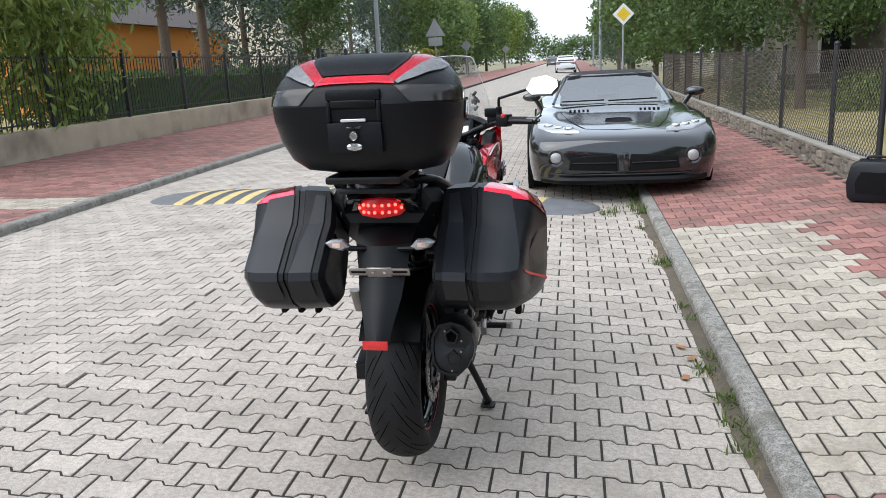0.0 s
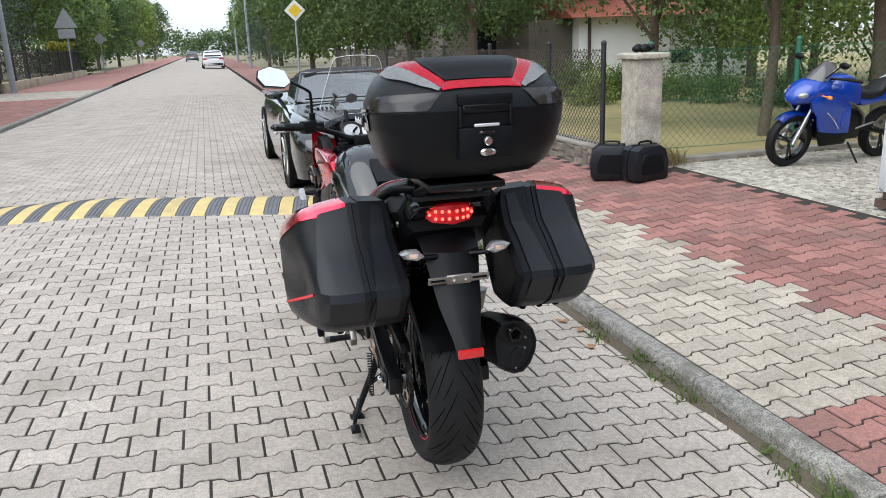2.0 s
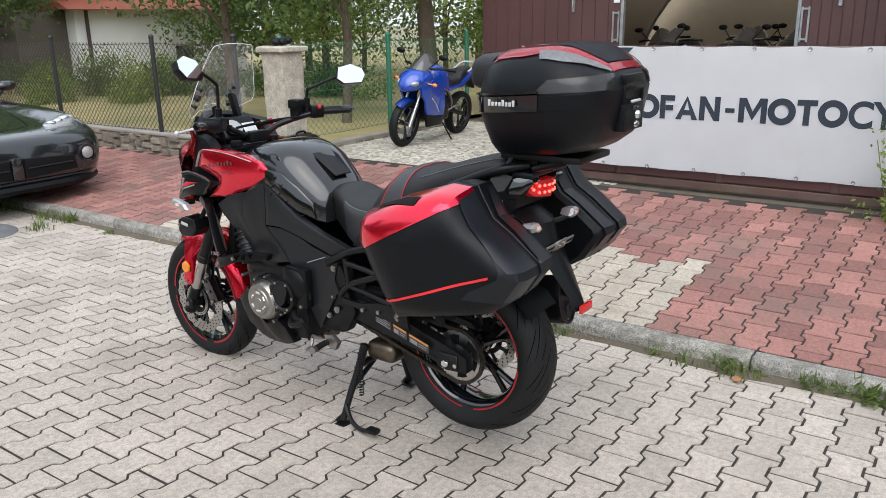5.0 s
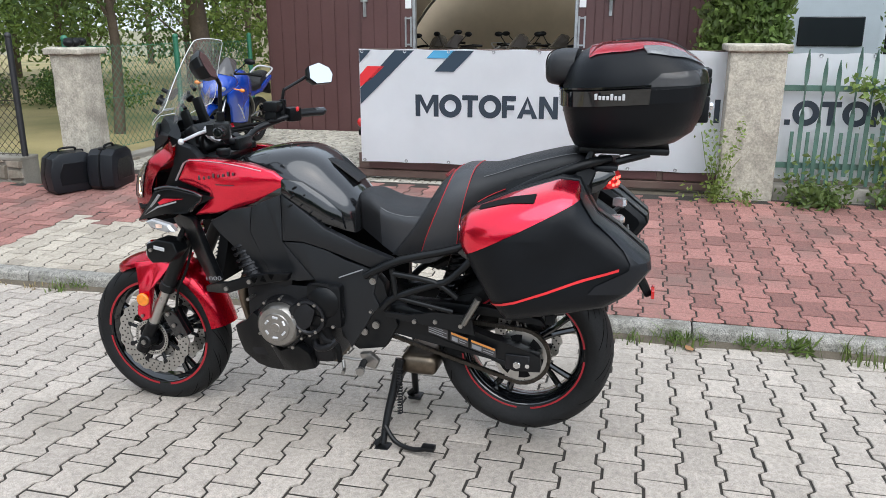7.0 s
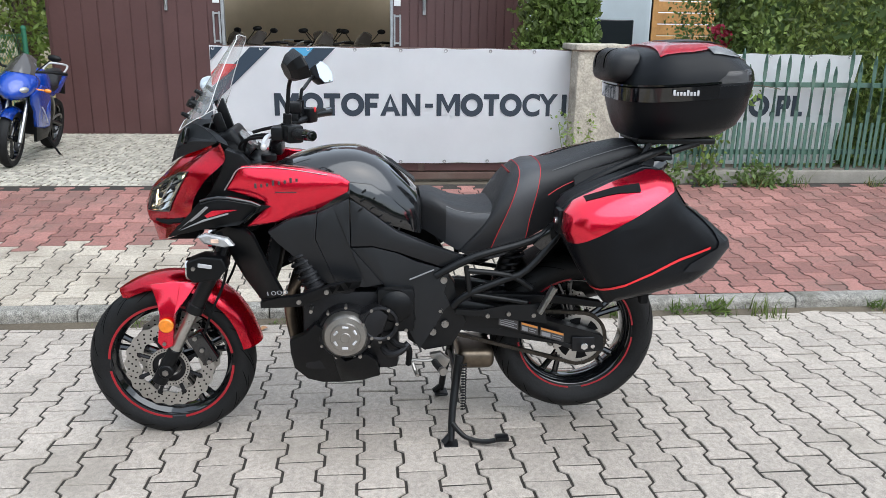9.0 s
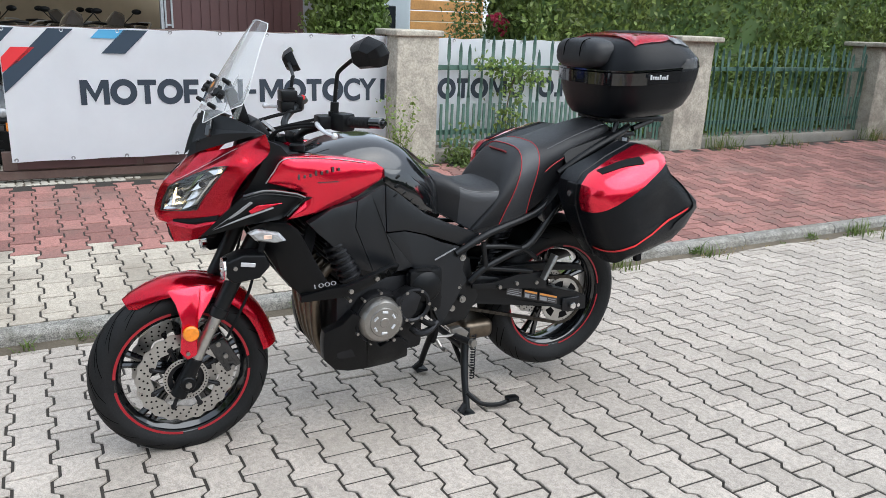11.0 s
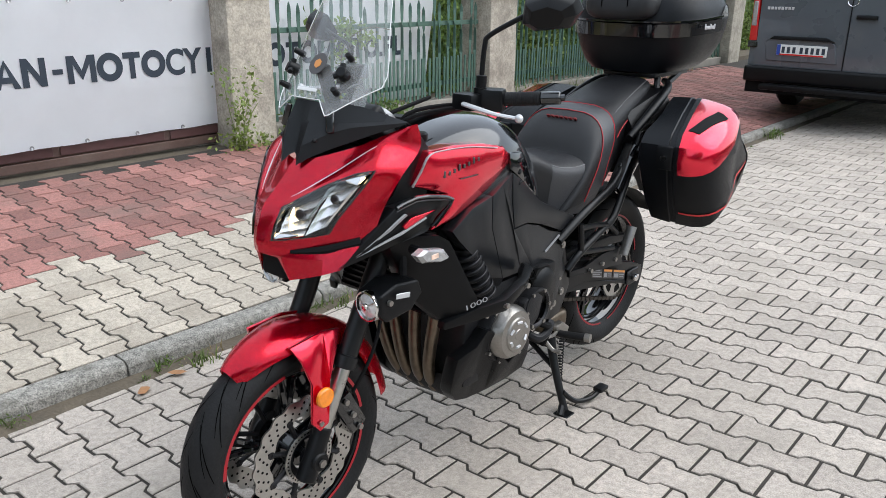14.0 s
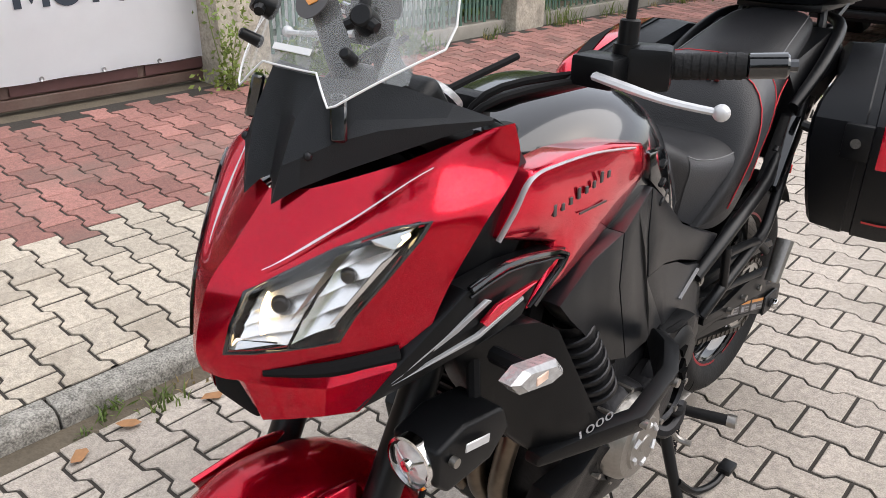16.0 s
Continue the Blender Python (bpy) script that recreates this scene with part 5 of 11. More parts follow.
for i, (yy, s) in enumerate(((72, 8.5), (86, 9), (104, 9.5), (128, 10), (160, 10))):
    tree("street_tree", (5.5 + i * .6, yy, -0.05), s, (3.5, 5, 4), "distant leafy tree along the street", ("leaf", "leaf_dark")[i % 2], 170, 26, 0.4, 60 + i, 0.25, spread=0.4)
# shrubs in the garden
for i, (x, y, s, lf) in enumerate(((3.9, 17.6, 0.9, "leaf_dark"), (6.2, 14.4, 0.5, "leaf_light"), (7.4, 15.4, 0.55, "leaf"), (8.6, 16.6, 0.6, "leaf_light"), (10.6, 13.6, 0.5, "leaf"), (5.4, 16.0, 0.5, "leaf_light"))):
    e = thing("shrub", (x, y, 0.12), "leafy green garden shrub on the lawn", "shrub", "garden shrubs")
    V, F = leaf_cloud(crown_centres((x, y, 0.12 + s * .55), (s * .9, s * .9, s * .75), 60, 80 + i, 0.2), 26, 0.09, 0.075, 80 + i)
    raw("leaves", V, F, M[lf], e)

# a bed of tall plants between the lawn and the white house
r_ = random.Random(31)
for i in range(26):
    f = i / 25
    x, y = 6.4 + 2.6 * f + r_.uniform(-.35, .35), 19.5 - 8.2 * f + r_.uniform(-.5, .5)
    s = r_.uniform(.45, .85) * (1.15 - .55 * f)
    e = thing("border_plant", (x, y, .15), "tall leafy green plant in the garden bed", "plant", "plants in the garden bed")
    V, F = leaf_cloud(crown_centres((x, y, .15 + s * .55), (.50, .50, s * .62), 30, 300 + i, .1), 20, .10, .075, 300 + i, 2.4, -.5)
    raw("leaves", V, F, M[("leaf", "leaf_light", "leaf_dark")[i % 3]], e)

# left gardens
# Out of view: hedge added so the motorcycle reflects something darker than sky.
hedge(-10.2, -11.0, -34.0, 7.0, 1.9, "unseen clipped hedge added behind the wall to darken reflections", leaf="leaf", seed=19, dens=60, size=0.20)
tree("overhanging_tree", (-10.6, 12.6, 0.4), 6.2, (2.6, 4.4, 2.5), "tree with long drooping leaves over the fence", "leaf_light", 460, 24, 0.26, 41, 0.14, 0.30, 3.4, 1.3, low=0.3)
V, F = leaf_cloud(crown_centres((-9.9, 12.8, 1.9), (0.8, 4.0, 1.6), 260, 42, 0.1), 22, 0.2, 0.22, 42, 3.4, 1.3)
e = thing("drooping_bush", (-10.1, 12.5, 0.4), "drooping leafy branches against the iron fence", "bush")
raw("leaves", V, F, M["leaf_light"], e)
for k in range(9):
    b = B()
    y0 = 9.2 + k * .85
    sweep(b, [(-10.3, y0, .38), (-10.15, y0 + .12 * (k % 3 - 1), 1.5), (-9.9, y0 + .25 * (k % 3 - 1), 2.6), (-9.75, y0 + .3, 2.1)], [.022, .017, .011, .005], 6, 4)
    part("stem", b, M["bark"], e)
conifer((-10.4, 19.9, 0.4), 9.5, 1.7, "old spruce with a bare brown trunk", 3, clear=0.33, trunk=0.17)
conifer((-10.5, 22.4, 0.4), 10, 1.8, "old spruce with a bare brown trunk", 4, clear=0.33, trunk=0.17)
conifer((-11.4, 27.5, 0.4), 8.5, 2.2, "blue spruce with low branches", 6, clear=0.15)
tree("garden_tree", (-11.5, 34.5, 0.3), 7.0, (2.2, 2.2, 2.6), "dark garden tree behind the gate", "leaf_dark", 240, 30, 0.2, 43, 0.16)
conifer((-11.8, 43.0, 0.3), 11, 2.8, "broad dark green spruce behind the fence", 7, n=50)
conifer((-11.5, 47.5, 0.3), 10.5, 2.8, "broad dark green spruce behind the fence", 8, n=50)
tree("garden_tree", (-11.4, 54, 0.3), 9.0, (3.0, 3.4, 3.6), "large leafy tree behind the fence", "leaf", 260, 30, 0.25, 44, 0.2)
hedge(-11.0, -9.8, 60.0, 67.0, 2.3, "yellow-leaved hedge by the pavement", leaf="leaf_yellow", seed=6, dens=150, size=0.2)
for i, (xx, yy, s) in enumerate(((-11.5, 66, 8), (-12, 76, 9), (-11.5, 90, 9), (-11, 106, 9.5), (-10.5, 130, 10), (-10, 165, 11))):
    tree("street_tree", (xx, yy, -0.05), s, (3.2, 5, 4), "distant leafy tree along the street", ("leaf", "leaf_light", "leaf_dark")[i % 3], 170, 26, 0.4, 70 + i, 0.25, spread=0.4)
hedge(-10.8, -10.2, 15.5, 29, 1.5, "clipped green hedge behind the iron fence", leaf="leaf_dark", seed=16, dens=170, size=0.12)
r_ = random.Random(77)
far_c = []
for i in range(340):
    x = r_.uniform(-34, 34)
    top = 5.5 + 3.5 * noise.noise((x * 0.16, 3.1, 0)) + 1.5 * noise.noise((x * 0.6, 1.1, 0))
    far_c.append((x, 232 + r_.uniform(-5, 5), max(0.2, top * r_.random() ** 0.6)))
V, F = leaf_cloud(far_c, 40, (1.0, 1.0, 0.7), 0.75, 78, 1.6)
tagged(raw("backdrop", V, F, M["leaf_dark"]), "distant dark treetops closing the street", "woods", kind="structure")


# ---- houses ----
def house(name, x0, x1, y0, y1, h, wall, roof, label, ridge="y", rise=2.2, wins=(), over=0.4):
    e = thing("house", ((x0 + x1) / 2, (y0 + y1) / 2, 0.1), label, "house")
    b = B()
    box(b, x0, x1, y0, y1, 0.0, h)
    part("wall_block", b, M[wall], e)
    b = B()
    if ridge == "y":
        prism(b, [(x0 - over, h), (x1 + over, h), ((x0 + x1) / 2, h + rise)], y0 - over, y1 + over, "y")
    elif ridge == "x":
        prism(b, [(y0 - over, h), (y1 + over, h), ((y0 + y1) / 2, h + rise)], x0 - over, x1 + over, "x")
    else:
        box(b, x0 - over, x1 + over, y0 - over, y1 + over, h, h + 0.3)
    part("roof", b, M[roof], e)
    for axis, at, u0, u1, z0, z1 in wins:
        w = B()
        f = B()
        if axis == "x":
            box(w, at - 0.02, at + 0.02, u0, u1, z0, z1)
            for a, c, d, g in ((u0 - .07, u0, z0 - .07, z1 + .07), (u1, u1 + .07, z0 - .07, z1 + .07), (u0, u1, z1, z1 + .07), (u0, u1, z0 - .07, z0)):
                box(f, at - 0.05, at + 0.05, a, c, d, g)
        else:
            box(w, u0, u1, at - 0.02, at + 0.02, z0, z1)
            for a, c, d, g in ((u0 - .07, u0, z0 - .07, z1 + .07), (u1, u1 + .07, z0 - .07, z1 + .07), (u0, u1, z1, z1 + .07), (u0, u1, z0 - .07, z0)):
                box(f, a, c, at - 0.05, at + 0.05, d, g)
        wo = part("window", f, M["frame_white"], e)
        part("pane", w, M["window"], wo)
    return e


wh_ = house("white", 9.4, 15.2, 21.5, 27, 2.02, "white_render", "roof_red", "low white garden house with a red tile roof", "x", 1.5, (("y", 21.5, 12.45, 13.1, 0.62, 1.0),))
b = B()
box(b, 12.4, 13.15, 21.44, 21.49, 1.08, 1.98, .01)
part("shutter", b, M["frame_white"], wh_, "white closed shutter")
b = B()
cyl(b, (9.7, 21.42, .2), (9.7, 21.42, 2.0), .05, n=8)
part("drain_pipe", b, M["brick_dark"], wh_, "dark rain pipe")
# Solid block; the shade inside the open porch is its dark colour.
b = B()
box(b, 8.0, 9.39, 21.9, 26, .1, 2.0)
part("porch", b, M["porch_shade"], wh_, "open porch as a solid block in its shade colour")
house("grey", 6.2, 11.5, 24.6, 36, 5.2, "grey_render", "roof_dark", "grey rendered house behind trees", "y", 2.5, (("y", 24.6, 7.2, 8.6, 0.6, 2.6), ("y", 24.6, 9.4, 10.6, 1.0, 2.2), ("x", 6.2, 27, 28.4, 1.0, 2.3), ("x", 6.2, 31, 32.4, 1.0, 2.3)))
house("beige", 27, 36, 9.5, 19, 5.6, "cream_render", "roof_dark", "pale house behind the garden trees", "y", 2.2, (("x", 27, 11, 12.4, 1.0, 2.3), ("x", 27, 14.5, 15.9, 1.0, 2.3), ("x", 27, 11, 12.4, 3.6, 4.9), ("x", 27, 14.5, 15.9, 3.6, 4.9)))
house("orange", -22, -14.5, 22.0, 33, 3.1, "orange_render", "roof_dark", "orange rendered house behind the spruces", "y", 2.0, (("x", -14.5, 27, 28.2, 1.0, 2.2),))
house("cream", -24, -16, 44, 56, 6.2, "cream_render", "roof_dark", "cream two-storey house with a dark roof", "x", 2.6, (("x", -16, 46, 47.4, 1.2, 2.6), ("x", -16, 50, 51.4, 1.2, 2.6), ("x", -16, 46, 47.4, 4.0, 5.3), ("y", 44, -21, -19.6, 4.0, 5.3)))
house("far", -21, -12.5, 92, 106, 6.5, "cream_render", "roof_red", "distant pale house with a red tile roof", "y", 4.2, (("y", 92, -16, -14.6, 4.0, 5.4), ("y", 92, -19, -17.6, 4.0, 5.4)))
bw = thing("brick_plinth", (6.1, 24.4, 0.1), "dark brick plinth with pale joints on the grey house", "plinth", kind="structure")
b = B()
box(b, 6.0, 11.5, 24.42, 24.55, 0.1, 0.62)
part("core", b, M["mortar"], bw)
b = B()
box(b, 0, 0.36, 0, 0.03, 0, 0.145, 0.004)
me = mesh_of("brick", b, M["brick_dark"], 30)
for k in range(3):
    for i in range(14):
        o = new("brick", me)
        o.parent = bw
        o.location = Vector((6.02 + i * 0.385 + (0.19 if k % 2 else 0), 24.395, 0.13 + k * 0.165)) - OFF[bw.name]
# camper and timber shed behind the banner
cm = thing("camper_van", (8.9, -0.1, 0.1), "pale blue-white camper van behind the fence", "van")
b = B()
box(b, 8.0, 10.2, -0.62, 0.62, 0.5, 3.2, 0.10, 3)
part("body", b, M["camper"], cm)
b = B()
box(b, 7.975, 7.999, -0.35, 0.42, 1.26, 1.62, 0.03)
part("window", b, M["window"], cm)
for x in (8.25, 9.95):
    b = B()
    cyl(b, (x, -0.35, 0.44), (x, -0.13, 0.44), 0.34, n=20)
    part("wheel", b, M["rubber"], cm)
sh = thing("timber_shed", (11.5, -3.5, 0.1), "yellow timber playhouse with a doorway", "shed")
for k in range(13):
    b = B()
    box(b, 11.0, 11.06, -3.6, -0.9, 0.2 + k * 0.20, 0.385 + k * 0.20, 0.01)
    part("board", b, M["timber"], sh)
for y in (-1.15, -1.75):
    b = B()
    box(b, 10.93, 10.99, y - .05, y + .05, 0.1, 3.0)
    part("post", b, M["timber"], sh)
b = B()
box(b, 10.96, 10.99, -1.7, -1.2, 0.3, 2.2)
part("doorway", b, M["black_dull"], sh)


# ---- posts and signs ----
def lamp_post(x, y, h, label):
    e = thing("street_lamp", (x, y, 0.06), label, "street lamp")
    b = B()
    cyl(b, (x, y, 0.0), (x, y, h), 0.12, 0.07, 14)
    part("pole", b, M["lamp_post"], e)
    b = B()
    s = 1 if x < -2 else -1
    sweep(b, [(x, y, h - .05), (x + s * .3, y, h + .35), (x + s * 1.3, y, h + .5)], 0.035, 8, 5)
    part("arm", b, M["lamp_post"], e)
    b = B()
    box(b, x + s * 1.25, x + s * 1.85, y - .12, y + .12, h + .44, h + .56, 0.03, 2)
    part("lamp_head", b, M["lamp_post"], e)


lamp_post(-8.7, 36.6, 8.5, "grey concrete street lamp post by the gate")
lamp_post(2.3, 62.0, 8.0, "slim grey street lamp post")
lamp_post(2.6, 92.0, 8.0, "slim grey street lamp post")


def priority_sign(x, y, z):
    e = thing("road_sign", (x, y, 0.06), "yellow and white diamond priority road sign on a grey post", "road sign")
    b = B()
    cyl(b, (x, y + .03, 0.0), (x, y + .03, z + .3), 0.03, n=10)
    part("post", b, M["lamp_post"], e)
    for s, m, d, nm in ((0.315, "plate_white", 0.0, "plate"), (0.20, "sign_yellow", -0.006, "centre")):
        b = B()
        prism(b, [(x - s, z), (x, z - s), (x + s, z), (x, z + s)], y + d - .004, y + d, "y", 0.0)
        part(nm, b, M[m], e)


priority_sign(1.68, 24.75, 2.55)
e = thing("road_sign", (-8.6, 52, 0.06), "triangular road sign seen from behind on a grey post", "road sign")
b = B()
cyl(b, (-8.6, 52, 0.0), (-8.6, 52, 4.1), 0.035, n=10)
part("post", b, M["lamp_post"], e)
b = B()
prism(b, [(-9.25, 3.05), (-7.95, 3.05), (-8.6, 4.2)], 51.95, 51.98, "y")
part("plate", b, M["sign_back"], e)
b = B()
box(b, -9.05, -8.15, 51.95, 51.98, 2.45, 2.98)
part("lower_plate", b, M["sign_back"], e)
for x, y, z in ((-8.4, 66, 2.6), (-7.6, 96, 2.5)):
    e = thing("road_sign", (x, y, 0.06), "small road sign seen from behind", "road sign")
    b = B()
    cyl(b, (x, y, 0.0), (x, y, z + .5), 0.035, n=8)
    part("post", b, M["lamp_post"], e)
    b = B()
    prism(b, [(x - .45, z), (x, z - .45), (x + .45, z), (x, z + .45)], y - .02, y, "y")
    part("plate", b, M["sign_back"], e)

# ---- the touring motorcycle on its centre stand ----
bike = new("motorcycle")
bike.matrix_world = pose(-0.421, 3.4, 0.0, 0, 0, -0.6)
bike.empty_display_size = 0.1
OFF[bike.name] = Vector((0, 3.4, 0))
tagged(bike, "red and black touring motorcycle standing on its centre stand", "motorcycle")
FA, RA = Vector((0, 4.193, 0.284)), Vector((0, 2.690, 0.375))


def sd(s, pts):
    return [(s * x, y, z) for x, y, z in pts]


def tyre(parent, c, R, w, tread, front):
    b = B()
    prof = []
    rim = 0.218
    for k in range(15):
        a = -math.pi / 2 + math.pi * k / 14
        prof.append((R - (w / 2) * (0.62 if not front else 0.85) * (1 - math.cos(a)), (w / 2) * math.sin(a)))
    prof = [(rim - 0.004, -w * 0.33), (rim + 0.012, -w * 0.42)] + prof + [(rim + 0.012, w * 0.42), (rim - 0.004, w * 0.33)]
    lathe(b, prof, c, "x", 72)
    t = part("tyre", b, M["rubber"], parent)
    g = B()
    n = tread
    for i in range(n):
        for s in (-1, 1):
            for k, (u0, u1, da, wd) in enumerate(((0.04, 0.62, 0.50, 0.0036), (0.34, 0.90, 0.34, 0.0032), (0.12, 0.40, 0.20, 0.0026))):
                a0 = 2 * math.pi * (i + (0.5 if s > 0 else 0) + 0.36 * k) / n
                pts = []
                for q in range(7):
                    f = q / 6
                    u = (u0 + (u1 - u0) * f)
                    th = u * math.pi / 2
                    rr = R - (w / 2) * (0.62 if not front else 0.85) * (1 - math.cos(th)) + 0.0007
                    aa = a0 + da * f * (1 if not front else -1)
                    pts.append((Vector((s * (w / 2) * math.sin(th), rr * math.cos(aa), rr * math.sin(aa))), rr, aa, th))
                vs = []
                for q, (p, rr, aa, th) in enumerate(pts):
                    tang = Vector((0, -math.sin(aa), math.cos(aa)))
                    ww = wd * (0.35 + 0.65 * math.sin(math.pi * (q + .6) / 7.2))
                    vs.append((g.verts.new(c + p + tang * ww), g.verts.new(c + p - tang * ww)))
                for (a, e), (a2, e2) in zip(vs, vs[1:]):
                    g.faces.new((a, a2, e2, e))
    tagged(part("tread_groove", g, M["groove"], t, sharp=None), kind="stuff")
    return t


def wheel(name, c, R, w, front):
    wh = B()
    rimw = w * 0.36
    lathe(wh, [(0.219, -rimw), (0.226, -rimw - 0.004), (0.222, -rimw + 0.008), (0.206, -rimw + 0.018), (0.197, -rimw * .45), (0.195, 0), (0.197, rimw * .45), (0.206, rimw - .018), (0.222, rimw - .008), (0.226, rimw + .004), (0.219, rimw), (0.212, rimw * .6), (0.205, 0), (0.212, -rimw * .6)], c, "x", 64, True)
    W = part(name, wh, M["black_gloss"], bike, "black cast wheel with a red rim stripe")
    tyre(W, c, R, w, 15 if not front else 18, front)
    for s in (-1, 1):
        st = B()
        for a0, a1 in ((0.08, 1.44), (1.66, 3.0), (3.22, 4.55), (4.78, 6.15)):
            ring = []
            for q in range(15):
                a = a0 + (a1 - a0) * q / 14
                ring.append([c + Vector((s * (rimw + 0.0045), r * math.cos(a), r * math.sin(a))) for r in (0.2170, 0.2264)])
            loft(st, ring, False, False)
        part("rim_stripe", st, M["rim_red"], W, "red rim stripe", sharp=None)
    hub = B()
    lathe(hub, [(0.012, -0.062), (0.038, -0.062), (0.042, -0.03), (0.042, .03), (0.038, .062), (0.012, .062)], c, "x", 28, True)
    part("hub", hub, M["black_gloss"], W)
    n = 5 if front else 5
    for i in range(n):
        a = 2 * math.pi * i / n + (0.35 if front else 0.1)
        for d in ((-0.06, 0.06) if not front else (-0.05, 0.05)):
            sp = B()
            ca, sa = math.cos(a + d * 0.6), math.sin(a + d * 0.6)
            cb, sb_ = math.cos(a + d * 2.2), math.sin(a + d * 2.2)
            sweep(sp, [c + Vector((0, 0.036 * ca, 0.036 * sa)), c + Vector((0, 0.12 * math.cos(a + d * 1.3), 0.12 * math.sin(a + d * 1.3))), c + Vector((0, 0.199 * cb, 0.199 * sb_))], [0.016, 0.011, 0.013], 8, 3)
            part("spoke", sp, M["black_gloss"], W)
    return W


def disc(c, r0, r1, x, parent, petals=10, holes=True, carrier=True):
    """A wavy drilled brake disc on a dark carrier."""
    b = B()
    n = 120
    outer, inner = [], []
    for q in range(n):
        a = 2 * math.pi * q / n
        ro = r1 + 0.0035 * math.sin(a * petals * 2)
        ri = r0 + 0.004 * math.sin(a * petals)
        outer.append((ro, a))
        inner.append((ri, a))
    def P(r, a, dx):
        return b.verts.new(c + Vector((x + dx, r * math.cos(a), r * math.sin(a))))
    o0, o1 = [P(r, a, -.0025) for r, a in outer], [P(r, a, .0025) for r, a in outer]
    i0, i1 = [P(r, a, -.0025) for r, a in inner], [P(r, a, .0025) for r, a in inner]
    for q in range(n):
        j = (q + 1) % n
        b.faces.new((o0[q], o0[j], o1[j], o1[q]))
        b.faces.new((i0[q], i1[q], i1[j], i0[j]))
        b.faces.new((o1[q], o1[j], i1[j], i1[q]))
        b.faces.new((o0[j], o0[q], i0[q], i0[j]))
    d = part("brake_disc", b, M["steel"], parent, "drilled steel brake disc")
    if holes:
        h = B()
        for q in range(petals * 3):
            for k, rr in enumerate((0.25, 0.5, 0.76)):
                a = 2 * math.pi * (q + 0.33 * k) / (petals * 3)
                r = r0 + (r1 - r0) * rr
                p = c + Vector((x, r * math.cos(a), r * math.sin(a)))
                cyl(h, p - Vector((.0031, 0, 0)), p + Vector((.0031, 0, 0)), 0.0036, n=8)
        tagged(part("drill_hole", h, M["black_dull"], d), kind="stuff")
    if carrier:
        k = B()
        for q in range(8):
            a = 2 * math.pi * (q + .5) / 8
            cyl(k, c + Vector((x * .92, 0.05 * math.cos(a), 0.05 * math.sin(a))), c + Vector((x, (r0 + .004) * math.cos(a), (r0 + .004) * math.sin(a))), 0.007, n=8)
            cyl(k, c + Vector((x - .004, (r0 + .004) * math.cos(a), (r0 + .004) * math.sin(a))), c + Vector((x + .004, (r0 + .004) * math.cos(a), (r0 + .004) * math.sin(a))), 0.010, n=10)
        lathe(k, [(0.042, x - .004), (0.062, x - .003), (0.062, x + .003), (0.042, x + .004)], c, "x", 32, True)
        pieces("carrier", k, M["gunmetal"], d)
    return d


fw = wheel("front_wheel", FA, 0.300, 0.120, True)
rw = wheel("rear_wheel", RA, 0.318, 0.184, False)
for s in (-1, 1):
    disc(FA, 0.108, 0.158, s * 0.072, fw)
b = B()
n = 56
lathe(b, [(0.060, -0.090), (0.074, -0.090), (0.074, -0.087), (0.060, -0.087)], FA, "x", 56, True)
sr = part("sensor_ring", b, M["steel"], fw, "slotted speed sensor ring")
b = B()
for q in range(40):
    a = 2 * math.pi * q / 40
    p = FA + Vector((-0.0885, 0.067 * math.cos(a), 0.067 * math.sin(a)))
    cyl(b, p - Vector((.002, 0, 0)), p + Vector((.002, 0, 0)), 0.0028, n=6)
tagged(part("slot", b, M["black_dull"], sr), kind="stuff")
disc(RA, 0.085, 0.125, 0.085, rw, 8)

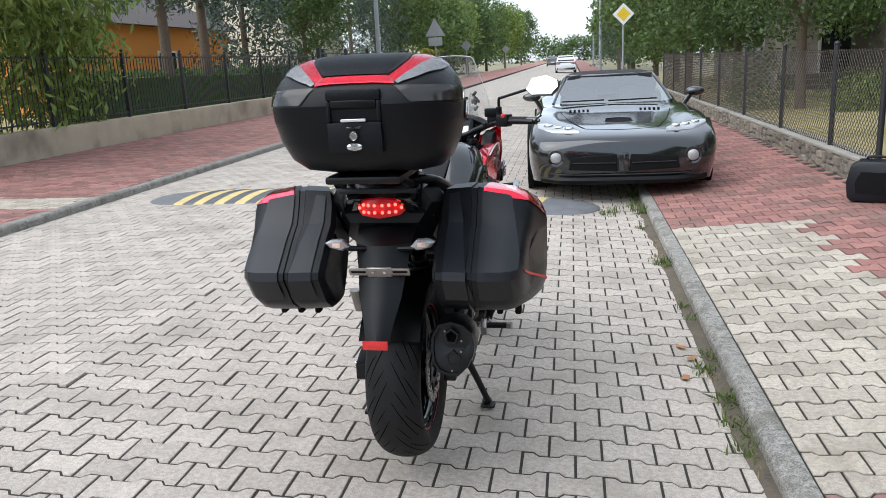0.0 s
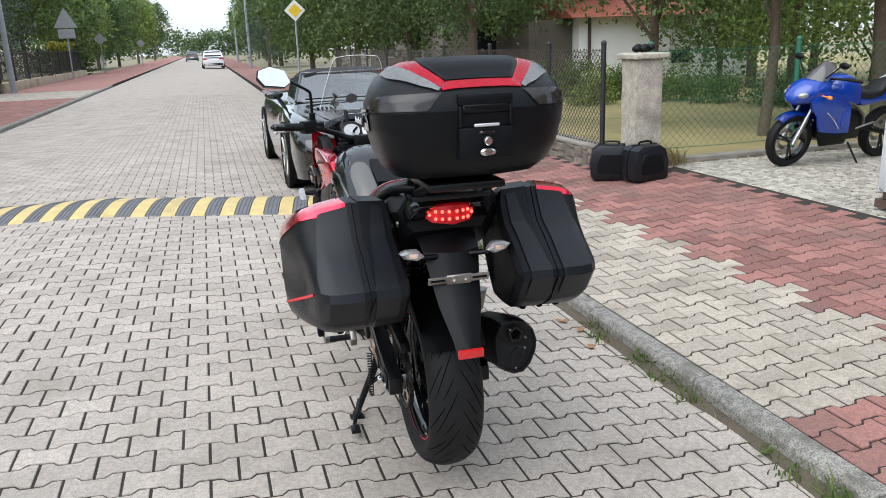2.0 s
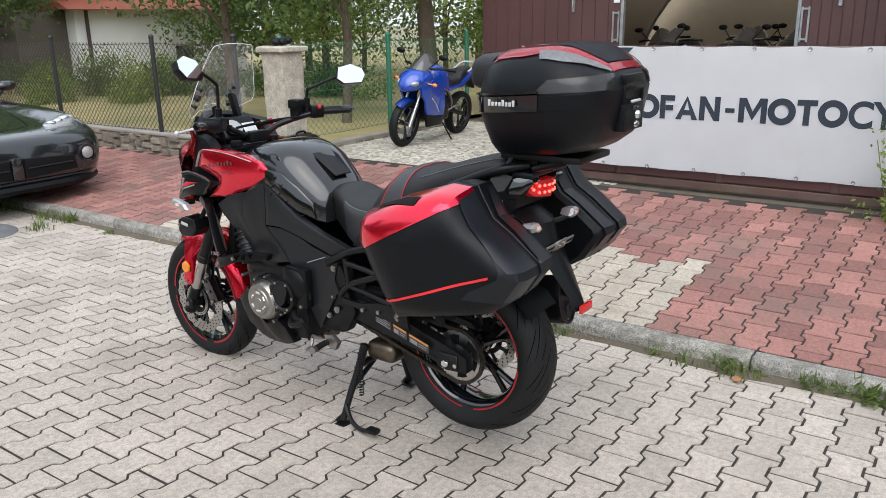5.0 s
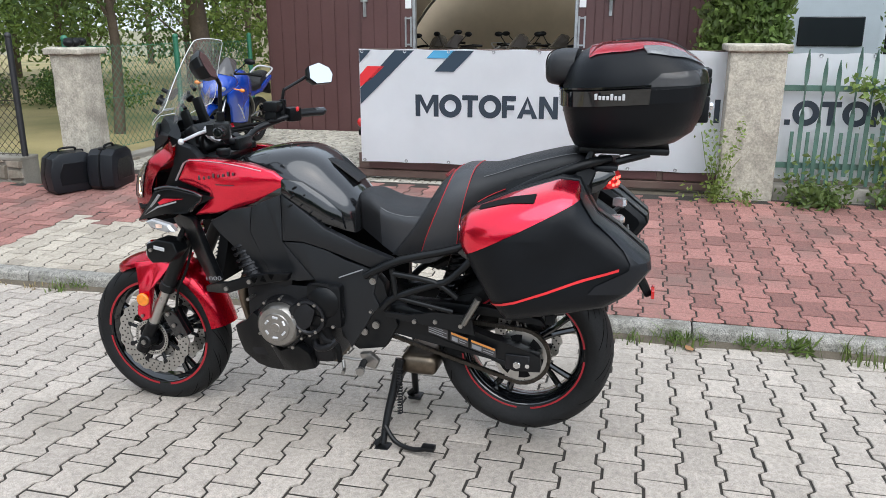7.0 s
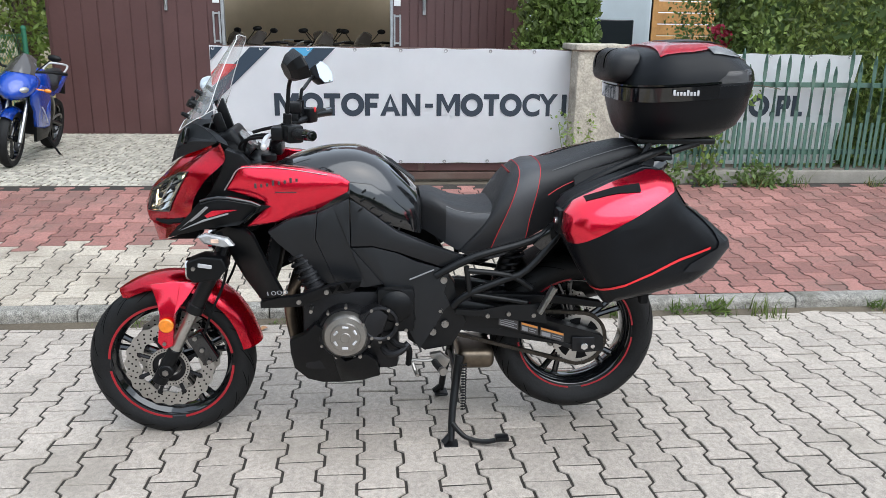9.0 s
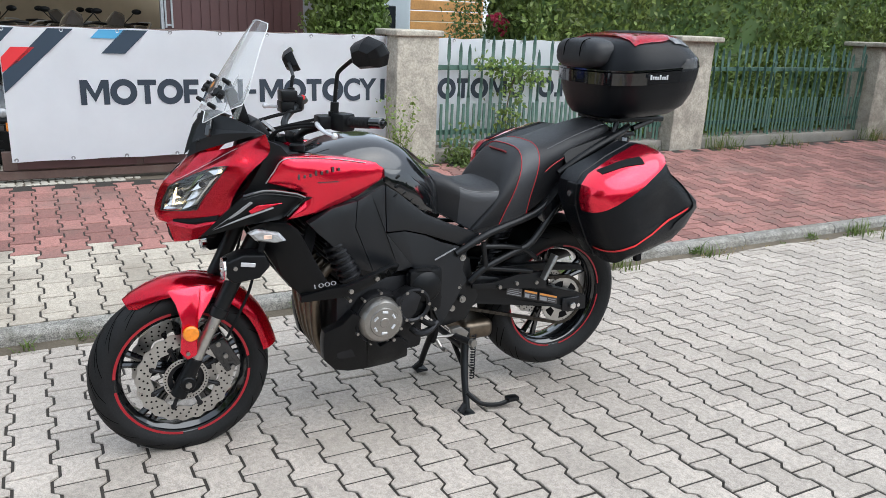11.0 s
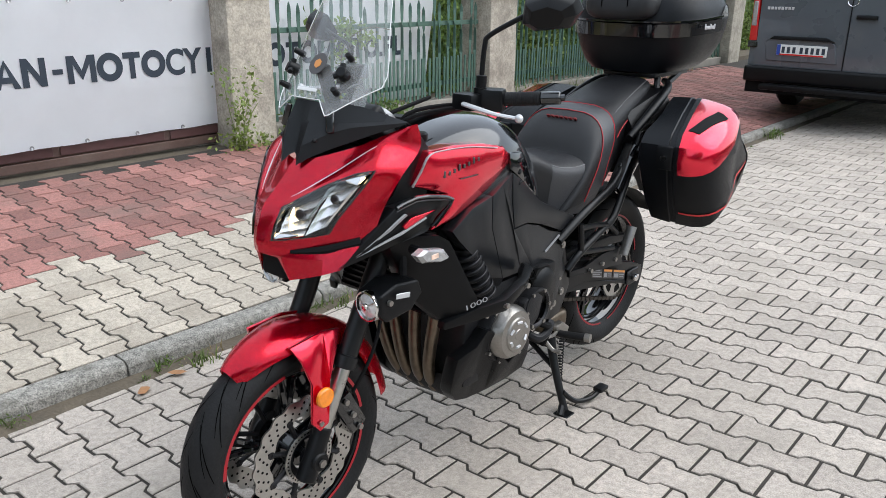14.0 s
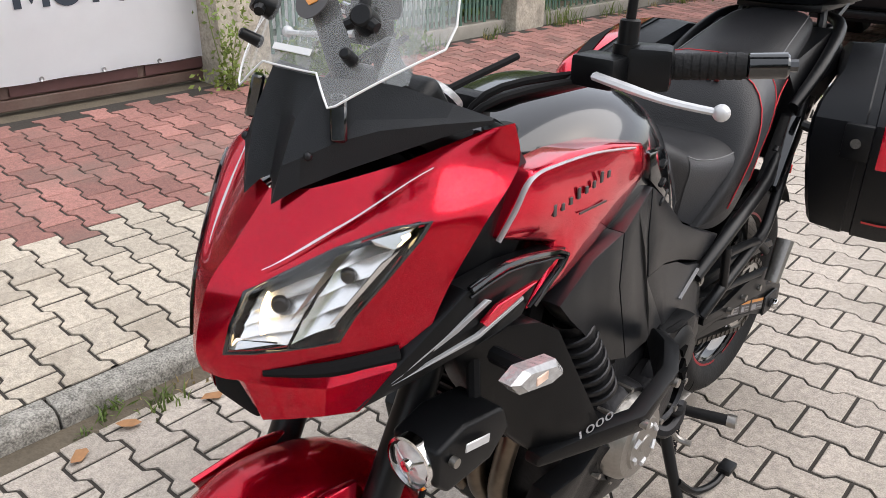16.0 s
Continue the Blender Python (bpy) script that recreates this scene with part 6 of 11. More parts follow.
# front fork
fork = part("front_fork", cyl(cyl(B(), FA + Vector((-0.135, 0, 0)), FA + Vector((0.135, 0, 0)), 0.010, n=12), FA + Vector((-.05, 0, 0)), FA + Vector((.05, 0, 0)), 0.014, n=12), M["gunmetal"], bike, "telescopic fork with silver lower tubes")
FD = Vector((0, -0.46, 0.888)).normalized()
for s in (-1, 1):
    o = Vector((s * 0.110, 0.012, -0.008)) + FA
    b = B()
    cyl(b, o - FD * 0.045, o + FD * 0.10, 0.027, 0.024, 16, bev=0.004)
    cyl(b, FA + Vector((s * 0.083, 0, 0)), FA + Vector((s * 0.138, 0, 0)), 0.030, 0.026, 18, bev=0.004)
    part("axle_clamp", b, M["black_matt"], fork)
    b = B()
    cyl(b, o + FD * 0.09, o + FD * 0.30, 0.0205, n=18)
    part("slider_tube", b, M["steel"], fork, "silver slider tube")
    b = B()
    cyl(b, o + FD * 0.255, o + FD * 0.29, 0.031, n=18, bev=0.003)
    cyl(b, o + FD * 0.285, o + FD * 0.78, 0.0265, n=18)
    part("outer_tube", b, M["frame_paint"], fork, "black outer fork tube")
    b = B()
    p = FA + Vector((s * 0.140, 0, 0))
    cyl(b, p, p + Vector((s * .006, 0, 0)), 0.011, n=6)
    part("axle_nut", b, M["alu"], fork)
    # caliper
    b = B()
    c0 = FA + Vector((s * 0.088, -0.128, 0.075))
    box(b, c0.x - .024, c0.x + .030, c0.y - .030, c0.y + .030, c0.z - .062, c0.z + .062, 0.010, 2, turn=(-28, 0, 0))
    cal = part("brake_caliper", b, M["black_gloss"], bike, "black brake caliper with bolts")
    b = B()
    for dz in (-.045, 0, .045):
        cyl(b, c0 + Vector((s * .028, dz * .5, dz)), c0 + Vector((s * .036, dz * .5, dz)), 0.008, n=10)
    pieces("caliper_bolt", b, M["alu"], cal)
    b = B()
    sweep(b, [c0 + Vector((s * .02, -.01, .06)), c0 + Vector((s * .05, -.05, .16)), (s * 0.13, 3.97, 0.62), (s * 0.10, 3.93, 0.80)], 0.005, 7, 6)
    part("brake_hose", b, M["black_dull"], bike)
b = B()
box(b, -0.14, 0.14, 3.875, 3.965, 0.80, 0.835, 0.012, 2)
box(b, -0.13, 0.13, 3.80, 3.88, 1.015, 1.045, 0.012, 2)
pieces("fork_yoke", b, M["frame_paint"], fork)

# front mudguard
b = B()
grid = []
for k in range(26):
    a = radians(58 + 110 * k / 25)
    f = k / 25
    w = 0.030 + 0.050 * min(1, f * 3.5) ** .6 - 0.016 * max(0, f - 0.6)
    R = 0.326 + 0.018 * math.sin(math.pi * min(1, f * 1.1)) + 0.010 * f
    grid.append([FA + Vector((w * math.sin(t) * 1.05, (R - (0.045 + .02 * f) * (1 - math.cos(t))) * math.cos(a), (R - (0.045 + .02 * f) * (1 - math.cos(t))) * math.sin(a))) for t in [radians(-88 + 176 * q / 10) for q in range(11)]])
loft(b, grid, False, False)
bmesh.ops.solidify(b, geom=b.faces, thickness=0.004)
mud = part("front_mudguard", b, M["red"], bike, "gloss red front mudguard")
for s in (-1, 1):
    b = B()
    panel(b, sd(s, [(0.090, 4.235, 0.600), (0.088, 4.130, 0.610), (0.088, 4.075, 0.600), (0.110, 4.108, 0.550), (0.134, 4.150, 0.500), (0.136, 4.160, 0.385), (0.136, 4.190, 0.372), (0.136, 4.212, 0.40), (0.128, 4.200, 0.500), (0.110, 4.215, 0.560)]), 0.012, 0.004, 2, 1)
    part("mudguard_stay", b, M["red"], mud)
    b = B()
    p = Vector((s * 0.137, 4.176, 0.465))
    cyl(b, p, p + Vector((s * .012, 0, 0)), 0.027, 0.025, 24, bev=0.003)
    part("side_reflector", b, M["amber"], bike, "round amber side reflector")
    b = B()
    cyl(b, (s * .137, 4.188, .395), (s * .142, 4.188, .395), 0.007, n=8)
    part("stay_bolt", b, M["alu"], mud)

# nose cowl
def cowl_rows(s):
    return [[Vector((s * x, y, z)) for x, y, z in row] for row in (
        [(0.0, 4.122, 1.030), (0.060, 4.102, 1.040), (0.120, 4.025, 1.064), (0.188, 3.955, 1.103), (0.226, 3.936, 1.118)],
        [(0.0, 4.180, 0.972), (0.050, 4.172, 0.962), (0.112, 4.092, 1.012), (0.172, 4.004, 1.066), (0.226, 3.925, 1.062)],
        [(0.0, 4.222, 0.930), (0.051, 4.203, 0.932), (0.120, 4.135, 0.975), (0.196, 4.052, 1.016), (0.224, 3.988, 1.000)],
        [(0.0, 4.245, 0.862), (0.032, 4.230, 0.856), (0.088, 4.180, 0.862), (0.150, 4.110, 0.900), (0.212, 4.032, 0.935)],
        [(0.0, 4.240, 0.825), (0.040, 4.224, 0.822), (0.100, 4.155, 0.828), (0.165, 4.090, 0.850), (0.197, 4.052, 0.872)],
    )]


for s in (-1, 1):
    b = B()
    rws = cowl_rows(s)
    fine = []
    for r in rws:
        soft = catmull(r, 10)
        fine.append([p.lerp(r[q // 10].lerp(r[min(q // 10 + 1, 4)], (q % 10) / 10), .28) for q, p in enumerate(soft)])
    cols = [catmull([fine[i][j] for i in range(len(fine))], 10) for j in range(len(fine[0]))]
    edge = [(.265, .735), (.25, .62), (.25, .48), (.30, .462), (.37, .457), (.505, .457), (.64, .468), (.75, .49), (.745, .54), (.73, .625), (.70, .71), (.665, .79), (.58, .76), (.49, .735), (.38, .735)]
    cu, cv = sum(e_[0] for e_ in edge) / len(edge), sum(e_[1] for e_ in edge) / len(edge)

    def inside(u, v):
        hit = False
        for (u0, v0), (u1, v1) in zip(edge, edge[1:] + edge[:1]):
            if (v0 > v) != (v1 > v) and u < (u1 - u0) * (v - v0) / (v1 - v0) + u0:
                hit = not hit
        return hit
    grid = [[b.verts.new(cols[j][i]) for j in range(len(cols))] for i in range(len(cols[0]))]
    for i in range(len(grid) - 1):
        for j in range(len(grid[0]) - 1):
            if not inside((j + .5) / (len(cols) - 1), (i + .5) / (len(grid) - 1)):
                b.faces.new((grid[i][j], grid[i][j + 1], grid[i + 1][j + 1], grid[i + 1][j]))
    bmesh.ops.solidify(b, geom=b.faces, thickness=0.004 * s)
    cowl = part("nose_cowl", b, M["red"], bike, "gloss candy red front cowl", sharp=28)

    def on(u, v, lift):
        """A place on the cowl, u across from the middle, v down from the top."""
        j = min(int(u * (len(cols) - 1)), len(cols) - 2)
        i = min(int(v * (len(cols[0]) - 1)), len(cols[0]) - 2)
        fu, fv = u * (len(cols) - 1) - j, v * (len(cols[0]) - 1) - i
        p = cols[j][i].lerp(cols[j + 1][i], fu).lerp(cols[j][i + 1].lerp(cols[j + 1][i + 1], fu), fv)
        n = (cols[j + 1][i] - cols[j][i]).cross(cols[j][i + 1] - cols[j][i]).normalized()
        if n.y < 0:
            n = -n
        return p + n * lift

    # headlamp: deep dark housing, two chromed bowls, clear lens
    def ring(sc, lift):
        return [on(cu + (u - cu) * sc, cv + (v - cv) * sc, lift) for u, v in edge]
    b = B()
    loft(b, [ring(1.06, 0.0005), ring(1.055, 0.004), ring(1.0, 0.0045), ring(0.97, 0.002), ring(0.93, -0.030), ring(0.80, -0.046)], True, False)
    loft(b, [ring(0.80, -0.046), ring(0.2, -0.048)], True, False)
    b.faces.new([b.verts.new(p) for p in ring(0.2, -0.048)])
    hl = part("headlamp", b, M["black_gloss"], bike, "clear headlamp with chromed reflector bowls")

    def span(v):
        us = sorted(u0 + (u1 - u0) * (v - v0) / (v1 - v0) for (u0, v0), (u1, v1) in zip(edge, edge[1:] + edge[:1]) if (v0 > v) != (v1 > v))
        return us[0] + .03, us[-1] - .03
    for name_, f0, f1, bands, lab in (("reflector", .04, .56, 5, "stepped chrome main beam reflector"), ("reflector", .60, .98, 4, "stepped chrome dipped beam reflector")):
        b = B()
        for k in range(bands):
            va, vb = .490 + .245 * k / bands, .490 + .245 * (k + .97) / bands
            top_, low_ = [], []
            for q in range(13):
                f = f0 + (f1 - f0) * q / 12
                swell = .006 * math.sin(math.pi * q / 12)
                top_.append(on(span(va)[0] + (span(va)[1] - span(va)[0]) * f, va, -.015 - swell))
                low_.append(on(span(vb)[0] + (span(vb)[1] - span(vb)[0]) * f, vb, -.003 - swell))
            mid_ = [p.lerp(q_, .5) - Vector((0, .0018, 0)) for p, q_ in zip(top_, low_)]
            loft(b, [top_, mid_, low_], False, False)
        part(name_, b, M["reflector"], hl, lab, sharp=30)
    # bright steps between and beyond the bowls
    for pts, lab in (([(.52, .49), (.56, .485), (.50, .62), (.47, .66)], ""), ([(.60, .48), (.71, .50), (.69, .55), (.62, .51)], ""), ([(.68, .58), (.715, .56), (.66, .70), (.63, .72)], ""), ([(.275, .72), (.30, .69), (.46, .715), (.46, .725), (.30, .725)], "bright lower trim")):
        b = B()
        loft(b, [[on(u, v, -.006) for u, v in pts], [on(u, v, -.001 - .004 * (k_ % 2)) for k_, (u, v) in enumerate(pts)]], True, True)
        part("bright_step", b, M["chrome"], hl, lab, sharp=10)
    for c0, c1, r_ in ((.405, .60, .012), (.595, .585, .010)):
        b = B()
        cyl(b, on(c0, c1, -.014), on(c0, c1, -.004), r_, r_ * .8, 14, bev=.002)
        part("bulb_shield", b, M["gunmetal"], hl)
    # Amber reflections of the position bulbs, drawn as thin glowing strips.
    for (u0, v0), (u1, v1), (u2, v2), r_ in (((.335, .53), (.350, .60), (.385, .68), .0035), ((.285, .715), (.30, .70), (.315, .705), .0045), ((.675, .525), (.695, .52), (.71, .515), .005)):
        b = B()
        sweep(b, [on(u0, v0, -.006), on(u1, v1, -.008), on(u2, v2, -.006)], [r_ * .5, r_, r_ * .5], 7, 4)
        part("bulb", b, M["reflection_glow"], hl, "glowing strip drawn as a bulb's amber reflection")
    b = B()
    nj, ni = len(cols) - 1, len(cols[0]) - 1
    skin_ = {}
    for i in range(ni):
        for j in range(nj):
            if inside((j + .5) / nj, (i + .5) / ni):
                quad = ((j, i), (j + 1, i), (j + 1, i + 1), (j, i + 1))
                for q in quad:
                    if q not in skin_:
                        skin_[q] = b.verts.new(on(q[0] / nj, q[1] / ni, .0035))
                b.faces.new([skin_[q] for q in quad])
    lens = part("lens", b, M["clear"], hl, "clear lens")
    lens.visible_shadow = False
    # white brow line above the headlamp
    b = B()
    ln, lo = [], []
    for q in range(17):
        f = q / 16
        u, v = 0.265 + 0.46 * f, 0.305 - 0.075 * f + 0.02 * math.sin(math.pi * f)
        w = 0.016 * (0.25 + min(1, 3 * f) * (1 - f) * 1.4)
        ln.append(on(u, v - w, 0.0035))
        lo.append(on(u, v + w, 0.0035))
    loft(b, [ln, lo], False, False)
    part("brow_decal", b, M["silver_line"], cowl, "silver brow line", sharp=None)
    # chin: two fangs beside a dark intake
    b = B()
    rows_ = [[(0.0, 4.236, 0.842), (0.028, 4.227, 0.840), (0.048, 4.211, 0.838), (0.085, 4.172, 0.834), (0.125, 4.140, 0.834), (0.185, 4.078, 0.850)],
             [(0.0, 4.240, 0.830), (0.030, 4.228, 0.826), (0.048, 4.215, 0.818), (0.085, 4.184, 0.812), (0.125, 4.152, 0.812), (0.185, 4.095, 0.840)],
             [(0.0, 4.228, 0.818), (0.034, 4.213, 0.812), (0.053, 4.197, 0.755), (0.085, 4.180, 0.763), (0.125, 4.157, 0.775), (0.166, 4.137, 0.792)],
             [(0.0, 4.205, 0.822), (0.036, 4.192, 0.816), (0.058, 4.176, 0.764), (0.088, 4.158, 0.770), (0.122, 4.130, 0.782), (0.160, 4.105, 0.797)]]
    loft(b, [[Vector((s * x, y, z)) for x, y, z in r] for r in rows_], False, False)
    bmesh.ops.solidify(b, geom=b.faces, thickness=0.003 * s)
    part("chin_cowl", b, M["red"], bike, "gloss red chin below the headlamps", sharp=14)
    b = B()
    sweep(b, sd(s, [(.062, 4.196, .830), (.12, 4.142, .834), (.178, 4.078, .852)]), [.006, .010, .012], 8, 4)
    part("chin_gap", b, M["black_dull"], bike)
    # inner black of the nose
    b = B()
    panel(b, sd(s, [(0.205, 3.925, 1.095), (0.200, 3.945, 1.02), (0.193, 3.985, 0.95), (0.165, 4.050, 0.875), (0.165, 4.00, 0.825), (0.185, 3.93, 0.84), (0.188, 3.86, 0.93), (0.185, 3.84, 1.03), (0.190, 3.88, 1.075)]), 0.05, 0.004)
    part("inner_fairing", b, M["black_matt"], bike)
b = B()
box(b, -0.085, 0.085, 3.95, 4.11, 0.790, 0.97, 0.03, 2)
box(b, -0.15, 0.15, 3.84, 3.99, 0.80, 1.02, 0.03, 2)
part("nose_frame", b, M["black_dull"], bike)
b = B()
box(b, -.048, .048, 4.06, 4.203, .752, .814, .014, 3)
box(b, -.105, .105, 4.06, 4.165, .795, .855, .02, 2)
part("lamp_backing", b, M["black_dull"], bike)

# screen base and cockpit
b = B()
half = (
    [(0, 4.120, 1.046), (.012, 4.126, 1.040), (.027, 4.141, 1.021), (.050, 4.116, 1.040), (.080, 4.078, 1.058), (.112, 4.040, 1.074), (.160, 3.986, 1.098), (.208, 3.950, 1.117)],
    [(0, 4.106, 1.088), (.014, 4.110, 1.084), (.032, 4.126, 1.066), (.054, 4.114, 1.078), (.082, 4.078, 1.096), (.114, 4.044, 1.108), (.160, 3.990, 1.114), (.206, 3.951, 1.120)],
    [(0, 4.092, 1.128), (.018, 4.096, 1.126), (.038, 4.106, 1.118), (.060, 4.088, 1.116), (.086, 4.056, 1.118), (.116, 4.024, 1.118), (.160, 3.980, 1.120), (.204, 3.950, 1.122)],
    [(0, 4.080, 1.166), (.024, 4.078, 1.165), (.046, 4.070, 1.163), (.068, 4.048, 1.161), (.092, 4.026, 1.158), (.116, 4.004, 1.152), (.160, 3.968, 1.134), (.204, 3.946, 1.121)],
    [(0, 4.030, 1.150), (.024, 4.030, 1.150), (.046, 4.020, 1.148), (.068, 4.000, 1.146), (.092, 3.980, 1.140), (.116, 3.960, 1.132), (.156, 3.930, 1.116), (.196, 3.915, 1.105)])
loft(b, [[Vector((-x, y, z)) for x, y, z in reversed(r[1:])] + [Vector(p) for p in r] for r in half], False, False)
bmesh.ops.solidify(b, geom=b.faces, thickness=0.006)
sbase = part("screen_base", b, M["base_grey"], bike, "matt black V-shaped screen base", sharp=14)
for s in (-1, 1):
    b = B()
    box(b, s * .080 - .010, s * .080 + .010, 4.068, 4.084, 1.095, 1.150, .003, 1, turn=(16, 0, -s * 42))
    part("base_slot", b, M["black_gloss"], sbase)
    b = B()
    ball(b, (s * .060, 4.108, 1.080), .006, 10, 6)
    part("base_bolt", b, M["gunmetal"], sbase)
# windscreen
SC = ((1.10, 4.130), (1.172, 4.082), (1.232, 4.042), (1.28, 4.012), (1.34, 3.972), (1.40, 3.932), (1.45, 3.894))


def screen_y(x, z):
    for (z0, y0), (z1, y1) in zip(SC, SC[1:]):
        if z <= z1 or z1 == 1.45:
            return y0 + (y1 - y0) * (z - z0) / (z1 - z0) - 0.059 * (abs(x) / 0.155) ** 2.9


b = B()
rows_ = []
us = [-1 + q / 20 for q in range(41)]
for v, hw in ((0, .166), (.10, .167), (.22, .161), (.36, .152), (.50, .142), (.64, .132), (.78, .122), (.88, .114), (.95, .107), (1.0, .096)):
    row = []
    for u in us:
        x0 = abs(u) * .152
        z0 = 1.170 if x0 < .046 else (1.170 - (x0 - .046) / .032 * .034 if x0 < .078 else 1.136 + (x0 - .078) / .074 * .064)
        z = z0 + (1.450 - .008 * u * u - z0) * v
        row.append(Vector((u * hw, screen_y(u * hw, z), z)))
    rows_.append(row)
loft(b, rows_, False, False)
scr = part("windscreen", b, M["screen"], bike, "tall clear windscreen", sharp=60)
scr.visible_shadow = False
b = B()
rim = [r[0] for r in rows_] + rows_[-1][1:-1] + [r[-1] for r in reversed(rows_)] + list(reversed(rows_[0]))[1:-1]
sweep(b, rim + [rim[0]], 0.0014, 6, 1)
part("screen_edge", b, M["white_print"], scr, "pale polished screen edge")
for s in (-1, 1):
    for z, y, r in ((1.226, 4.040, 0.0165), (1.262, 4.018, 0.0085), (1.188, 4.050, 0.0085)):
        b = B()
        p = Vector((s * 0.088, screen_y(.088, z) + .002, z))
        nrm = Vector((s * .35, .70, .45)).normalized()
        cyl(b, p - nrm * .008, p + nrm * .022, r, r * .8, 12, bev=0.002)
        if r > .012:
            for q in range(3):
                a = q * 2.094 + .5
                side = nrm.cross(Vector((0, 0, 1))).normalized()
                up = nrm.cross(side)
                cyl(b, p + nrm * .012, p + nrm * .014 + (side * math.cos(a) + up * math.sin(a)) * .022, .0085, .0065, 8)
        part("screen_knob", b, M["black_matt"], bike, "black screen adjuster knob")
    b = B()
    panel(b, sd(s, [(0.064, 4.005, 1.14), (0.108, 3.990, 1.15), (0.112, 3.972, 1.20), (0.100, 3.950, 1.255), (0.084, 3.940, 1.275), (0.072, 3.950, 1.25)]), 0.003, 0.001)
    dp = part("deflector_plate", b, M["screen"], bike, "clear plate behind the screen")
    dp.visible_shadow = False
b = B()
p = Vector((-0.008, 4.034, 1.240))
nrm = Vector((0, .83, .555))
cyl(b, p + nrm * .012, p + nrm * .0135, 0.028, n=28)
st = part("screen_sticker", b, M["grey_print"], bike, "round dark sticker with an orange crest")
b = B()
cyl(b, p + nrm * .0137, p + nrm * .0148, 0.012, n=6)
part("crest", b, M["orange_print"], st)
b = B()
q_ = Vector((0.006, 4.062, 1.190))
box(b, -0.034, 0.034, q_.y + .012, q_.y + .014, q_.z - .004, q_.z + .004, turn=(34, 0, 0))
part("screen_print", b, M["white_print"], bike, "small white maker's mark as a bar")
b = B()
box(b, -0.095, 0.095, 3.885, 3.945, 1.035, 1.145, 0.018, 3, turn=(-35, 0, 0))
dash = part("instrument_panel", b, M["black_matt"], bike, "instrument panel with a round dial and a display")
b = B()
cyl(b, (-0.045, 3.875, 1.105), (-0.045, 3.868, 1.112), 0.038, n=24)
part("dial", b, M["clearlens_grey"], dash)
b = B()
box(b, 0.005, 0.075, 3.868, 3.874, 1.075, 1.125, 0.003, turn=(-35, 0, 0))
part("display", b, M["silver_line"], dash, "pale grey display")
for x0, x1, z1 in ((0.038, 0.060, 1.235), (-0.060, -0.042, 1.195)):
    b = B()
    box(b, x0, x1, 3.950, 3.985, 1.13, z1, 0.006, 2, turn=(-18, 0, 0))
    part("screen_bracket", b, M["black_matt"], bike)
b = B()
loft(b, [[Vector((k * x, y0 + dy, 1.045 + (z - 1.045) * k * .62)) for x, z in [(-.118, 1.045), (-.124, 1.09), (-.108, 1.130), (-.070, 1.158), (0, 1.168), (.070, 1.158), (.108, 1.130), (.124, 1.09), (.118, 1.045)] for dy in ((z - 1.045) * .72,)] for k, y0 in ((.92, 3.862), (1.0, 3.845), (1.03, 3.865), (1.0, 3.90), (.85, 3.93))], False, False)
bmesh.ops.solidify(b, geom=b.faces, thickness=.005)
part("instrument_hood", b, M["black_matt"], bike, "arched black instrument hood")

# handlebar, controls, mirrors
b = B()
sweep(b, [(-0.40, 3.632, 1.164), (-0.26, 3.698, 1.154), (-0.13, 3.775, 1.112), (-0.06, 3.785, 1.085), (0.06, 3.785, 1.085), (0.13, 3.775, 1.112), (0.26, 3.688, 1.150), (0.40, 3.618, 1.150)], 0.0125, 10, 5)
hb = part("handlebar", b, M["frame_paint"], bike, "black tubular handlebar")
b = B()
box(b, -0.055, 0.055, 3.760, 3.80, 1.050, 1.098, 0.012, 2)
for s in (-1, 1):
    cyl(b, (s * .10, 3.80, 1.04), (s * .10, 3.80, 1.065), 0.026, n=16, bev=.004)
part("bar_clamp", b, M["black_matt"], hb)
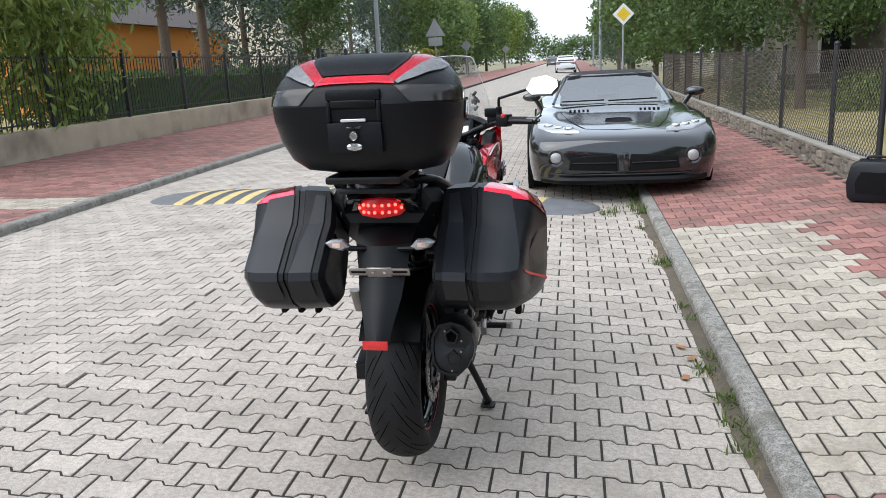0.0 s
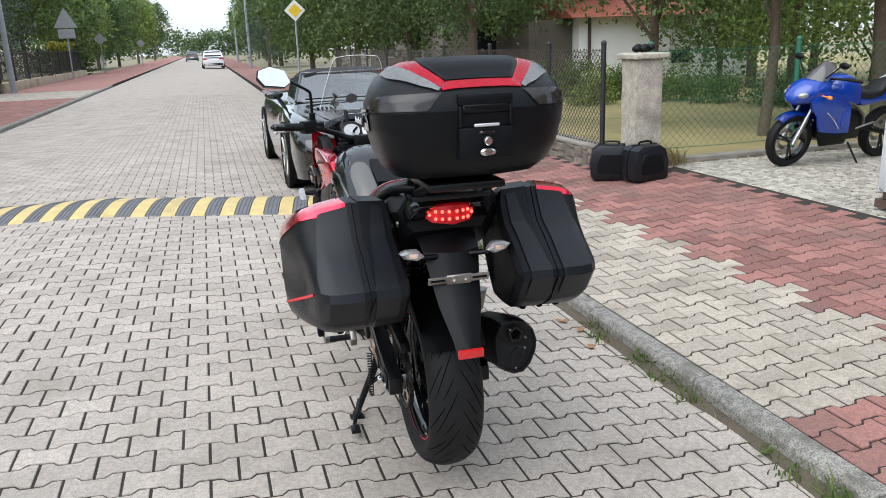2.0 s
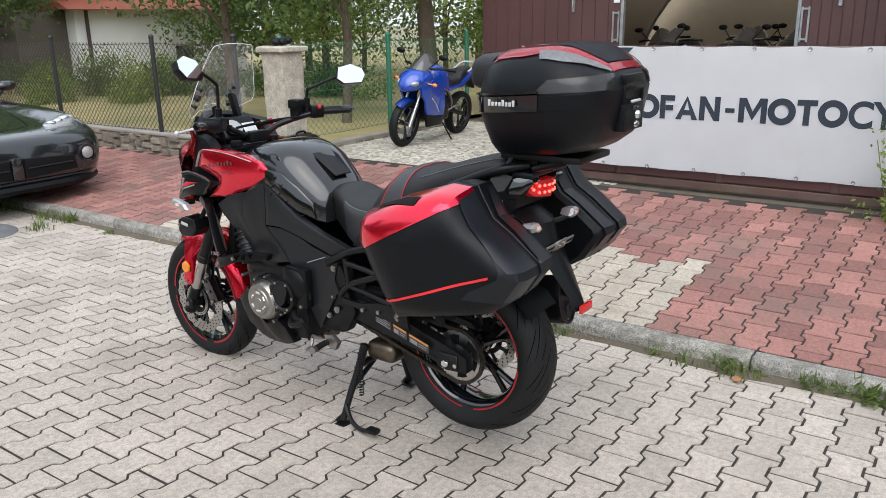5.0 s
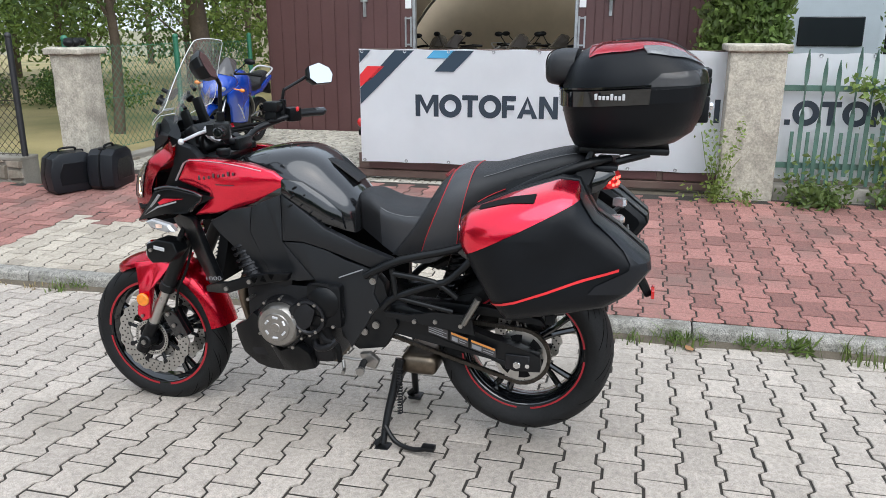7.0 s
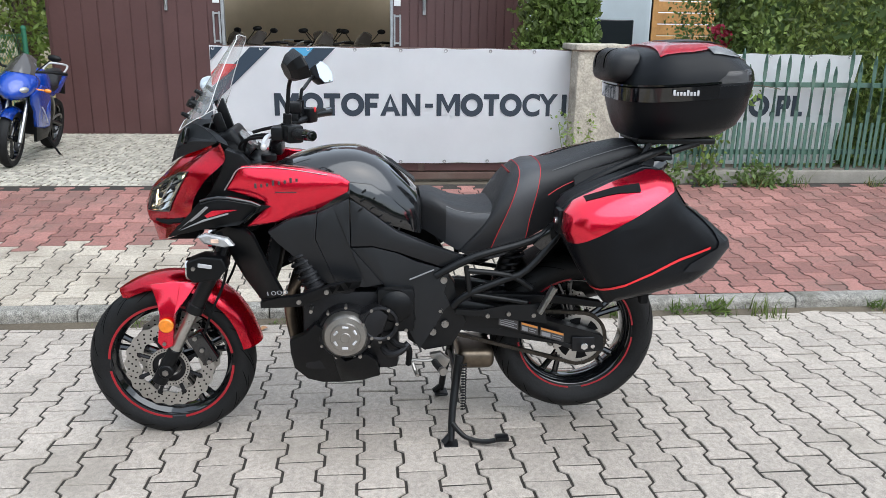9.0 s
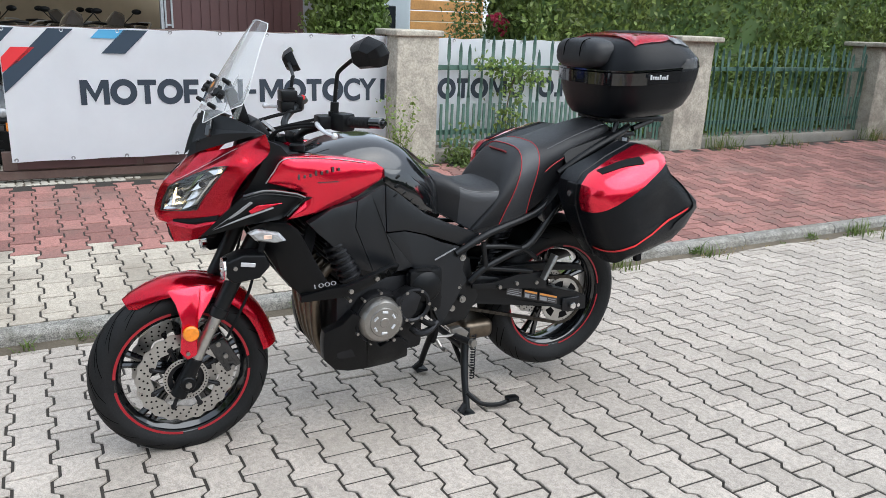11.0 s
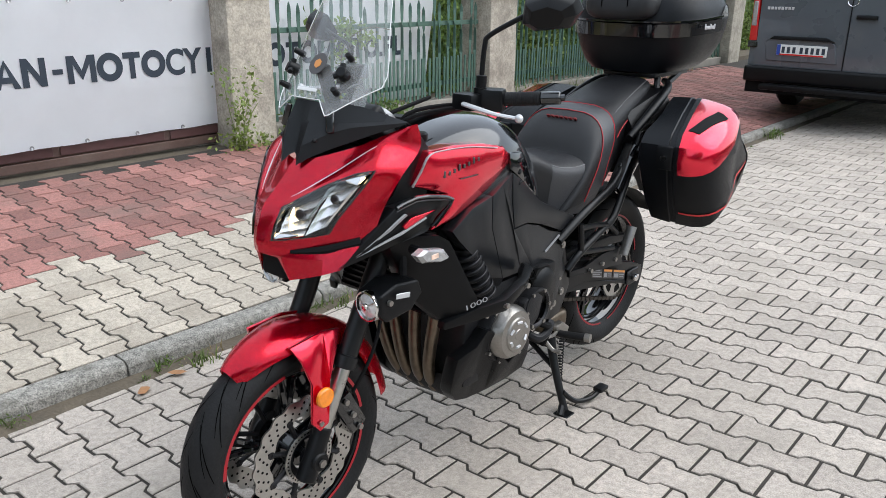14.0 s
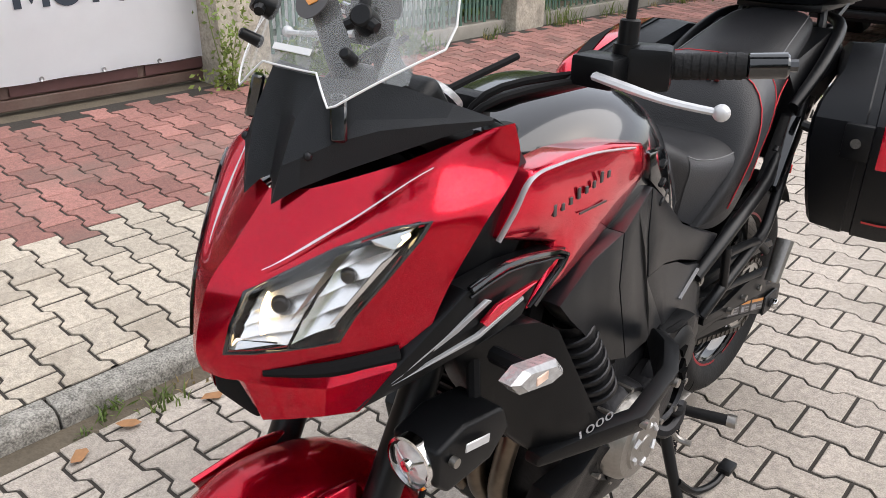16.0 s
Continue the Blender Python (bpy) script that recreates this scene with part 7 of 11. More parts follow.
for s in (-1, 1):
    d = Vector((s * 0.91, -0.41, 0.04 - .04 * s)).normalized()
    p0 = Vector((s * 0.265, 3.694 - .004 * s, 1.155))
    b = B()
    cyl(b, p0, p0 + d * .118, 0.0162, n=14)
    gp = part("grip", b, M["rubber"], hb, "ribbed rubber grip")
    for k in range(11):
        b = B()
        cyl(b, p0 + d * (k * .0105), p0 + d * (k * .0105 + .0085), 0.0175, n=14)
        part("grip_rib", b, M["rubber"], gp)
    b = B()
    cyl(b, p0 + d * .118, p0 + d * .168, 0.0165, n=14, bev=.003)
    cyl(b, p0 + d * .166, p0 + d * .178, 0.008, n=8)
    part("bar_end", b, M["black_gloss"], hb)
    b = B()
    box(b, p0.x - .03, p0.x + .03, p0.y - .024, p0.y + .03, p0.z - .028, p0.z + .028, .01, 2, turn=(0, 0, -s * 25))
    sc_ = part("switch_box", b, M["black_matt"], hb)
    if s > 0:
        b = B()
        box(b, p0.x - .012, p0.x + .008, p0.y - .028, p0.y - .018, p0.z + .012, p0.z + .030, .003)
        part("stop_switch", b, M["red_print"], sc_, "red stop switch")
    b = B()
    q0 = Vector((s * 0.218, 3.742, 1.150))
    box(b, q0.x - .035, q0.x + .03, q0.y - .02, q0.y + .03, q0.z - .02, q0.z + .022, .008, 2)
    if s > 0:
        box(b, q0.x - .045, q0.x + .02, q0.y - .03, q0.y + .03, q0.z + .02, q0.z + .06, .008, 2)
    part("lever_perch", b, M["black_matt"], hb)
    b = B()
    sweep(b, [q0 + Vector((s * .01, .03, -.002)), q0 + Vector((s * .055, .040, -.006)), q0 + Vector((s * .12, .042, -.014)), q0 + Vector((s * .180, .034, -.018))], [0.0085, 0.0085, .0072, .0065], 8, 5, flat=.7)
    ball(b, q0 + Vector((s * .182, .033, -.018)), 0.0105, 10, 8)
    part("lever", b, M["silver_line"], hb, "bare aluminium lever")
    # mirror
    up = 0.0 if s < 0 else -0.070
    b = B()
    m0, m1 = Vector((s * 0.240, 3.722, 1.155)), Vector((s * 0.240, 3.718, 1.215))
    cyl(b, m0, m1, 0.0135, n=12, bev=.002)
    cyl(b, m0 + Vector((0, 0, .0)), m0 + Vector((0, 0, .03)), 0.017, n=12)
    sweep(b, [m1, (s * .242, 3.712, 1.285 + up * .5), (s * .255, 3.706, 1.312 + up * .8), (s * .345 + (.04 if s > 0 else 0), 3.682, 1.362 + up)], 0.0065, 10, 5)
    mr_ = part("mirror", b, M["black_matt"], bike, "black rear-view mirror on a bent stem")
    c_ = Vector((s * 0.392 + (.045 if s > 0 else 0), 3.660 - .01 * (s + 1), 1.376 + up))
    nrm = Vector((-s * 0.33, -0.85, 0.42)).normalized()
    rt = Vector((s * 0.98, -0.30, 0.06 + (0.10 if s < 0 else -0.02))).normalized()
    upv = nrm.cross(rt).normalized()
    if upv.z < 0:
        upv = -upv
    shape = [(-0.072, -0.016), (-0.044, -0.042), (0.050, -0.046), (0.080, -0.012), (0.074, 0.020), (0.020, 0.047), (-0.050, 0.036)]
    b = B()
    def ring(sc, off):
        return [c_ + rt * (u * sc) + upv * (v * sc) - nrm * off for u, v in shape]
    loft(b, [ring(0.99, 0.0), ring(1.0, 0.006), ring(0.90, 0.028), ring(0.84, 0.034), ring(0.55, 0.048)], True, True)
    part("mirror_shell", b, M["black_matt"], mr_, sharp=24)
    b = B()
    b.faces.new([b.verts.new(p) for p in ring(0.95, -0.0015)])
    part("mirror_glass", b, M["mirror"], mr_, "mirror glass", sharp=None)
for k in range(5):
    b = B()
    x0 = (-.20, -.22, .18, .21, -.05)[k]
    sweep(b, [(x0, 3.70, 1.14), (x0 * .6, 3.86 + .02 * k, 1.12 - .01 * k), (x0 * .4, 3.88, 1.0), (x0 * .5, 3.82, 0.86)], 0.0055, 7, 6)
    part("cable", b, M["black_dull"], bike)

# tank and body panels
b = B()
rings = []
for y, top, hw, low in ((3.80, 1.016, 0.110, 0.90), (3.72, 1.048, 0.165, 0.87), (3.64, 1.070, 0.195, 0.86), (3.56, 1.080, 0.200, 0.86), (3.49, 1.075, 0.196, 0.85), (3.42, 1.046, 0.182, 0.84), (3.36, 0.993, 0.165, 0.82), (3.31, 0.943, 0.146, 0.80), (3.283, 0.912, 0.125, 0.79)):
    ring = []
    for q in range(25):
        a = math.pi * q / 24
        ca, sa = math.cos(a), math.sin(a)
        ring.append(Vector((hw * math.copysign(abs(ca) ** 0.62, ca), y, low + (top - low) * sa ** 0.68)))
    rings.append(ring)
rings2 = [catmull([r[j] for r in rings], 3) for j in range(25)]
loft(b, [[rings2[j][i] for j in range(25)] for i in range(len(rings2[0]))], True, True)
tank = part("fuel_tank", b, M["tank_black"], bike, "metallic black fuel tank", sharp=60)
b = B()
lathe(b, [(0.0, 0.020), (0.030, 0.020), (0.034, 0.016), (0.050, 0.012), (0.054, 0.0)], (0, 3.60, 1.052), "z", 28)
part("filler_cap", b, M["black_matt"], tank)
b = B()
panel_pts = [(-0.045, 3.30), (0.045, 3.30), (0.06, 3.38), (0.05, 3.45), (-0.05, 3.45), (-0.06, 3.38)]
rings = [[Vector((x * k, y, 0.984 + (y - 3.30) * 0.50 - 0.10 * abs(x) + d - .8 * max(0, 3.33 - y))) for x, y in panel_pts] for k, d in ((1.0, 0.0), (0.95, 0.004))]
loft(b, rings, True, True)
part("tank_pad", b, M["black_matt"], tank)
b = B()
box(b, 0.03, 0.085, 3.400, 3.415, 1.000, 1.006, turn=(40, 14, 0))
box(b, 0.03, 0.085, 3.378, 3.390, .982, .988, turn=(40, 14, 0))
part("tank_print", b, M["white_print"], tank, "small white dealer mark as bars")

for s in (-1, 1):
    # red side panel with its silver line
    red_out = [(.205, 3.930, .962), (.214, 3.878, 1.042), (.208, 3.78, 1.043), (.203, 3.66, 1.030), (.197, 3.56, 1.008), (.188, 3.512, .975), (.190, 3.53, .940), (.195, 3.60, .905), (.203, 3.70, .872), (.208, 3.775, .850), (.213, 3.870, .838), (.208, 3.815, .890), (.206, 3.805, .920)]
    b = B()
    panel(b, sd(s, red_out), 0.05, 0.007, 3, 2, 0.016)
    rp_ = part("side_panel", b, M["red"], bike, "gloss candy red side panel with a silver line")
    b = B()
    ln = [(.198, 3.934, .968), (.204, 3.910, 1.004), (.206, 3.882, 1.040), (.203, 3.82, 1.043), (.199, 3.72, 1.036), (.194, 3.60, 1.016)]
    pts = catmull(sd(s, [(x + .010, y, z - .006) for x, y, z in ln]), 4)
    sweep(b, pts, 0.0055, 6, 1, flat=0.35)
    part("silver_decal", b, M["silver_line"], rp_, "silver decal line")
    b = B()
    for k in range(8):
        y = 3.832 - k * 0.0190
        z = .970 + k * .0031
        box(b, s * 0.2205, s * 0.2235, y - 0.0036, y + 0.0036, z, z + .011 + (.006 if k in (0, 3, 6) else 0), 0.001)
    box(b, s * 0.2215, s * 0.2235, 3.70, 3.77, 0.955, 0.958)
    part("side_print", b, M["grey_print"], rp_, "dark maker's mark as bars")
    # black wing with striped tip
    b = B()
    panel(b, sd(s, [(.164, 4.140, .792), (.196, 4.072, .862), (.226, 4.012, .928), (.228, 3.93, .932), (.216, 3.785, .908), (.214, 3.850, .876), (.222, 3.893, .846), (.226, 3.94, .842), (.218, 3.99, .836), (.190, 4.07, .812)]), .034, .004, 2, 1, .008)
    wg = part("side_wing", b, M["black_matt"], bike, "black side wing with silver and red stripes")
    for poly, m, lab in (([(.178, 4.100, .820), (.216, 4.030, .880), (.236, 3.992, .914), (.236, 3.984, .910), (.216, 4.022, .874)], "shaded_silver", "thin silver stripe, its shade put into the colour"),
                         ([(.178, 4.099, .817), (.232, 4.003, .869), (.238, 3.922, .893), (.238, 3.920, .888), (.232, 4.002, .863)], "shaded_silver", "thin silver stripe, its shade put into the colour"),
                         ([(.234, 3.998, .884), (.237, 3.972, .900), (.237, 3.889, .903), (.238, 3.930, .894), (.234, 3.990, .875)], "red", "red stripe")):
        b = B()
        panel(b, sd(s, [(x + .0055, y, z) for x, y, z in poly]), .006, .0006, 1, 0)
        part("wing_stripe", b, M[m], wg, lab)
    # angled black frame between the wing and the red panel
    for off, rad, m in ((0, .0062, "black_gloss"), (.010, .0028, "cover_grey")):
        b = B()
        sweep(b, sd(s, [(.228, 4.010, .930 - off), (.236, 3.950, .945 - off), (.238, 3.880, .936 - off), (.236, 3.818 + off * .6, .916 - off * .4), (.232, 3.846 + off * .5, .885), (.226, 3.874 + off, .856)]), rad, 8, 2, flat=.8)
        part("wing_frame", b, M[m], wg)
    # radiator shroud
    b = B()
    panel(b, sd(s, [(0.178, 3.985, 0.812), (0.205, 3.935, 0.838), (0.238, 3.87, 0.832), (0.255, 3.845, 0.815), (0.270, 3.80, 0.72), (0.284, 3.750, 0.622), (0.262, 3.785, 0.600), (0.215, 3.825, 0.570), (0.178, 3.885, 0.640), (0.165, 3.93, 0.72)]), 0.04, 0.006, 2, 1, 0.006)
    sh_ = part("radiator_shroud", b, M["black_matt"], bike, "black radiator shroud")
    b = text_bm("1000", 0.072, 0.014, 0.0)
    if s < 0:
        place(b, (-0.2785, 3.802, 0.618), (-.22, -1, 0.16), (.1, .15, 1))
    else:
        place(b, (0.2905, 3.752, 0.626), (-.22, 1, -0.16), (-.1, .15, 1))
    part("lettering", b, M["dim_silver"], sh_, sharp=None)
    # front turn signal
    b = B()
    sweep(b, [(s * .225, 3.955, .815), (s * .275, 3.960, .818)], 0.012, 8, 1)
    ts = part("turn_signal", b, M["black_matt"], bike, "clear turn signal on the shroud")
    b = B()
    loft(b, [[Vector((s * (.278 + w), 3.958 + u * .050, .814 + v * .017 + u * .010)) for u, v in ((-1.2, -.3), (-.6, -1), (.7, -1), (1.1, .1), (.6, 1), (-.8, .9))] for w in (0, .018)] + [[Vector((s * .304, 3.958 + u * .040, .814 + v * .012 + u * .010)) for u, v in ((-1.2, -.3), (-.6, -1), (.7, -1), (1.1, .1), (.6, 1), (-.8, .9))]])
    part("lens", b, M["clearlens_grey"], ts, "clear lens", sharp=20)
    b = B()
    box(b, s * .3030, s * .3055, 3.945, 3.970, .808, .821, .002)
    part("amber_bulb", b, M["amber_pale"], ts)
    # studded knee pad behind the red panel
    b = B()
    panel(b, sd(s, [(.198, 3.530, .985), (.188, 3.455, .975), (.172, 3.385, .925), (.156, 3.325, .868), (.156, 3.312, .805), (.186, 3.385, .835), (.204, 3.470, .895), (.206, 3.530, .938)]), .040, .005, 2, 1, .004)
    kp = part("knee_pad", b, M["black_gloss"], tank, "black studded knee pad")
    b = B()
    for q in range(5):
        for w_ in range(3):
            y0, z0 = 3.480 - q * .030 + w_ * .006, .955 - q * .028 - w_ * .030
            x0 = .194 - q * .007 + w_ * .005
            box(b, s * x0 - .010, s * x0 + .010, y0 - .009, y0 + .009, z0 - .0035, z0 + .0035, .002, 1, turn=(-38, 0, 0))
    pieces("pad_stud", b, M["black_matt"], kp)
    # large side cover in three facets, and the lower cover
    for name, pts, th, lab in (
            ("side_cover", [(0.223, 3.800, 0.822), (0.224, 3.72, 0.868), (0.224, 3.636, 0.886), (0.231, 3.644, 0.799), (0.222, 3.574, 0.631), (0.210, 3.630, 0.645), (0.216, 3.672, 0.694), (0.222, 3.700, 0.727), (0.226, 3.770, 0.786)], .040, "satin black tank side cover"),
            ("side_cover", [(0.2245, 3.634, 0.886), (0.218, 3.584, 0.908), (0.210, 3.530, 0.930), (0.213, 3.529, 0.839), (0.221, 3.528, 0.767), (0.210, 3.419, 0.631), (0.214, 3.474, 0.622), (0.2225, 3.572, 0.629), (0.2315, 3.642, 0.799)], .040, ""),
            ("rear_side_cover", [(0.210, 3.527, 0.930), (0.208, 3.480, 0.900), (0.203, 3.372, 0.816), (0.196, 3.260, 0.765), (0.180, 3.135, 0.716), (0.178, 3.155, 0.690), (0.183, 3.217, 0.682), (0.188, 3.250, 0.696), (0.205, 3.368, 0.743), (0.216, 3.452, 0.768), (0.222, 3.525, 0.769), (0.214, 3.526, 0.840)], .035, ""),
            ("lower_cover", [(0.217, 3.523, 0.763), (0.211, 3.452, 0.763), (0.200, 3.369, 0.738), (0.193, 3.303, 0.705), (0.184, 3.227, 0.680), (0.183, 3.187, 0.660), (0.186, 3.205, 0.587), (0.188, 3.183, 0.544), (0.190, 3.207, 0.518), (0.192, 3.233, 0.469), (0.192, 3.290, 0.378), (0.194, 3.316, 0.431), (0.196, 3.315, 0.526), (0.202, 3.364, 0.601), (0.206, 3.417, 0.629)], .030, "satin black lower cover")):
        b = B()
        panel(b, sd(s, pts), th, 0.0035, 2, 1, 0.003)
        lc = part(name, b, M["cover_grey"], bike, lab)
    b = B()
    panel(b, sd(s, [(.2025, 3.327, .644), (.1945, 3.241, .677), (.1945, 3.241, .6735), (.2025, 3.327, .6405)]), .006, 0)
    part("cover_print", b, M["dim_silver"], lc, "small pale print as a bar")
    b = B()
    panel(b, sd(s, [(.180, 3.70, .76), (.178, 3.60, .86), (.170, 3.40, .80), (.158, 3.22, .72), (.155, 3.18, .66), (.165, 3.30, .60), (.172, 3.44, .60), (.178, 3.60, .68)]), .03, .004)
    part("inner_cover", b, M["black_dull"], bike)
    # crash slider
    b = B()
    panel(b, sd(s, [(0.235, 3.835, 0.580), (0.285, 3.765, 0.612), (0.330, 3.70, 0.632), (0.332, 3.60, 0.666), (0.300, 3.535, 0.672), (0.255, 3.49, 0.660), (0.250, 3.50, 0.632), (0.320, 3.60, 0.628), (0.325, 3.69, 0.594), (0.280, 3.76, 0.574), (0.230, 3.835, 0.555)]), 0.030, 0.006, 2, 1)
    part("engine_slider", b, M["black_matt"], bike, "black engine guard bar")
    for k in range(3):
        b = B()
        y0, z0 = 3.585 - k * .026, .652 + k * .004
        prism(b, [(y0 + .011, z0 - .009), (y0 - .011, z0 - .009), (y0, z0 + .010)] if k % 2 else [(y0 + .011, z0 + .009), (y0, z0 - .010), (y0 - .011, z0 + .009)], s * (.327 - k * .012), s * (.3345 - k * .013), "x")
        part("slider_cutout", b, M["groove"], bike)
    for y, z in ((3.695, .613), (3.605, .646)):
        b = B()
        cyl(b, (s * .318, y, z), (s * .3355, y, z), .008, n=10)
        part("slider_bolt", b, M["alu"], bike)
    # fog lamp
    b = B()
    panel(b, sd(s, [(0.232, 4.070, 0.722), (0.236, 4.02, 0.742), (0.244, 3.95, 0.738), (0.244, 3.935, 0.700), (0.240, 3.97, 0.662), (0.234, 4.05, 0.650), (0.232, 4.072, 0.672)]), 0.080, 0.012, 3, 1)
    fg = part("fog_lamp", b, M["black_matt"], bike, "black auxiliary fog lamp with a clear lens")
    b = B()
    lathe(b, [(0.0, 0.012), (0.020, 0.010), (0.032, 0.004), (0.036, -.006)], (s * 0.188, 4.066, 0.688), "y", 24)
    part("lens", b, M["fog_lens"], fg, "clear faceted lens")
    b = B()
    lathe(b, [(.0335, .000), (.0345, .011), (.0385, .010), (.0400, -.004)], (s * 0.188, 4.066, 0.688), "y", 28)
    part("bezel", b, M["chrome"], fg)
    b = B()
    lathe(b, [(0.0, .0185), (.008, .0165), (.010, .010)], (s * 0.188, 4.066, 0.688), "y", 14)
    part("bulb_cap", b, M["chrome"], fg)
    for k in range(3):
        b = B()
        a = k * 2.094 + .5
        p = Vector((s * .188, 4.078, .688))
        sweep(b, [p + Vector((.009 * math.cos(a), 0, .009 * math.sin(a))), p + Vector((.031 * math.cos(a), -.005, .031 * math.sin(a)))], .0018, 5, 1)
        part("bulb_strut", b, M["steel"], fg)
    b = B()
    box(b, s * .2445, s * .2475, 3.984, 4.030, .706, .720, .002, turn=(8, 0, s * 3))
    part("name_bar", b, M["silver_line"], fg, "silver label bar")
    b = B()
    cyl(b, (s * .236, 4.046, .703), (s * .2455, 4.046, .703), .007, n=10)
    part("pivot_bolt", b, M["alu"], fg)
    b = B()
    sweep(b, [(s * .20, 3.96, .725), (s * .17, 3.93, .80)], .010, 8, 1)
    part("lamp_bracket", b, M["black_dull"], fg)

# engine, radiator, exhaust
b = B()
loft(b, [[Vector((w * k, y, z + (1 - abs(k)) * dz)) for k in (-1, -.7, 0, .7, 1)] + [Vector((w * k, y, z + .05)) for k in (1, 0, -1)] for w, y, z, dz in ((.150, 3.715, .290, -.01), (.140, 3.69, .258, -.012), (.140, 3.63, .246, -.012), (.150, 3.55, .252, -.01), (.170, 3.47, .272, -.008), (.19, 3.43, .296, 0))], True, True)
part("belly_floor", b, M["black_matt"], bike)
b = B()
box(b, -0.19, 0.19, 3.36, 3.70, 0.30, 0.60, 0.03, 2)
eng = part("engine", b, M["gunmetal"], bike, "dark four-cylinder engine with an alloy side cover")
b = B()
box(b, -0.185, 0.185, 3.50, 3.68, 0.58, 0.76, 0.02, 2, turn=(12, 0, 0))
part("cylinder_head", b, M["gunmetal"], eng)
for k in range(5):
    b = B()
    box(b, -0.195, 0.195, 3.54 + k * .006, 3.70 + k * .006, 0.635 + k * .022, 0.644 + k * .022, .003)
    part("cooling_fin", b, M["gunmetal"], eng)
for s in (-1, 1):
    b = B()
    c_ = Vector((s * 0.19, 3.549, 0.458))
    lathe(b, [(0.0, s * 0.082), (0.016, s * 0.082), (0.018, s * 0.080), (0.050, s * 0.079), (0.053, s * 0.074), (0.070, s * 0.071), (0.080, s * 0.058), (0.084, s * 0.030), (0.087, 0.0)], c_, "x", 36)
    cv = part("engine_cover", b, M["alu"], eng, "cast alloy engine cover")
    b = B()
    for q in range(6):
        a = q * 1.047 + .3
        p = c_ + Vector((s * .079, .040 * math.cos(a), .040 * math.sin(a)))
        cyl(b, p, p + Vector((s * .003, .020 * math.cos(a + 1.9), .016 * math.sin(a + 1.9))), .0045, n=6)
    pieces("cover_rib", b, M["silver_line"], cv)
    b = B()
    lathe(b, [(.082, s * .036), (.092, s * .038), (.097, s * .028), (.100, 0)], c_, "x", 40)
    part("cover_flange", b, M["gunmetal"], cv, "dark bolted flange")
    for q in range(9):
        a = q * .698 + .2
        b = B()
        p = c_ + Vector((0, .095 * math.cos(a), .095 * math.sin(a)))
        cyl(b, p + Vector((s * .01, 0, 0)), p + Vector((s * .042, 0, 0)), .0055, n=8)
        part("flange_bolt", b, M["alu"], cv)
    b = B()
    prism(b, [(3.50, .535), (3.44, .56), (3.40, .53), (3.42, .47), (3.48, .42), (3.52, .40)], s * .19, s * .252, "x", .008, 2)
    part("gear_cover", b, M["gunmetal"], eng)
    b = B()
    lathe(b, [(0.0, s * .058), (.045, s * .056), (.058, s * .045), (.062, 0)], (s * .19, 3.375, .555), "x", 24)
    box(b, min(s * .19, s * .235), max(s * .19, s * .235), 3.31, 3.44, .46, .62, .015, 2)
    part("sprocket_cover", b, M["black_matt"], eng)
    b = B()
    for y, z in ((3.665, .545), (3.50, .375), (3.43, .43), (3.34, .47)):
        cyl(b, (s * .19, y, z), (s * .243, y, z), .0065, n=8)
    pieces("engine_bolt", b, M["alu"], eng)
    b = B()
    sweep(b, [(s * .22, 3.40, .44), (s * .245, 3.37, .42), (s * .235, 3.33, .40), (s * .21, 3.33, .33)], .011, 8, 5)
    sweep(b, [(s * .21, 3.44, .60), (s * .23, 3.40, .62), (s * .225, 3.34, .60), (s * .215, 3.31, .50)], .007, 8, 5)
    pieces("engine_hose", b, M["black_dull"], eng)
    ax0, ax1 = Vector((s * .185, 3.705, .735)), Vector((s * .205, 3.645, .605))
    for k in range(7):
        b = B()
        p = ax0.lerp(ax1, k / 6)
        cyl(b, p, p + (ax1 - ax0).normalized() * .011, .040 + .001 * (k % 2), n=20, bev=.002)
        part("cylinder_fin", b, M["gunmetal"], eng)
    b = B()
    cyl(b, ax0 + Vector((0, 0, .02)), ax1, .032, n=16)
    part("cylinder_barrel", b, M["gunmetal"], eng)
    b = B()
    lathe(b, [(.050, s * .060), (.056, s * .066), (.064, s * .064), (.066, s * .02)], (s * .19, 3.43, .50), "x", 28)
    part("clutch_ring", b, M["gunmetal"], eng)
    for k in range(6):
        b = B()
        a = k * 1.047
        cyl(b, (s * .24, 3.43 + .058 * math.cos(a), .50 + .058 * math.sin(a)), (s * .2585, 3.43 + .058 * math.cos(a), .50 + .058 * math.sin(a)), .006, n=8)
        part("clutch_bolt", b, M["alu"], eng)
    b = B()
    sweep(b, sd(s, [(.215, 3.42, .40), (.24, 3.40, .385), (.245, 3.36, .395), (.235, 3.33, .42)]), .014, 8, 5)
    part("water_pipe", b, M["gunmetal"], eng)
    # belly pan
    b = B()
    panel(b, sd(s, [(0.205, 3.745, 0.425), (0.228, 3.690, 0.455), (0.238, 3.652, 0.497), (0.246, 3.614, 0.473), (0.246, 3.601, 0.412), (0.240, 3.551, 0.357), (0.240, 3.481, 0.384), (0.235, 3.441, 0.355), (0.205, 3.429, 0.285), (0.185, 3.490, 0.259), (0.165, 3.570, 0.243), (0.152, 3.639, 0.239), (0.152, 3.690, 0.253), (0.170, 3.735, 0.305), (0.190, 3.745, 0.370)]), 0.045, 0.006, 2, 1, .004)
    part("belly_pan", b, M["black_matt"], bike, "matt black belly pan")
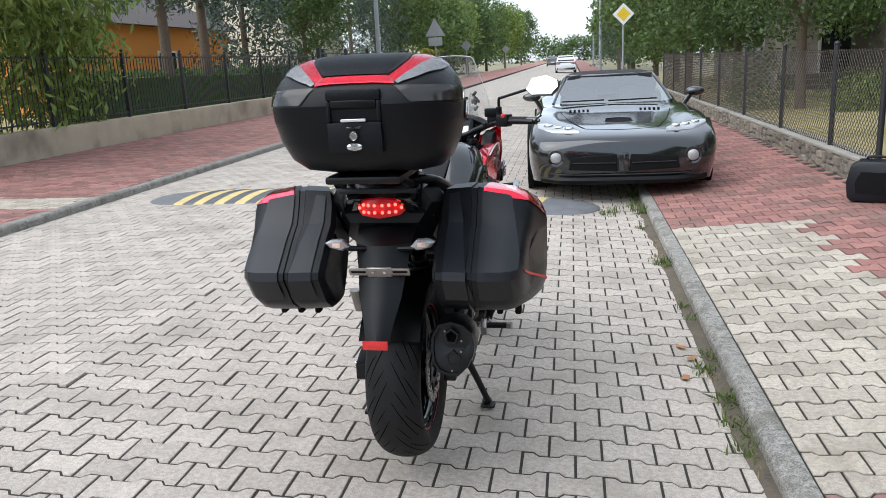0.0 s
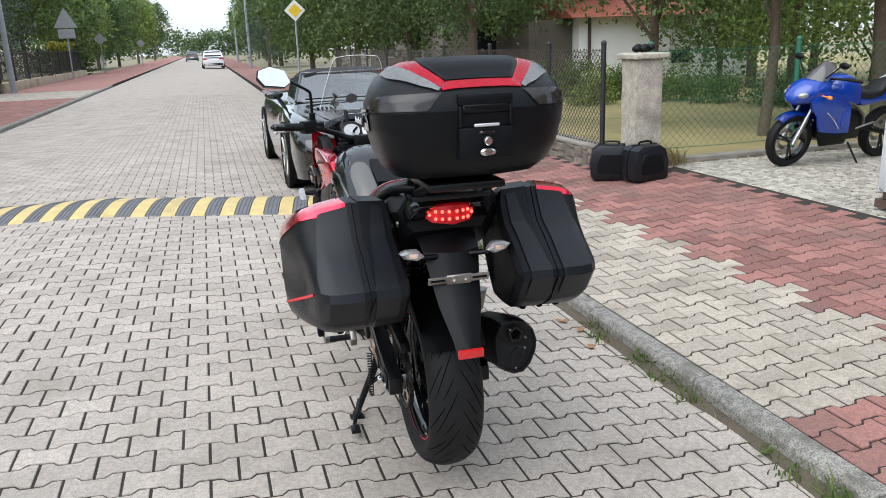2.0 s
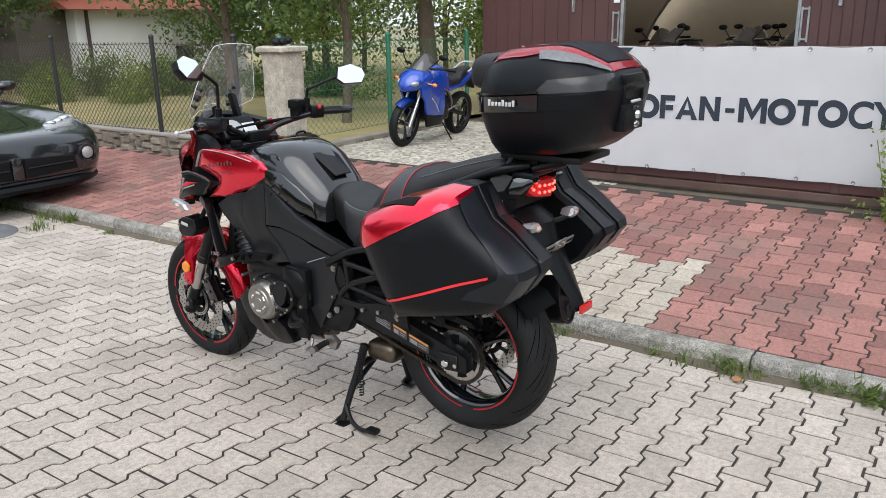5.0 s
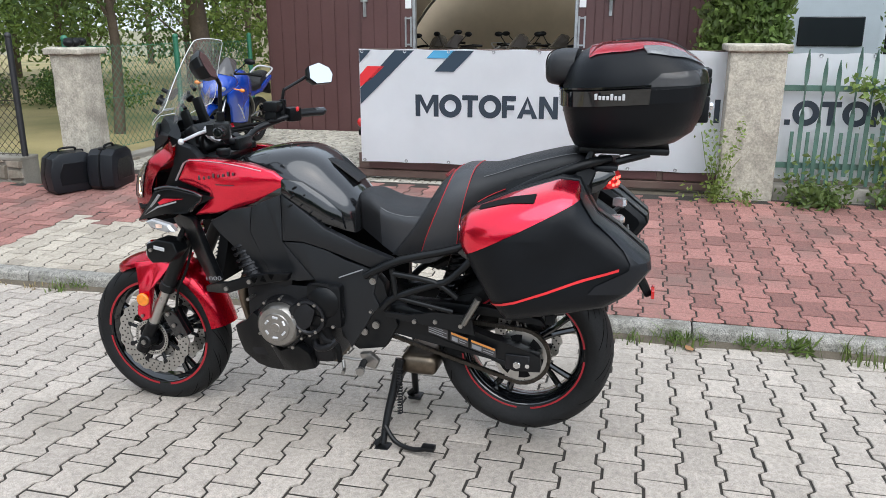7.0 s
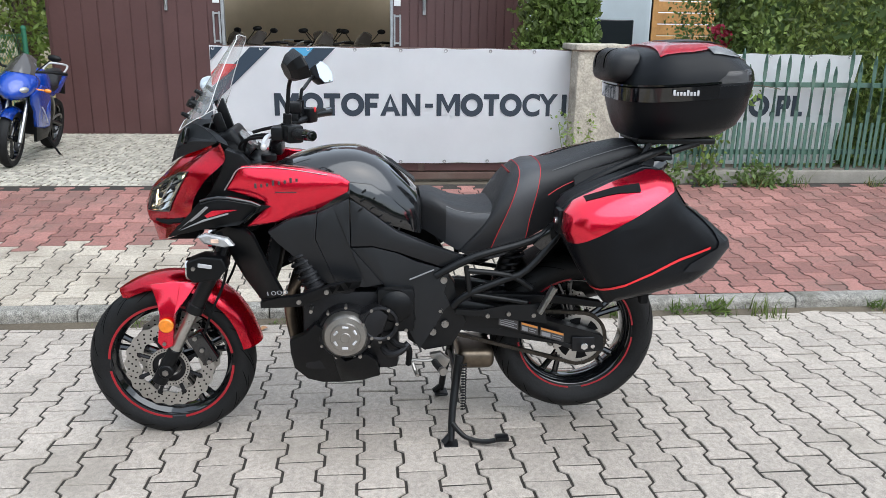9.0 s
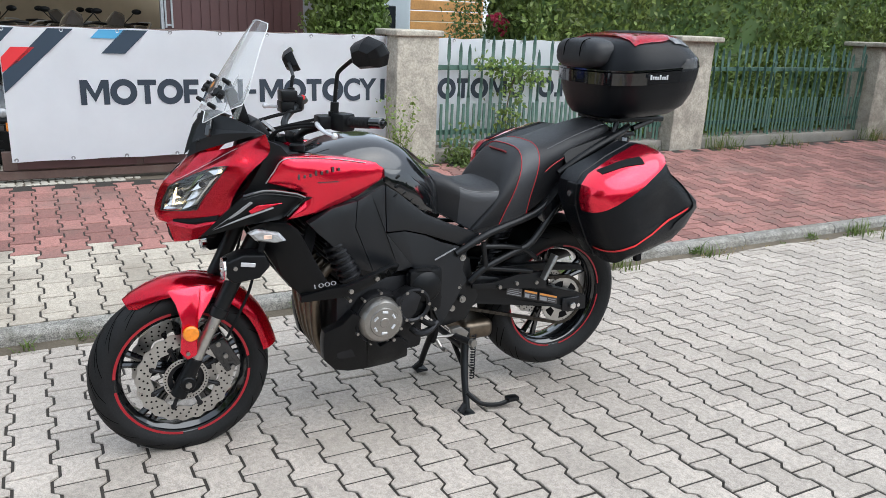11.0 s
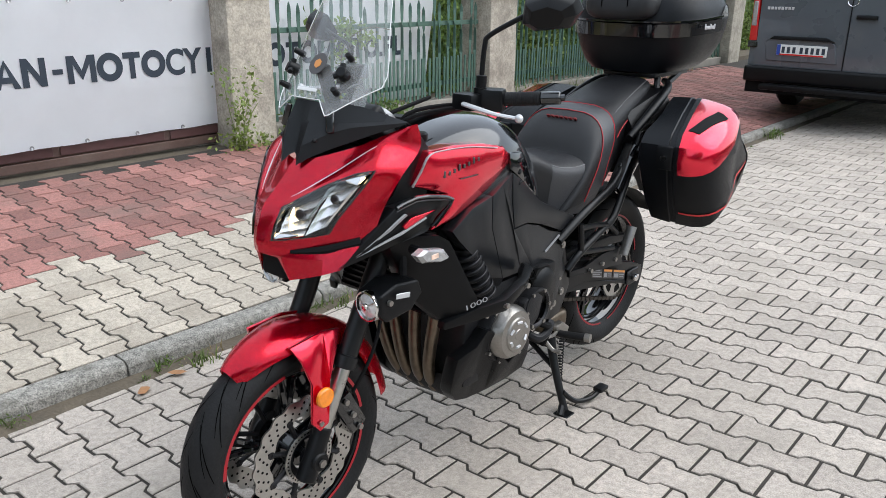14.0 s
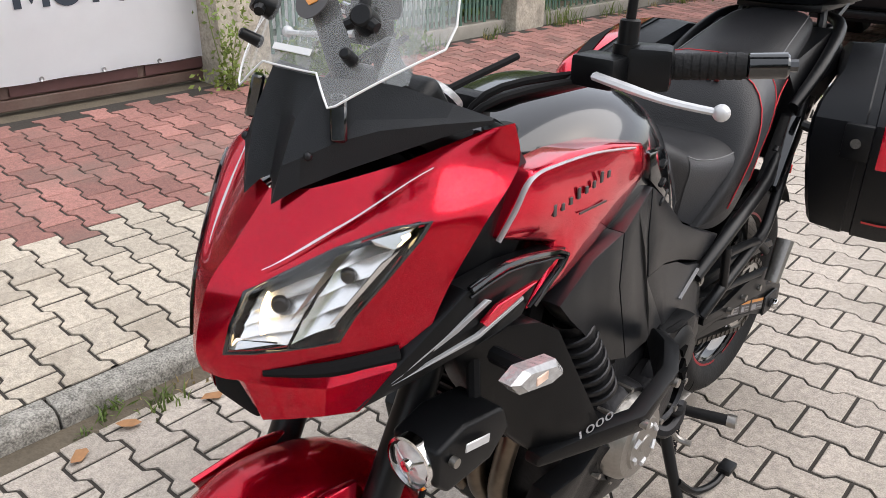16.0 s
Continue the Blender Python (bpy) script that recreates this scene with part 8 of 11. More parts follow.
for k, x in enumerate((-0.118, -0.042, 0.042, 0.118)):
    b = B()
    sweep(b, [(x, 3.645, .64), (x, 3.70, .630), (x, 3.738, .580), (x, 3.750, .52), (x * .80, 3.742, .42), (x * .66, 3.728, .35), (x * .58, 3.700, .295), (x * .6, 3.66, .270), (x * .45, 3.40, .270)], 0.019, 12, 5)
    part("exhaust_header", b, M["exhaust"], bike, "heat-tinted exhaust header pipe")
b = B()
box(b, -0.17, 0.17, 3.775, 3.815, 0.575, 0.83, .008, 2, turn=(14, 0, 0))
rad = part("radiator", b, M["black_dull"], bike)
for k in range(14):
    b = B()
    box(b, -0.16, 0.16, 3.812 - (k - 7) * .0042, 3.822 - (k - 7) * .0042, .592 + k * .016, .597 + k * .016)
    part("radiator_fin", b, M["gunmetal"], rad)
b = B()
box(b, -.105, .10, 3.00, 3.14, .250, .330, .035, 4)
part("exhaust_chamber", b, M["exhaust"], bike, "brown-tinted exhaust chamber under the engine")
b = B()
rings = []
MUF = tuple((u * 1.16, v * 1.03) for u, v in ((-.066, -.045), (-.050, -.072), (-.020, -.087), (.010, -.084), (.034, -.058), (.052, -.018), (.057, .015), (.048, .052), (.022, .078), (-.012, .088), (-.048, .078), (-.068, .040), (-.070, .000)))
for y, c_x, c_z, sc in ((3.02, .120, .335, .42), (2.92, .150, .390, .62), (2.78, .180, .455, .82), (2.62, .200, .510, .95), (2.50, .210, .535, 1.0), (2.445, .212, .541, 1.0), (2.430, .212, .542, .96)):
    rings.append([Vector((c_x + u * sc, y + .012 * v / .08, c_z + v * sc)) for u, v in MUF])
loft(b, rings, True, False)
muf = part("muffler", b, M["black_matt"], bike, "black three-sided muffler with two outlets", sharp=34)
b = B()
loft(b, [[Vector((.212 + u * k, y + .012 * v / .08, .542 + v * k)) for u, v in MUF] for y, k in ((2.432, .965), (2.420, .95), (2.420, .86), (2.430, .84), (2.432, .30))], True, True)
part("end_cap", b, M["frame_paint"], muf, "black stepped end cap", sharp=25)
for dx, dz in ((-.010, .043), (-.006, -.032)):
    p = Vector((.212 + dx, 2.424, .542 + dz))
    five = [(math.cos(q * 1.2566 + .3), math.sin(q * 1.2566 + .3)) for q in range(5)]
    b = B()
    loft(b, [[p + Vector((u * r * .9, yy, v * r)) for u, v in five] for r, yy in ((.030, .006), (.028, -.008), (.021, -.008), (.019, .010))], True, False)
    ol = part("outlet", b, M["gunmetal"], muf, "five-sided exhaust outlet", sharp=20)
    b = B()
    cyl(b, p + Vector((0, .004, 0)), p + Vector((0, .008, 0)), .021, n=10)
    part("outlet_bore", b, M["groove"], ol)
for dx, dz in ((.022, .030), (.020, -.005), (-.012, -.070), (-.030, .062)):
    b = B()
    cyl(b, (.212 + dx, 2.424, .542 + dz), (.212 + dx, 2.414, .542 + dz), .0035, n=8)
    part("cap_screw", b, M["alu"], muf)

# frame, subframe, swingarm
for s in (-1, 1):
    b = B()
    panel(b, sd(s, [(0.185, 3.345, 0.66), (0.180, 3.20, 0.665), (0.172, 3.165, 0.62), (0.172, 3.17, 0.53), (0.170, 3.12, 0.47), (0.170, 3.17, 0.38), (0.175, 3.27, 0.365), (0.182, 3.33, 0.41), (0.186, 3.345, 0.52)]), 0.05, 0.008, 2, 1)
    fp = part("frame_plate", b, M["frame_paint"], bike, "satin black frame plate")
    for y, z, r in ((3.206, .634, .012), (3.292, .473, .017), (3.217, .520, .011), (3.199, .470, .013), (3.242, .440, .012)):
        b = B()
        lathe(b, [(0.0, s * .006), (r * .5, s * .006), (r * .55, s * .003), (r, s * .004), (r * 1.05, -s * .004)], (s * .186, y, z), "x", 16)
        part("frame_bolt", b, M["alu"] if r != .017 else M["gunmetal"], fp)
    for pts, r in (([(.186, 3.235, .652), (.195, 3.098, .722), (.182, 2.90, .775), (.165, 2.80, .835)], .014), ([(.188, 3.173, .537), (.200, 3.121, .587), (.205, 2.990, .642), (.205, 2.917, .674), (.185, 2.80, .805), (.17, 2.72, .93)], .013), ([(.203, 3.130, .690), (.203, 3.115, .588)], .010), ([(.203, 3.130, .674), (.208, 2.978, .656), (.208, 2.897, .606)], .010), ([(.203, 3.115, .588), (.208, 2.911, .555)], .009), ([(.165, 2.83, .82), (.15, 2.62, .96), (.13, 2.50, 1.03)], .012)):
        b = B()
        sweep(b, sd(s, pts), r, 10, 3)
        part("subframe_tube", b, M["frame_paint"], bike)
    b = B()
    panel(b, sd(s, [(.192, 3.162, .527), (.197, 3.080, .523), (.203, 2.974, .545), (.208, 2.850, .546), (.208, 2.835, .475), (.203, 2.962, .489), (.192, 3.161, .508)]), .012, .003)
    for y, z in ((3.05, .506), (2.975, .512), (2.885, .505)):
        bb = B()
        cyl(bb, (s * .200, y, z), (s * .212, y, z), .008, n=8)
        part("bracket_bolt", bb, M["alu"], bike)
    part("footrest_bracket", b, M["frame_paint"], bike)
    b = B()
    sweep(b, sd(s, [(.228, 2.870, .522), (.225, 2.820, .616)]), [.017, .021], 8, 1, flat=.6)
    part("passenger_footrest", b, M["alu"], bike, "folded alloy passenger footrest")
    b = B()
    sweep(b, sd(s, [(.19, 3.235, .335), (.225, 3.235, .338), (.315, 3.215, .345)]), [.012, .012, .013], 10, 3)
    part("footrest", b, M["rubber"], bike, "rubber rider footrest")
    b = B()
    cyl(b, (s * .30, 3.218, .344), (s * .318, 3.214, .345), .0145, n=10)
    panel(b, sd(s, [(.212, 3.255, .365), (.214, 3.215, .372), (.216, 3.180, .345), (.216, 3.195, .312), (.214, 3.235, .320)]), .025, .004)
    sweep(b, sd(s, [(.205, 3.235, .345), (.212, 3.27, .342), (.212, 3.315, .346), (.215, 3.330, .33)]), .006, 8, 4)
    sweep(b, sd(s, [(.215, 3.315, .335), (.235, 3.305, .310), (.262, 3.300, .308)]), .007, 8, 4)
    pieces("footrest_hanger", b, M["alu"], bike, "alloy footrest hanger")
    # swingarm
    b = B()
    panel(b, sd(s, [(.150, 3.20, .53), (.152, 3.12, .545), (.168, 2.95, .510), (.178, 2.80, .465), (.178, 2.66, .425), (.178, 2.615, .405), (.178, 2.612, .350), (.178, 2.70, .345), (.172, 2.84, .400), (.160, 3.00, .440), (.150, 3.16, .435)]), .045, .008, 2, 1)
    sa_ = part("swingarm", b, M["frame_paint"], bike, "satin black swingarm")
    b = B()
    box(b, min(s * .176, s * .183), max(s * .176, s * .183), 2.648, 2.732, .352, .408, .004)
    ca_ = part("chain_adjuster", b, M["gunmetal"], sa_, "dark chain adjuster and axle nut")
    b = B()
    cyl(b, (s * .183, 2.69, .378), (s * .202, 2.69, .378), .015, n=6, bev=.002)
    cyl(b, (s * .183, 2.655, .372), (s * .188, 2.655, .372), .008, n=8)
    pieces("axle_nut", b, M["chrome"], ca_)
    if s < 0:
        def on_arm(y, dz):
            return (-.1868, y, .440 + (y - 2.87) * .30 + dz)

        def label(y0, y1, z0, z1, m, parent, dx, lab=""):
            t = B()
            t.faces.new([t.verts.new(Vector(on_arm(y, dz)) - Vector((dx, 0, 0))) for y, dz in ((y0, z0), (y1, z0), (y1, z1), (y0, z1))])
            return part("warning_sticker" if parent == sa_ else "print_bar", t, M[m], parent, lab, sharp=None)
        for y0, y1, top in ((3.006, 2.935, "dim_silver"), (2.925, 2.862, "orange_print"), (2.853, 2.765, "orange_print")):
            st_ = label(y0, y1, -.017, .017, "grey_print", sa_, 0, "small warning sticker")
            if top == "orange_print":
                label(y0 - .002, y1 + .002, .008, .016, top, st_, .0008)
                label(y0 - .005, (y0 + y1) / 2 + .006, -.013, .002, "dim_silver", st_, .0008)
                label((y0 + y1) / 2, y1 + .006, -.002, .001, "dim_silver", st_, .0008)
                label((y0 + y1) / 2, y1 + .010, -.010, -.007, "dim_silver", st_, .0008)
            else:
                for q in range(4):
                    label(y0 - .004, y1 + (.004 if q % 2 else .016), .009 - q * .0075, .012 - q * .0075, top, st_, .0008)
b = B()
sweep(b, [(.10, 3.05, .62), (.06, 2.93, .68), (.0, 2.90, .60)], .02, 8, 3)
cyl(b, (0.0, 3.02, .44), (0.0, 2.93, .73), .028, n=14)
part("shock_absorber", b, M["gunmetal"], bike)
b = B()
sweep(b, [(.04 * math.cos(a), 3.01 - .26 * f * .31 - .01 + .04 * math.sin(a), .47 + .24 * f) for f, a in ((q / 90, 9 * 6.283 * q / 90) for q in range(91))], .006, 6, 1)
part("shock_spring", b, M["gunmetal"], bike)


# chain drive
b = B()
teeth = 44
pts = []
for q in range(teeth * 2):
    a = 2 * math.pi * q / (teeth * 2)
    r = .099 if q % 2 == 0 else .092
    pts.append((RA.y + r * math.cos(a), RA.z + r * math.sin(a)))
prism(b, pts, -.112, -.106, "x")
spk = part("sprocket", b, M["steel"], rw, "steel rear sprocket")
b = B()
for q in range(6):
    a = 2 * math.pi * (q + .3) / 6
    p = RA + Vector((-.109, .066 * math.cos(a), .066 * math.sin(a)))
    loft(b, [[p + Vector((dx, u * math.cos(a) - v * math.sin(a), u * math.sin(a) + v * math.cos(a))) for u, v in ((-.013, -.014), (.013, -.022), (.016, 0), (.013, .022), (-.013, .014))] for dx in (-.0035, .0035)], True, True)
pieces("sprocket_opening", b, M["black_dull"], spk)
b = B()
lathe(b, [(.02, -.125), (.040, -.125), (.044, -.112), (.044, -.09)], RA, "x", 24)
part("sprocket_carrier", b, M["black_gloss"], spk)
sx = -.109
loop = [Vector((sx, 3.29 + .035 * math.cos(a), .478 + .035 * math.sin(a))) for a in [radians(80 - 160 * q / 8) for q in range(9)]]
loop += [Vector((sx, RA.y + .101 * math.cos(a), RA.z + .101 * math.sin(a))) for a in [radians(-85 - 182 * q / 24) for q in range(25)]]
loop.append(loop[0])
dense = []
for p, q in zip(loop, loop[1:]):
    k = max(1, int((q - p).length / .0159))
    dense += [p.lerp(q, i / k) for i in range(k)]
b = B()
for i, (p, q) in enumerate(zip(dense, dense[1:] + dense[:1])):
    d = (q - p)
    if d.length < 1e-4:
        continue
    mid = (p + q) / 2
    ang = math.degrees(math.atan2(d.z, d.y))
    w = .0085 if i % 2 else .0065
    box(b, mid.x - w, mid.x + w, mid.y - d.length * .55, mid.y + d.length * .55, mid.z - .0065, mid.z + .0065, 0, 1, turn=(ang, 0, 0))
part("drive_chain", b, M["chain"], bike, "oily drive chain")
b = B()
panel(b, [(-.135, 3.10, .565), (-.135, 2.80, .555), (-.135, 2.62, .525), (-.135, 2.60, .50), (-.135, 2.78, .520), (-.135, 3.10, .535)], .035, .005)
part("chain_guard", b, M["black_matt"], bike)
b = B()
grid = []
for k in range(14):
    a = radians(35 + 110 * k / 13)
    grid.append([RA + Vector((x, (.338 - .25 * x * x) * math.cos(a), (.338 - .6 * x * x) * math.sin(a))) for x in (-.10, -.05, 0, .05, .10)])
loft(b, grid, False, False)
bmesh.ops.solidify(b, geom=b.faces, thickness=.004)
part("rear_hugger", b, M["black_matt"], bike)

# centre stand
b = B()
for s in (-1, 1):
    sweep(b, sd(s, [(.11, 3.135, .315), (.135, 3.150, .22), (.175, 3.165, .12), (.215, 3.172, .022)]), [.018, .016, .014, .013], 10, 4)
    box(b, min(s * .185, s * .245), max(s * .185, s * .245), 3.145, 3.20, 0.0, .012, .004)
    sweep(b, sd(s, [(.205, 3.172, .04), (.215, 3.20, .012)]), .013, 8, 1)
sweep(b, [(-.125, 3.145, .235), (.125, 3.145, .235)], .014, 10, 1)
sweep(b, [(-.155, 3.155, .155), (-.03, 3.148, .23)], .010, 8, 1)
cs = part("centre_stand", b, M["frame_paint"], bike, "black steel centre stand")
b = B()
sweep(b, [(-.200, 3.168, .085), (-.225, 3.12, .040), (-.245, 3.05, .030), (-.250, 2.985, .045)], [.010, .009, .009, .009], 9, 5)
box(b, -.268, -.232, 2.965, 3.015, .040, .056, .005, 2)
part("stand_pedal", b, M["frame_paint"], cs)
b = B()
sweep(b, [(-.155 + .009 * math.cos(q * .9), 3.123 + .009 * math.sin(q * .9), .115 + q * .0016) for q in range(118)], .0025, 5, 1)
part("stand_spring", b, M["gunmetal"], cs)

# seat
def seat_ring(y, top, hw, low, soft=.42, shear=.0):
    ring = []
    for q in range(21):
        a = math.pi * q / 20
        ca, sa = math.cos(a), math.sin(a)
        ring.append(Vector((hw * math.copysign(abs(ca) ** .55, ca) * (1 - .22 * (1 - sa) ** 2), y + shear * (1 - sa) ** 1.3, low + (top - low) * sa ** soft)))
    return ring


def lifted(cols, j, i, d=.0015):
    """A place just off the seat's skin."""
    p = cols[j][i]
    return p + (p - Vector((0, p.y, .86))).normalized() * d


b = B()
rs = [seat_ring(*r) for r in ((3.285, .925, .095, .80), (3.24, .925, .120, .775), (3.17, .895, .150, .735), (3.09, .885, .172, .70, .36), (3.01, .893, .185, .705, .36), (2.95, .915, .186, .74), (2.915, .930, .180, .77))]
cols_ = [catmull([r[j] for r in rs], 3) for j in range(21)]
loft(b, [[cols_[j][i] for j in range(21)] for i in range(len(cols_[0]))], True, True)
seat = part("rider_seat", b, M["seat_vinyl"], bike, "black vinyl rider seat with paler flanks", sharp=70)
# Flank skins whose paler colour paints in the sky sheen.
for js in (range(0, 6), range(15, 21)):
    b = B()
    loft(b, [[lifted(cols_, j, i, .0012) for j in js] for i in range(5, len(cols_[0]) - 1)], False, False)
    part("seat_flank", b, M["seat_side"], seat, "vinyl seat flank with its grey sky sheen in the colour")
    b = B()
    sweep(b, [lifted(cols_, 5 if js[0] == 0 else 15, i, .002) for i in range(5, len(cols_[0]) - 1)], .0013, 5, 1)
    part("seam", b, M["thread_grey"], seat, "pale grey seam")
b = B()
rs = [seat_ring(*r) for r in ((3.030, .893, .170, .72, .95, .12), (3.012, .934, .184, .725, .95, .12), (2.985, .976, .193, .73, .90, .12), (2.950, 1.010, .196, .735, .86, .11), (2.910, 1.030, .194, .75, .80, .08), (2.865, 1.034, .186, .77, .66, .05), (2.80, 1.038, .164, .82, .46, .02), (2.72, 1.062, .150, .87, .42), (2.64, 1.084, .138, .91, .42), (2.56, 1.102, .124, .955, .42), (2.515, 1.100, .105, .99), (2.485, 1.075, .075, 1.01))]
cols2 = [catmull([r[j] for r in rs], 3) for j in range(21)]
loft(b, [[cols2[j][i] for j in range(21)] for i in range(len(cols2[0]))], True, True)
seat2 = part("passenger_seat", b, M["seat_vinyl"], bike, "black vinyl passenger seat with red seams", sharp=70)
b = B()
loft(b, [[lifted(cols2, j, i, .0012) for j in range(0, 21)] for i in range(10, 16)], False, False)
part("bolster_band", b, M["seat_side"], seat2, "grey band round the seat bolster")
for i0 in (10, 15):
    b = B()
    sweep(b, [lifted(cols2, j, i0, .002) for j in range(0, 21)], .0014, 5, 1)
    part("seam", b, M["seam"], seat2, "red seam")
for j in (2, 18):
    b = B()
    sweep(b, [lifted(cols2, j, i) for i in range(17, len(cols2[0]) - 1)], .0014, 5, 1)
    part("seam", b, M["seam"], seat2, "red seam")
for j in (6, 14):
    b = B()
    sweep(b, [lifted(cols2, j, i) for i in range(17, len(cols2[0]) - 4)], .0011, 5, 1)
    part("seam", b, M["thread_grey"], seat2, "pale grey seam")
b = B()
for k in range(7):
    x = -.055 + k * .018
    box(b, x - .006, x + .006, 2.968, 2.974, .991, 1.003, .001, turn=(-52, 0, 0))
part("seat_embroidery", b, M["embroidery"], seat2, "dark red embroidered bars")

# tail
for s in (-1, 1):
    b = B()
    panel(b, sd(s, [(.205, 2.90, .765), (.190, 2.78, .880), (.165, 2.66, .955), (.135, 2.50, 1.035), (.105, 2.42, 1.055), (.100, 2.40, 1.03), (.125, 2.44, .985), (.165, 2.60, .905), (.185, 2.74, .815), (.200, 2.86, .735)]), .05, .006, 2, 1, .006)
    part("tail_panel", b, M["black_gloss"], bike, "gloss black tail panel")
    b = B()
    sweep(b, sd(s, [(.175, 2.80, .925), (.180, 2.66, 1.005), (.155, 2.50, 1.070), (.10, 2.42, 1.085)]), [.013, .016, .016, .012], 10, 5)
    part("grab_rail", b, M["black_matt"], bike, "black grab rail")
    b = B()
    lathe(b, [(0, s * .004), (.009, s * .004), (.013, -s * .002)], (s * .148, 2.50, .965), "x", 14)
    part("tail_bolt", b, M["alu"], bike)
b = B()
loft(b, [[Vector((x, 2.425 + .03 * (abs(x) / .11) ** 2, z)) for x, z in ((-.150, 1.005), (-.110, .945), (.110, .945), (.150, 1.005), (.125, 1.048), (-.125, 1.048))], [Vector((x, 2.52, z)) for x, z in ((-.195, 1.00), (-.14, .89), (.14, .89), (.195, 1.00), (.15, 1.068), (-.15, 1.068))], [Vector((x, 2.75, z)) for x, z in ((-.165, .93), (-.14, .78), (.14, .78), (.165, .93), (.13, 1.0), (-.13, 1.0))]])
tc = part("tail_cowl", b, M["black_matt"], bike)
b = B()
box(b, -.122, .122, 2.395, 2.47, 1.046, 1.064, .008, 2)
part("tail_cap", b, M["case_grey"], tc)
b = B()
shape = [(-.088, .0), (-.060, .024), (0, .032), (.060, .024), (.088, .0), (.060, -.025), (0, -.031), (-.060, -.025)]
loft(b, [[Vector((x, 2.440 + .05 * (x / .088) ** 2 - .02, 1.000 + z)) for x, z in shape], [Vector((x * .97, 2.415 + .05 * (x / .088) ** 2 - .02, 1.000 + z * .95)) for x, z in shape], [Vector((x * .5, 2.408 + .02 * (x / .088) ** 2 - .02, 1.000 + z * .5)) for x, z in shape]])
tl = part("tail_lamp", b, M["tail_lit"], bike, "lit red LED tail lamp")
b = B()
for x in (-.066, -.050, -.032, -.012, .012, .032, .050, .066):
    for z in ((-.011, .011) if abs(x) < .06 else (0,)):
        ball(b, (x, 2.390 + .05 * (x / .088) ** 2 - .002 + .004, 1.0 + z), .0052, 8, 6)
pieces("led", b, M["tail_led"], tl, "glowing LED")
b = B()
rings = []
for y, z, w, d in ((2.50, .93, .095, .05), (2.43, .885, .088, .045), (2.40, .82, .078, .03), (2.350, .735, .066, .022), (2.295, .645, .042, .018), (2.275, .604, .036, .014)):
    rings.append([Vector((u * w, y + v * d + (0.010 * (1 - abs(u)) * -1), z)) for u, v in ((-1, 0), (-.45, -.5), (0, -.62), (.45, -.5), (1, 0), (.8, .6), (-.8, .6))])
loft(b, rings)
ft = part("plate_holder", b, M["black_matt"], bike, "long black number plate holder", sharp=28)
b = B()
box(b, -.039, .039, 2.250, 2.262, .600, .627, .003, 2)
part("rear_reflector", b, M["red_lens"], ft, "red rear reflector")
b = B()
for x0, x1 in ((-.095, -.035), (.035, .095)):
    box(b, x0, x1, 2.355, 2.361, .800, .826, .010, 3, turn=(22, 0, 0))
box(b, -.04, .04, 2.353, 2.362, .795, .83, .003, 1, turn=(22, 0, 0))
pb = part("plate_bracket", b, M["alu"], ft, "bare slotted plate bracket")
b = B()
for x in (-.018, .018):
    cyl(b, (x, 2.352, .815), (x, 2.346, .813), .005, n=8)
pieces("bracket_screw", b, M["chrome"], pb)
b = B()
for x0, x1 in ((-.088, -.042), (.042, .088)):
    box(b, x0, x1, 2.3535, 2.3545, .809, .817, .003, turn=(22, 0, 0))
pieces("bracket_slot", b, M["black_dull"], pb)
for s in (-1, 1):
    b = B()
    sweep(b, sd(s, [(.03, 2.42, .872), (.075, 2.40, .876), (.105, 2.39, .880)]), .009, 8, 2)
    ri = part("rear_turn_signal", b, M["black_matt"], bike, "clear rear turn signal on a stalk")
    b = B()
    loft(b, [[Vector((s * (.132 + u * sc), y, .893 + v * sc + u * .08)) for u, v in ((-.036, -.004), (-.014, -.017), (.024, -.012), (.040, .004), (.020, .014), (-.016, .016))] for y, sc in ((2.412, .75), (2.396, 1.0), (2.376, 1.0), (2.366, .7))])
    part("lens", b, M["clearlens_grey"], ri, "clear faceted lens", sharp=20)
    b = B()
    box(b, s * .120, s * .146, 2.363, 2.366, .887, .901, .002)
    part("amber_bulb", b, M["amber_pale"], ri)


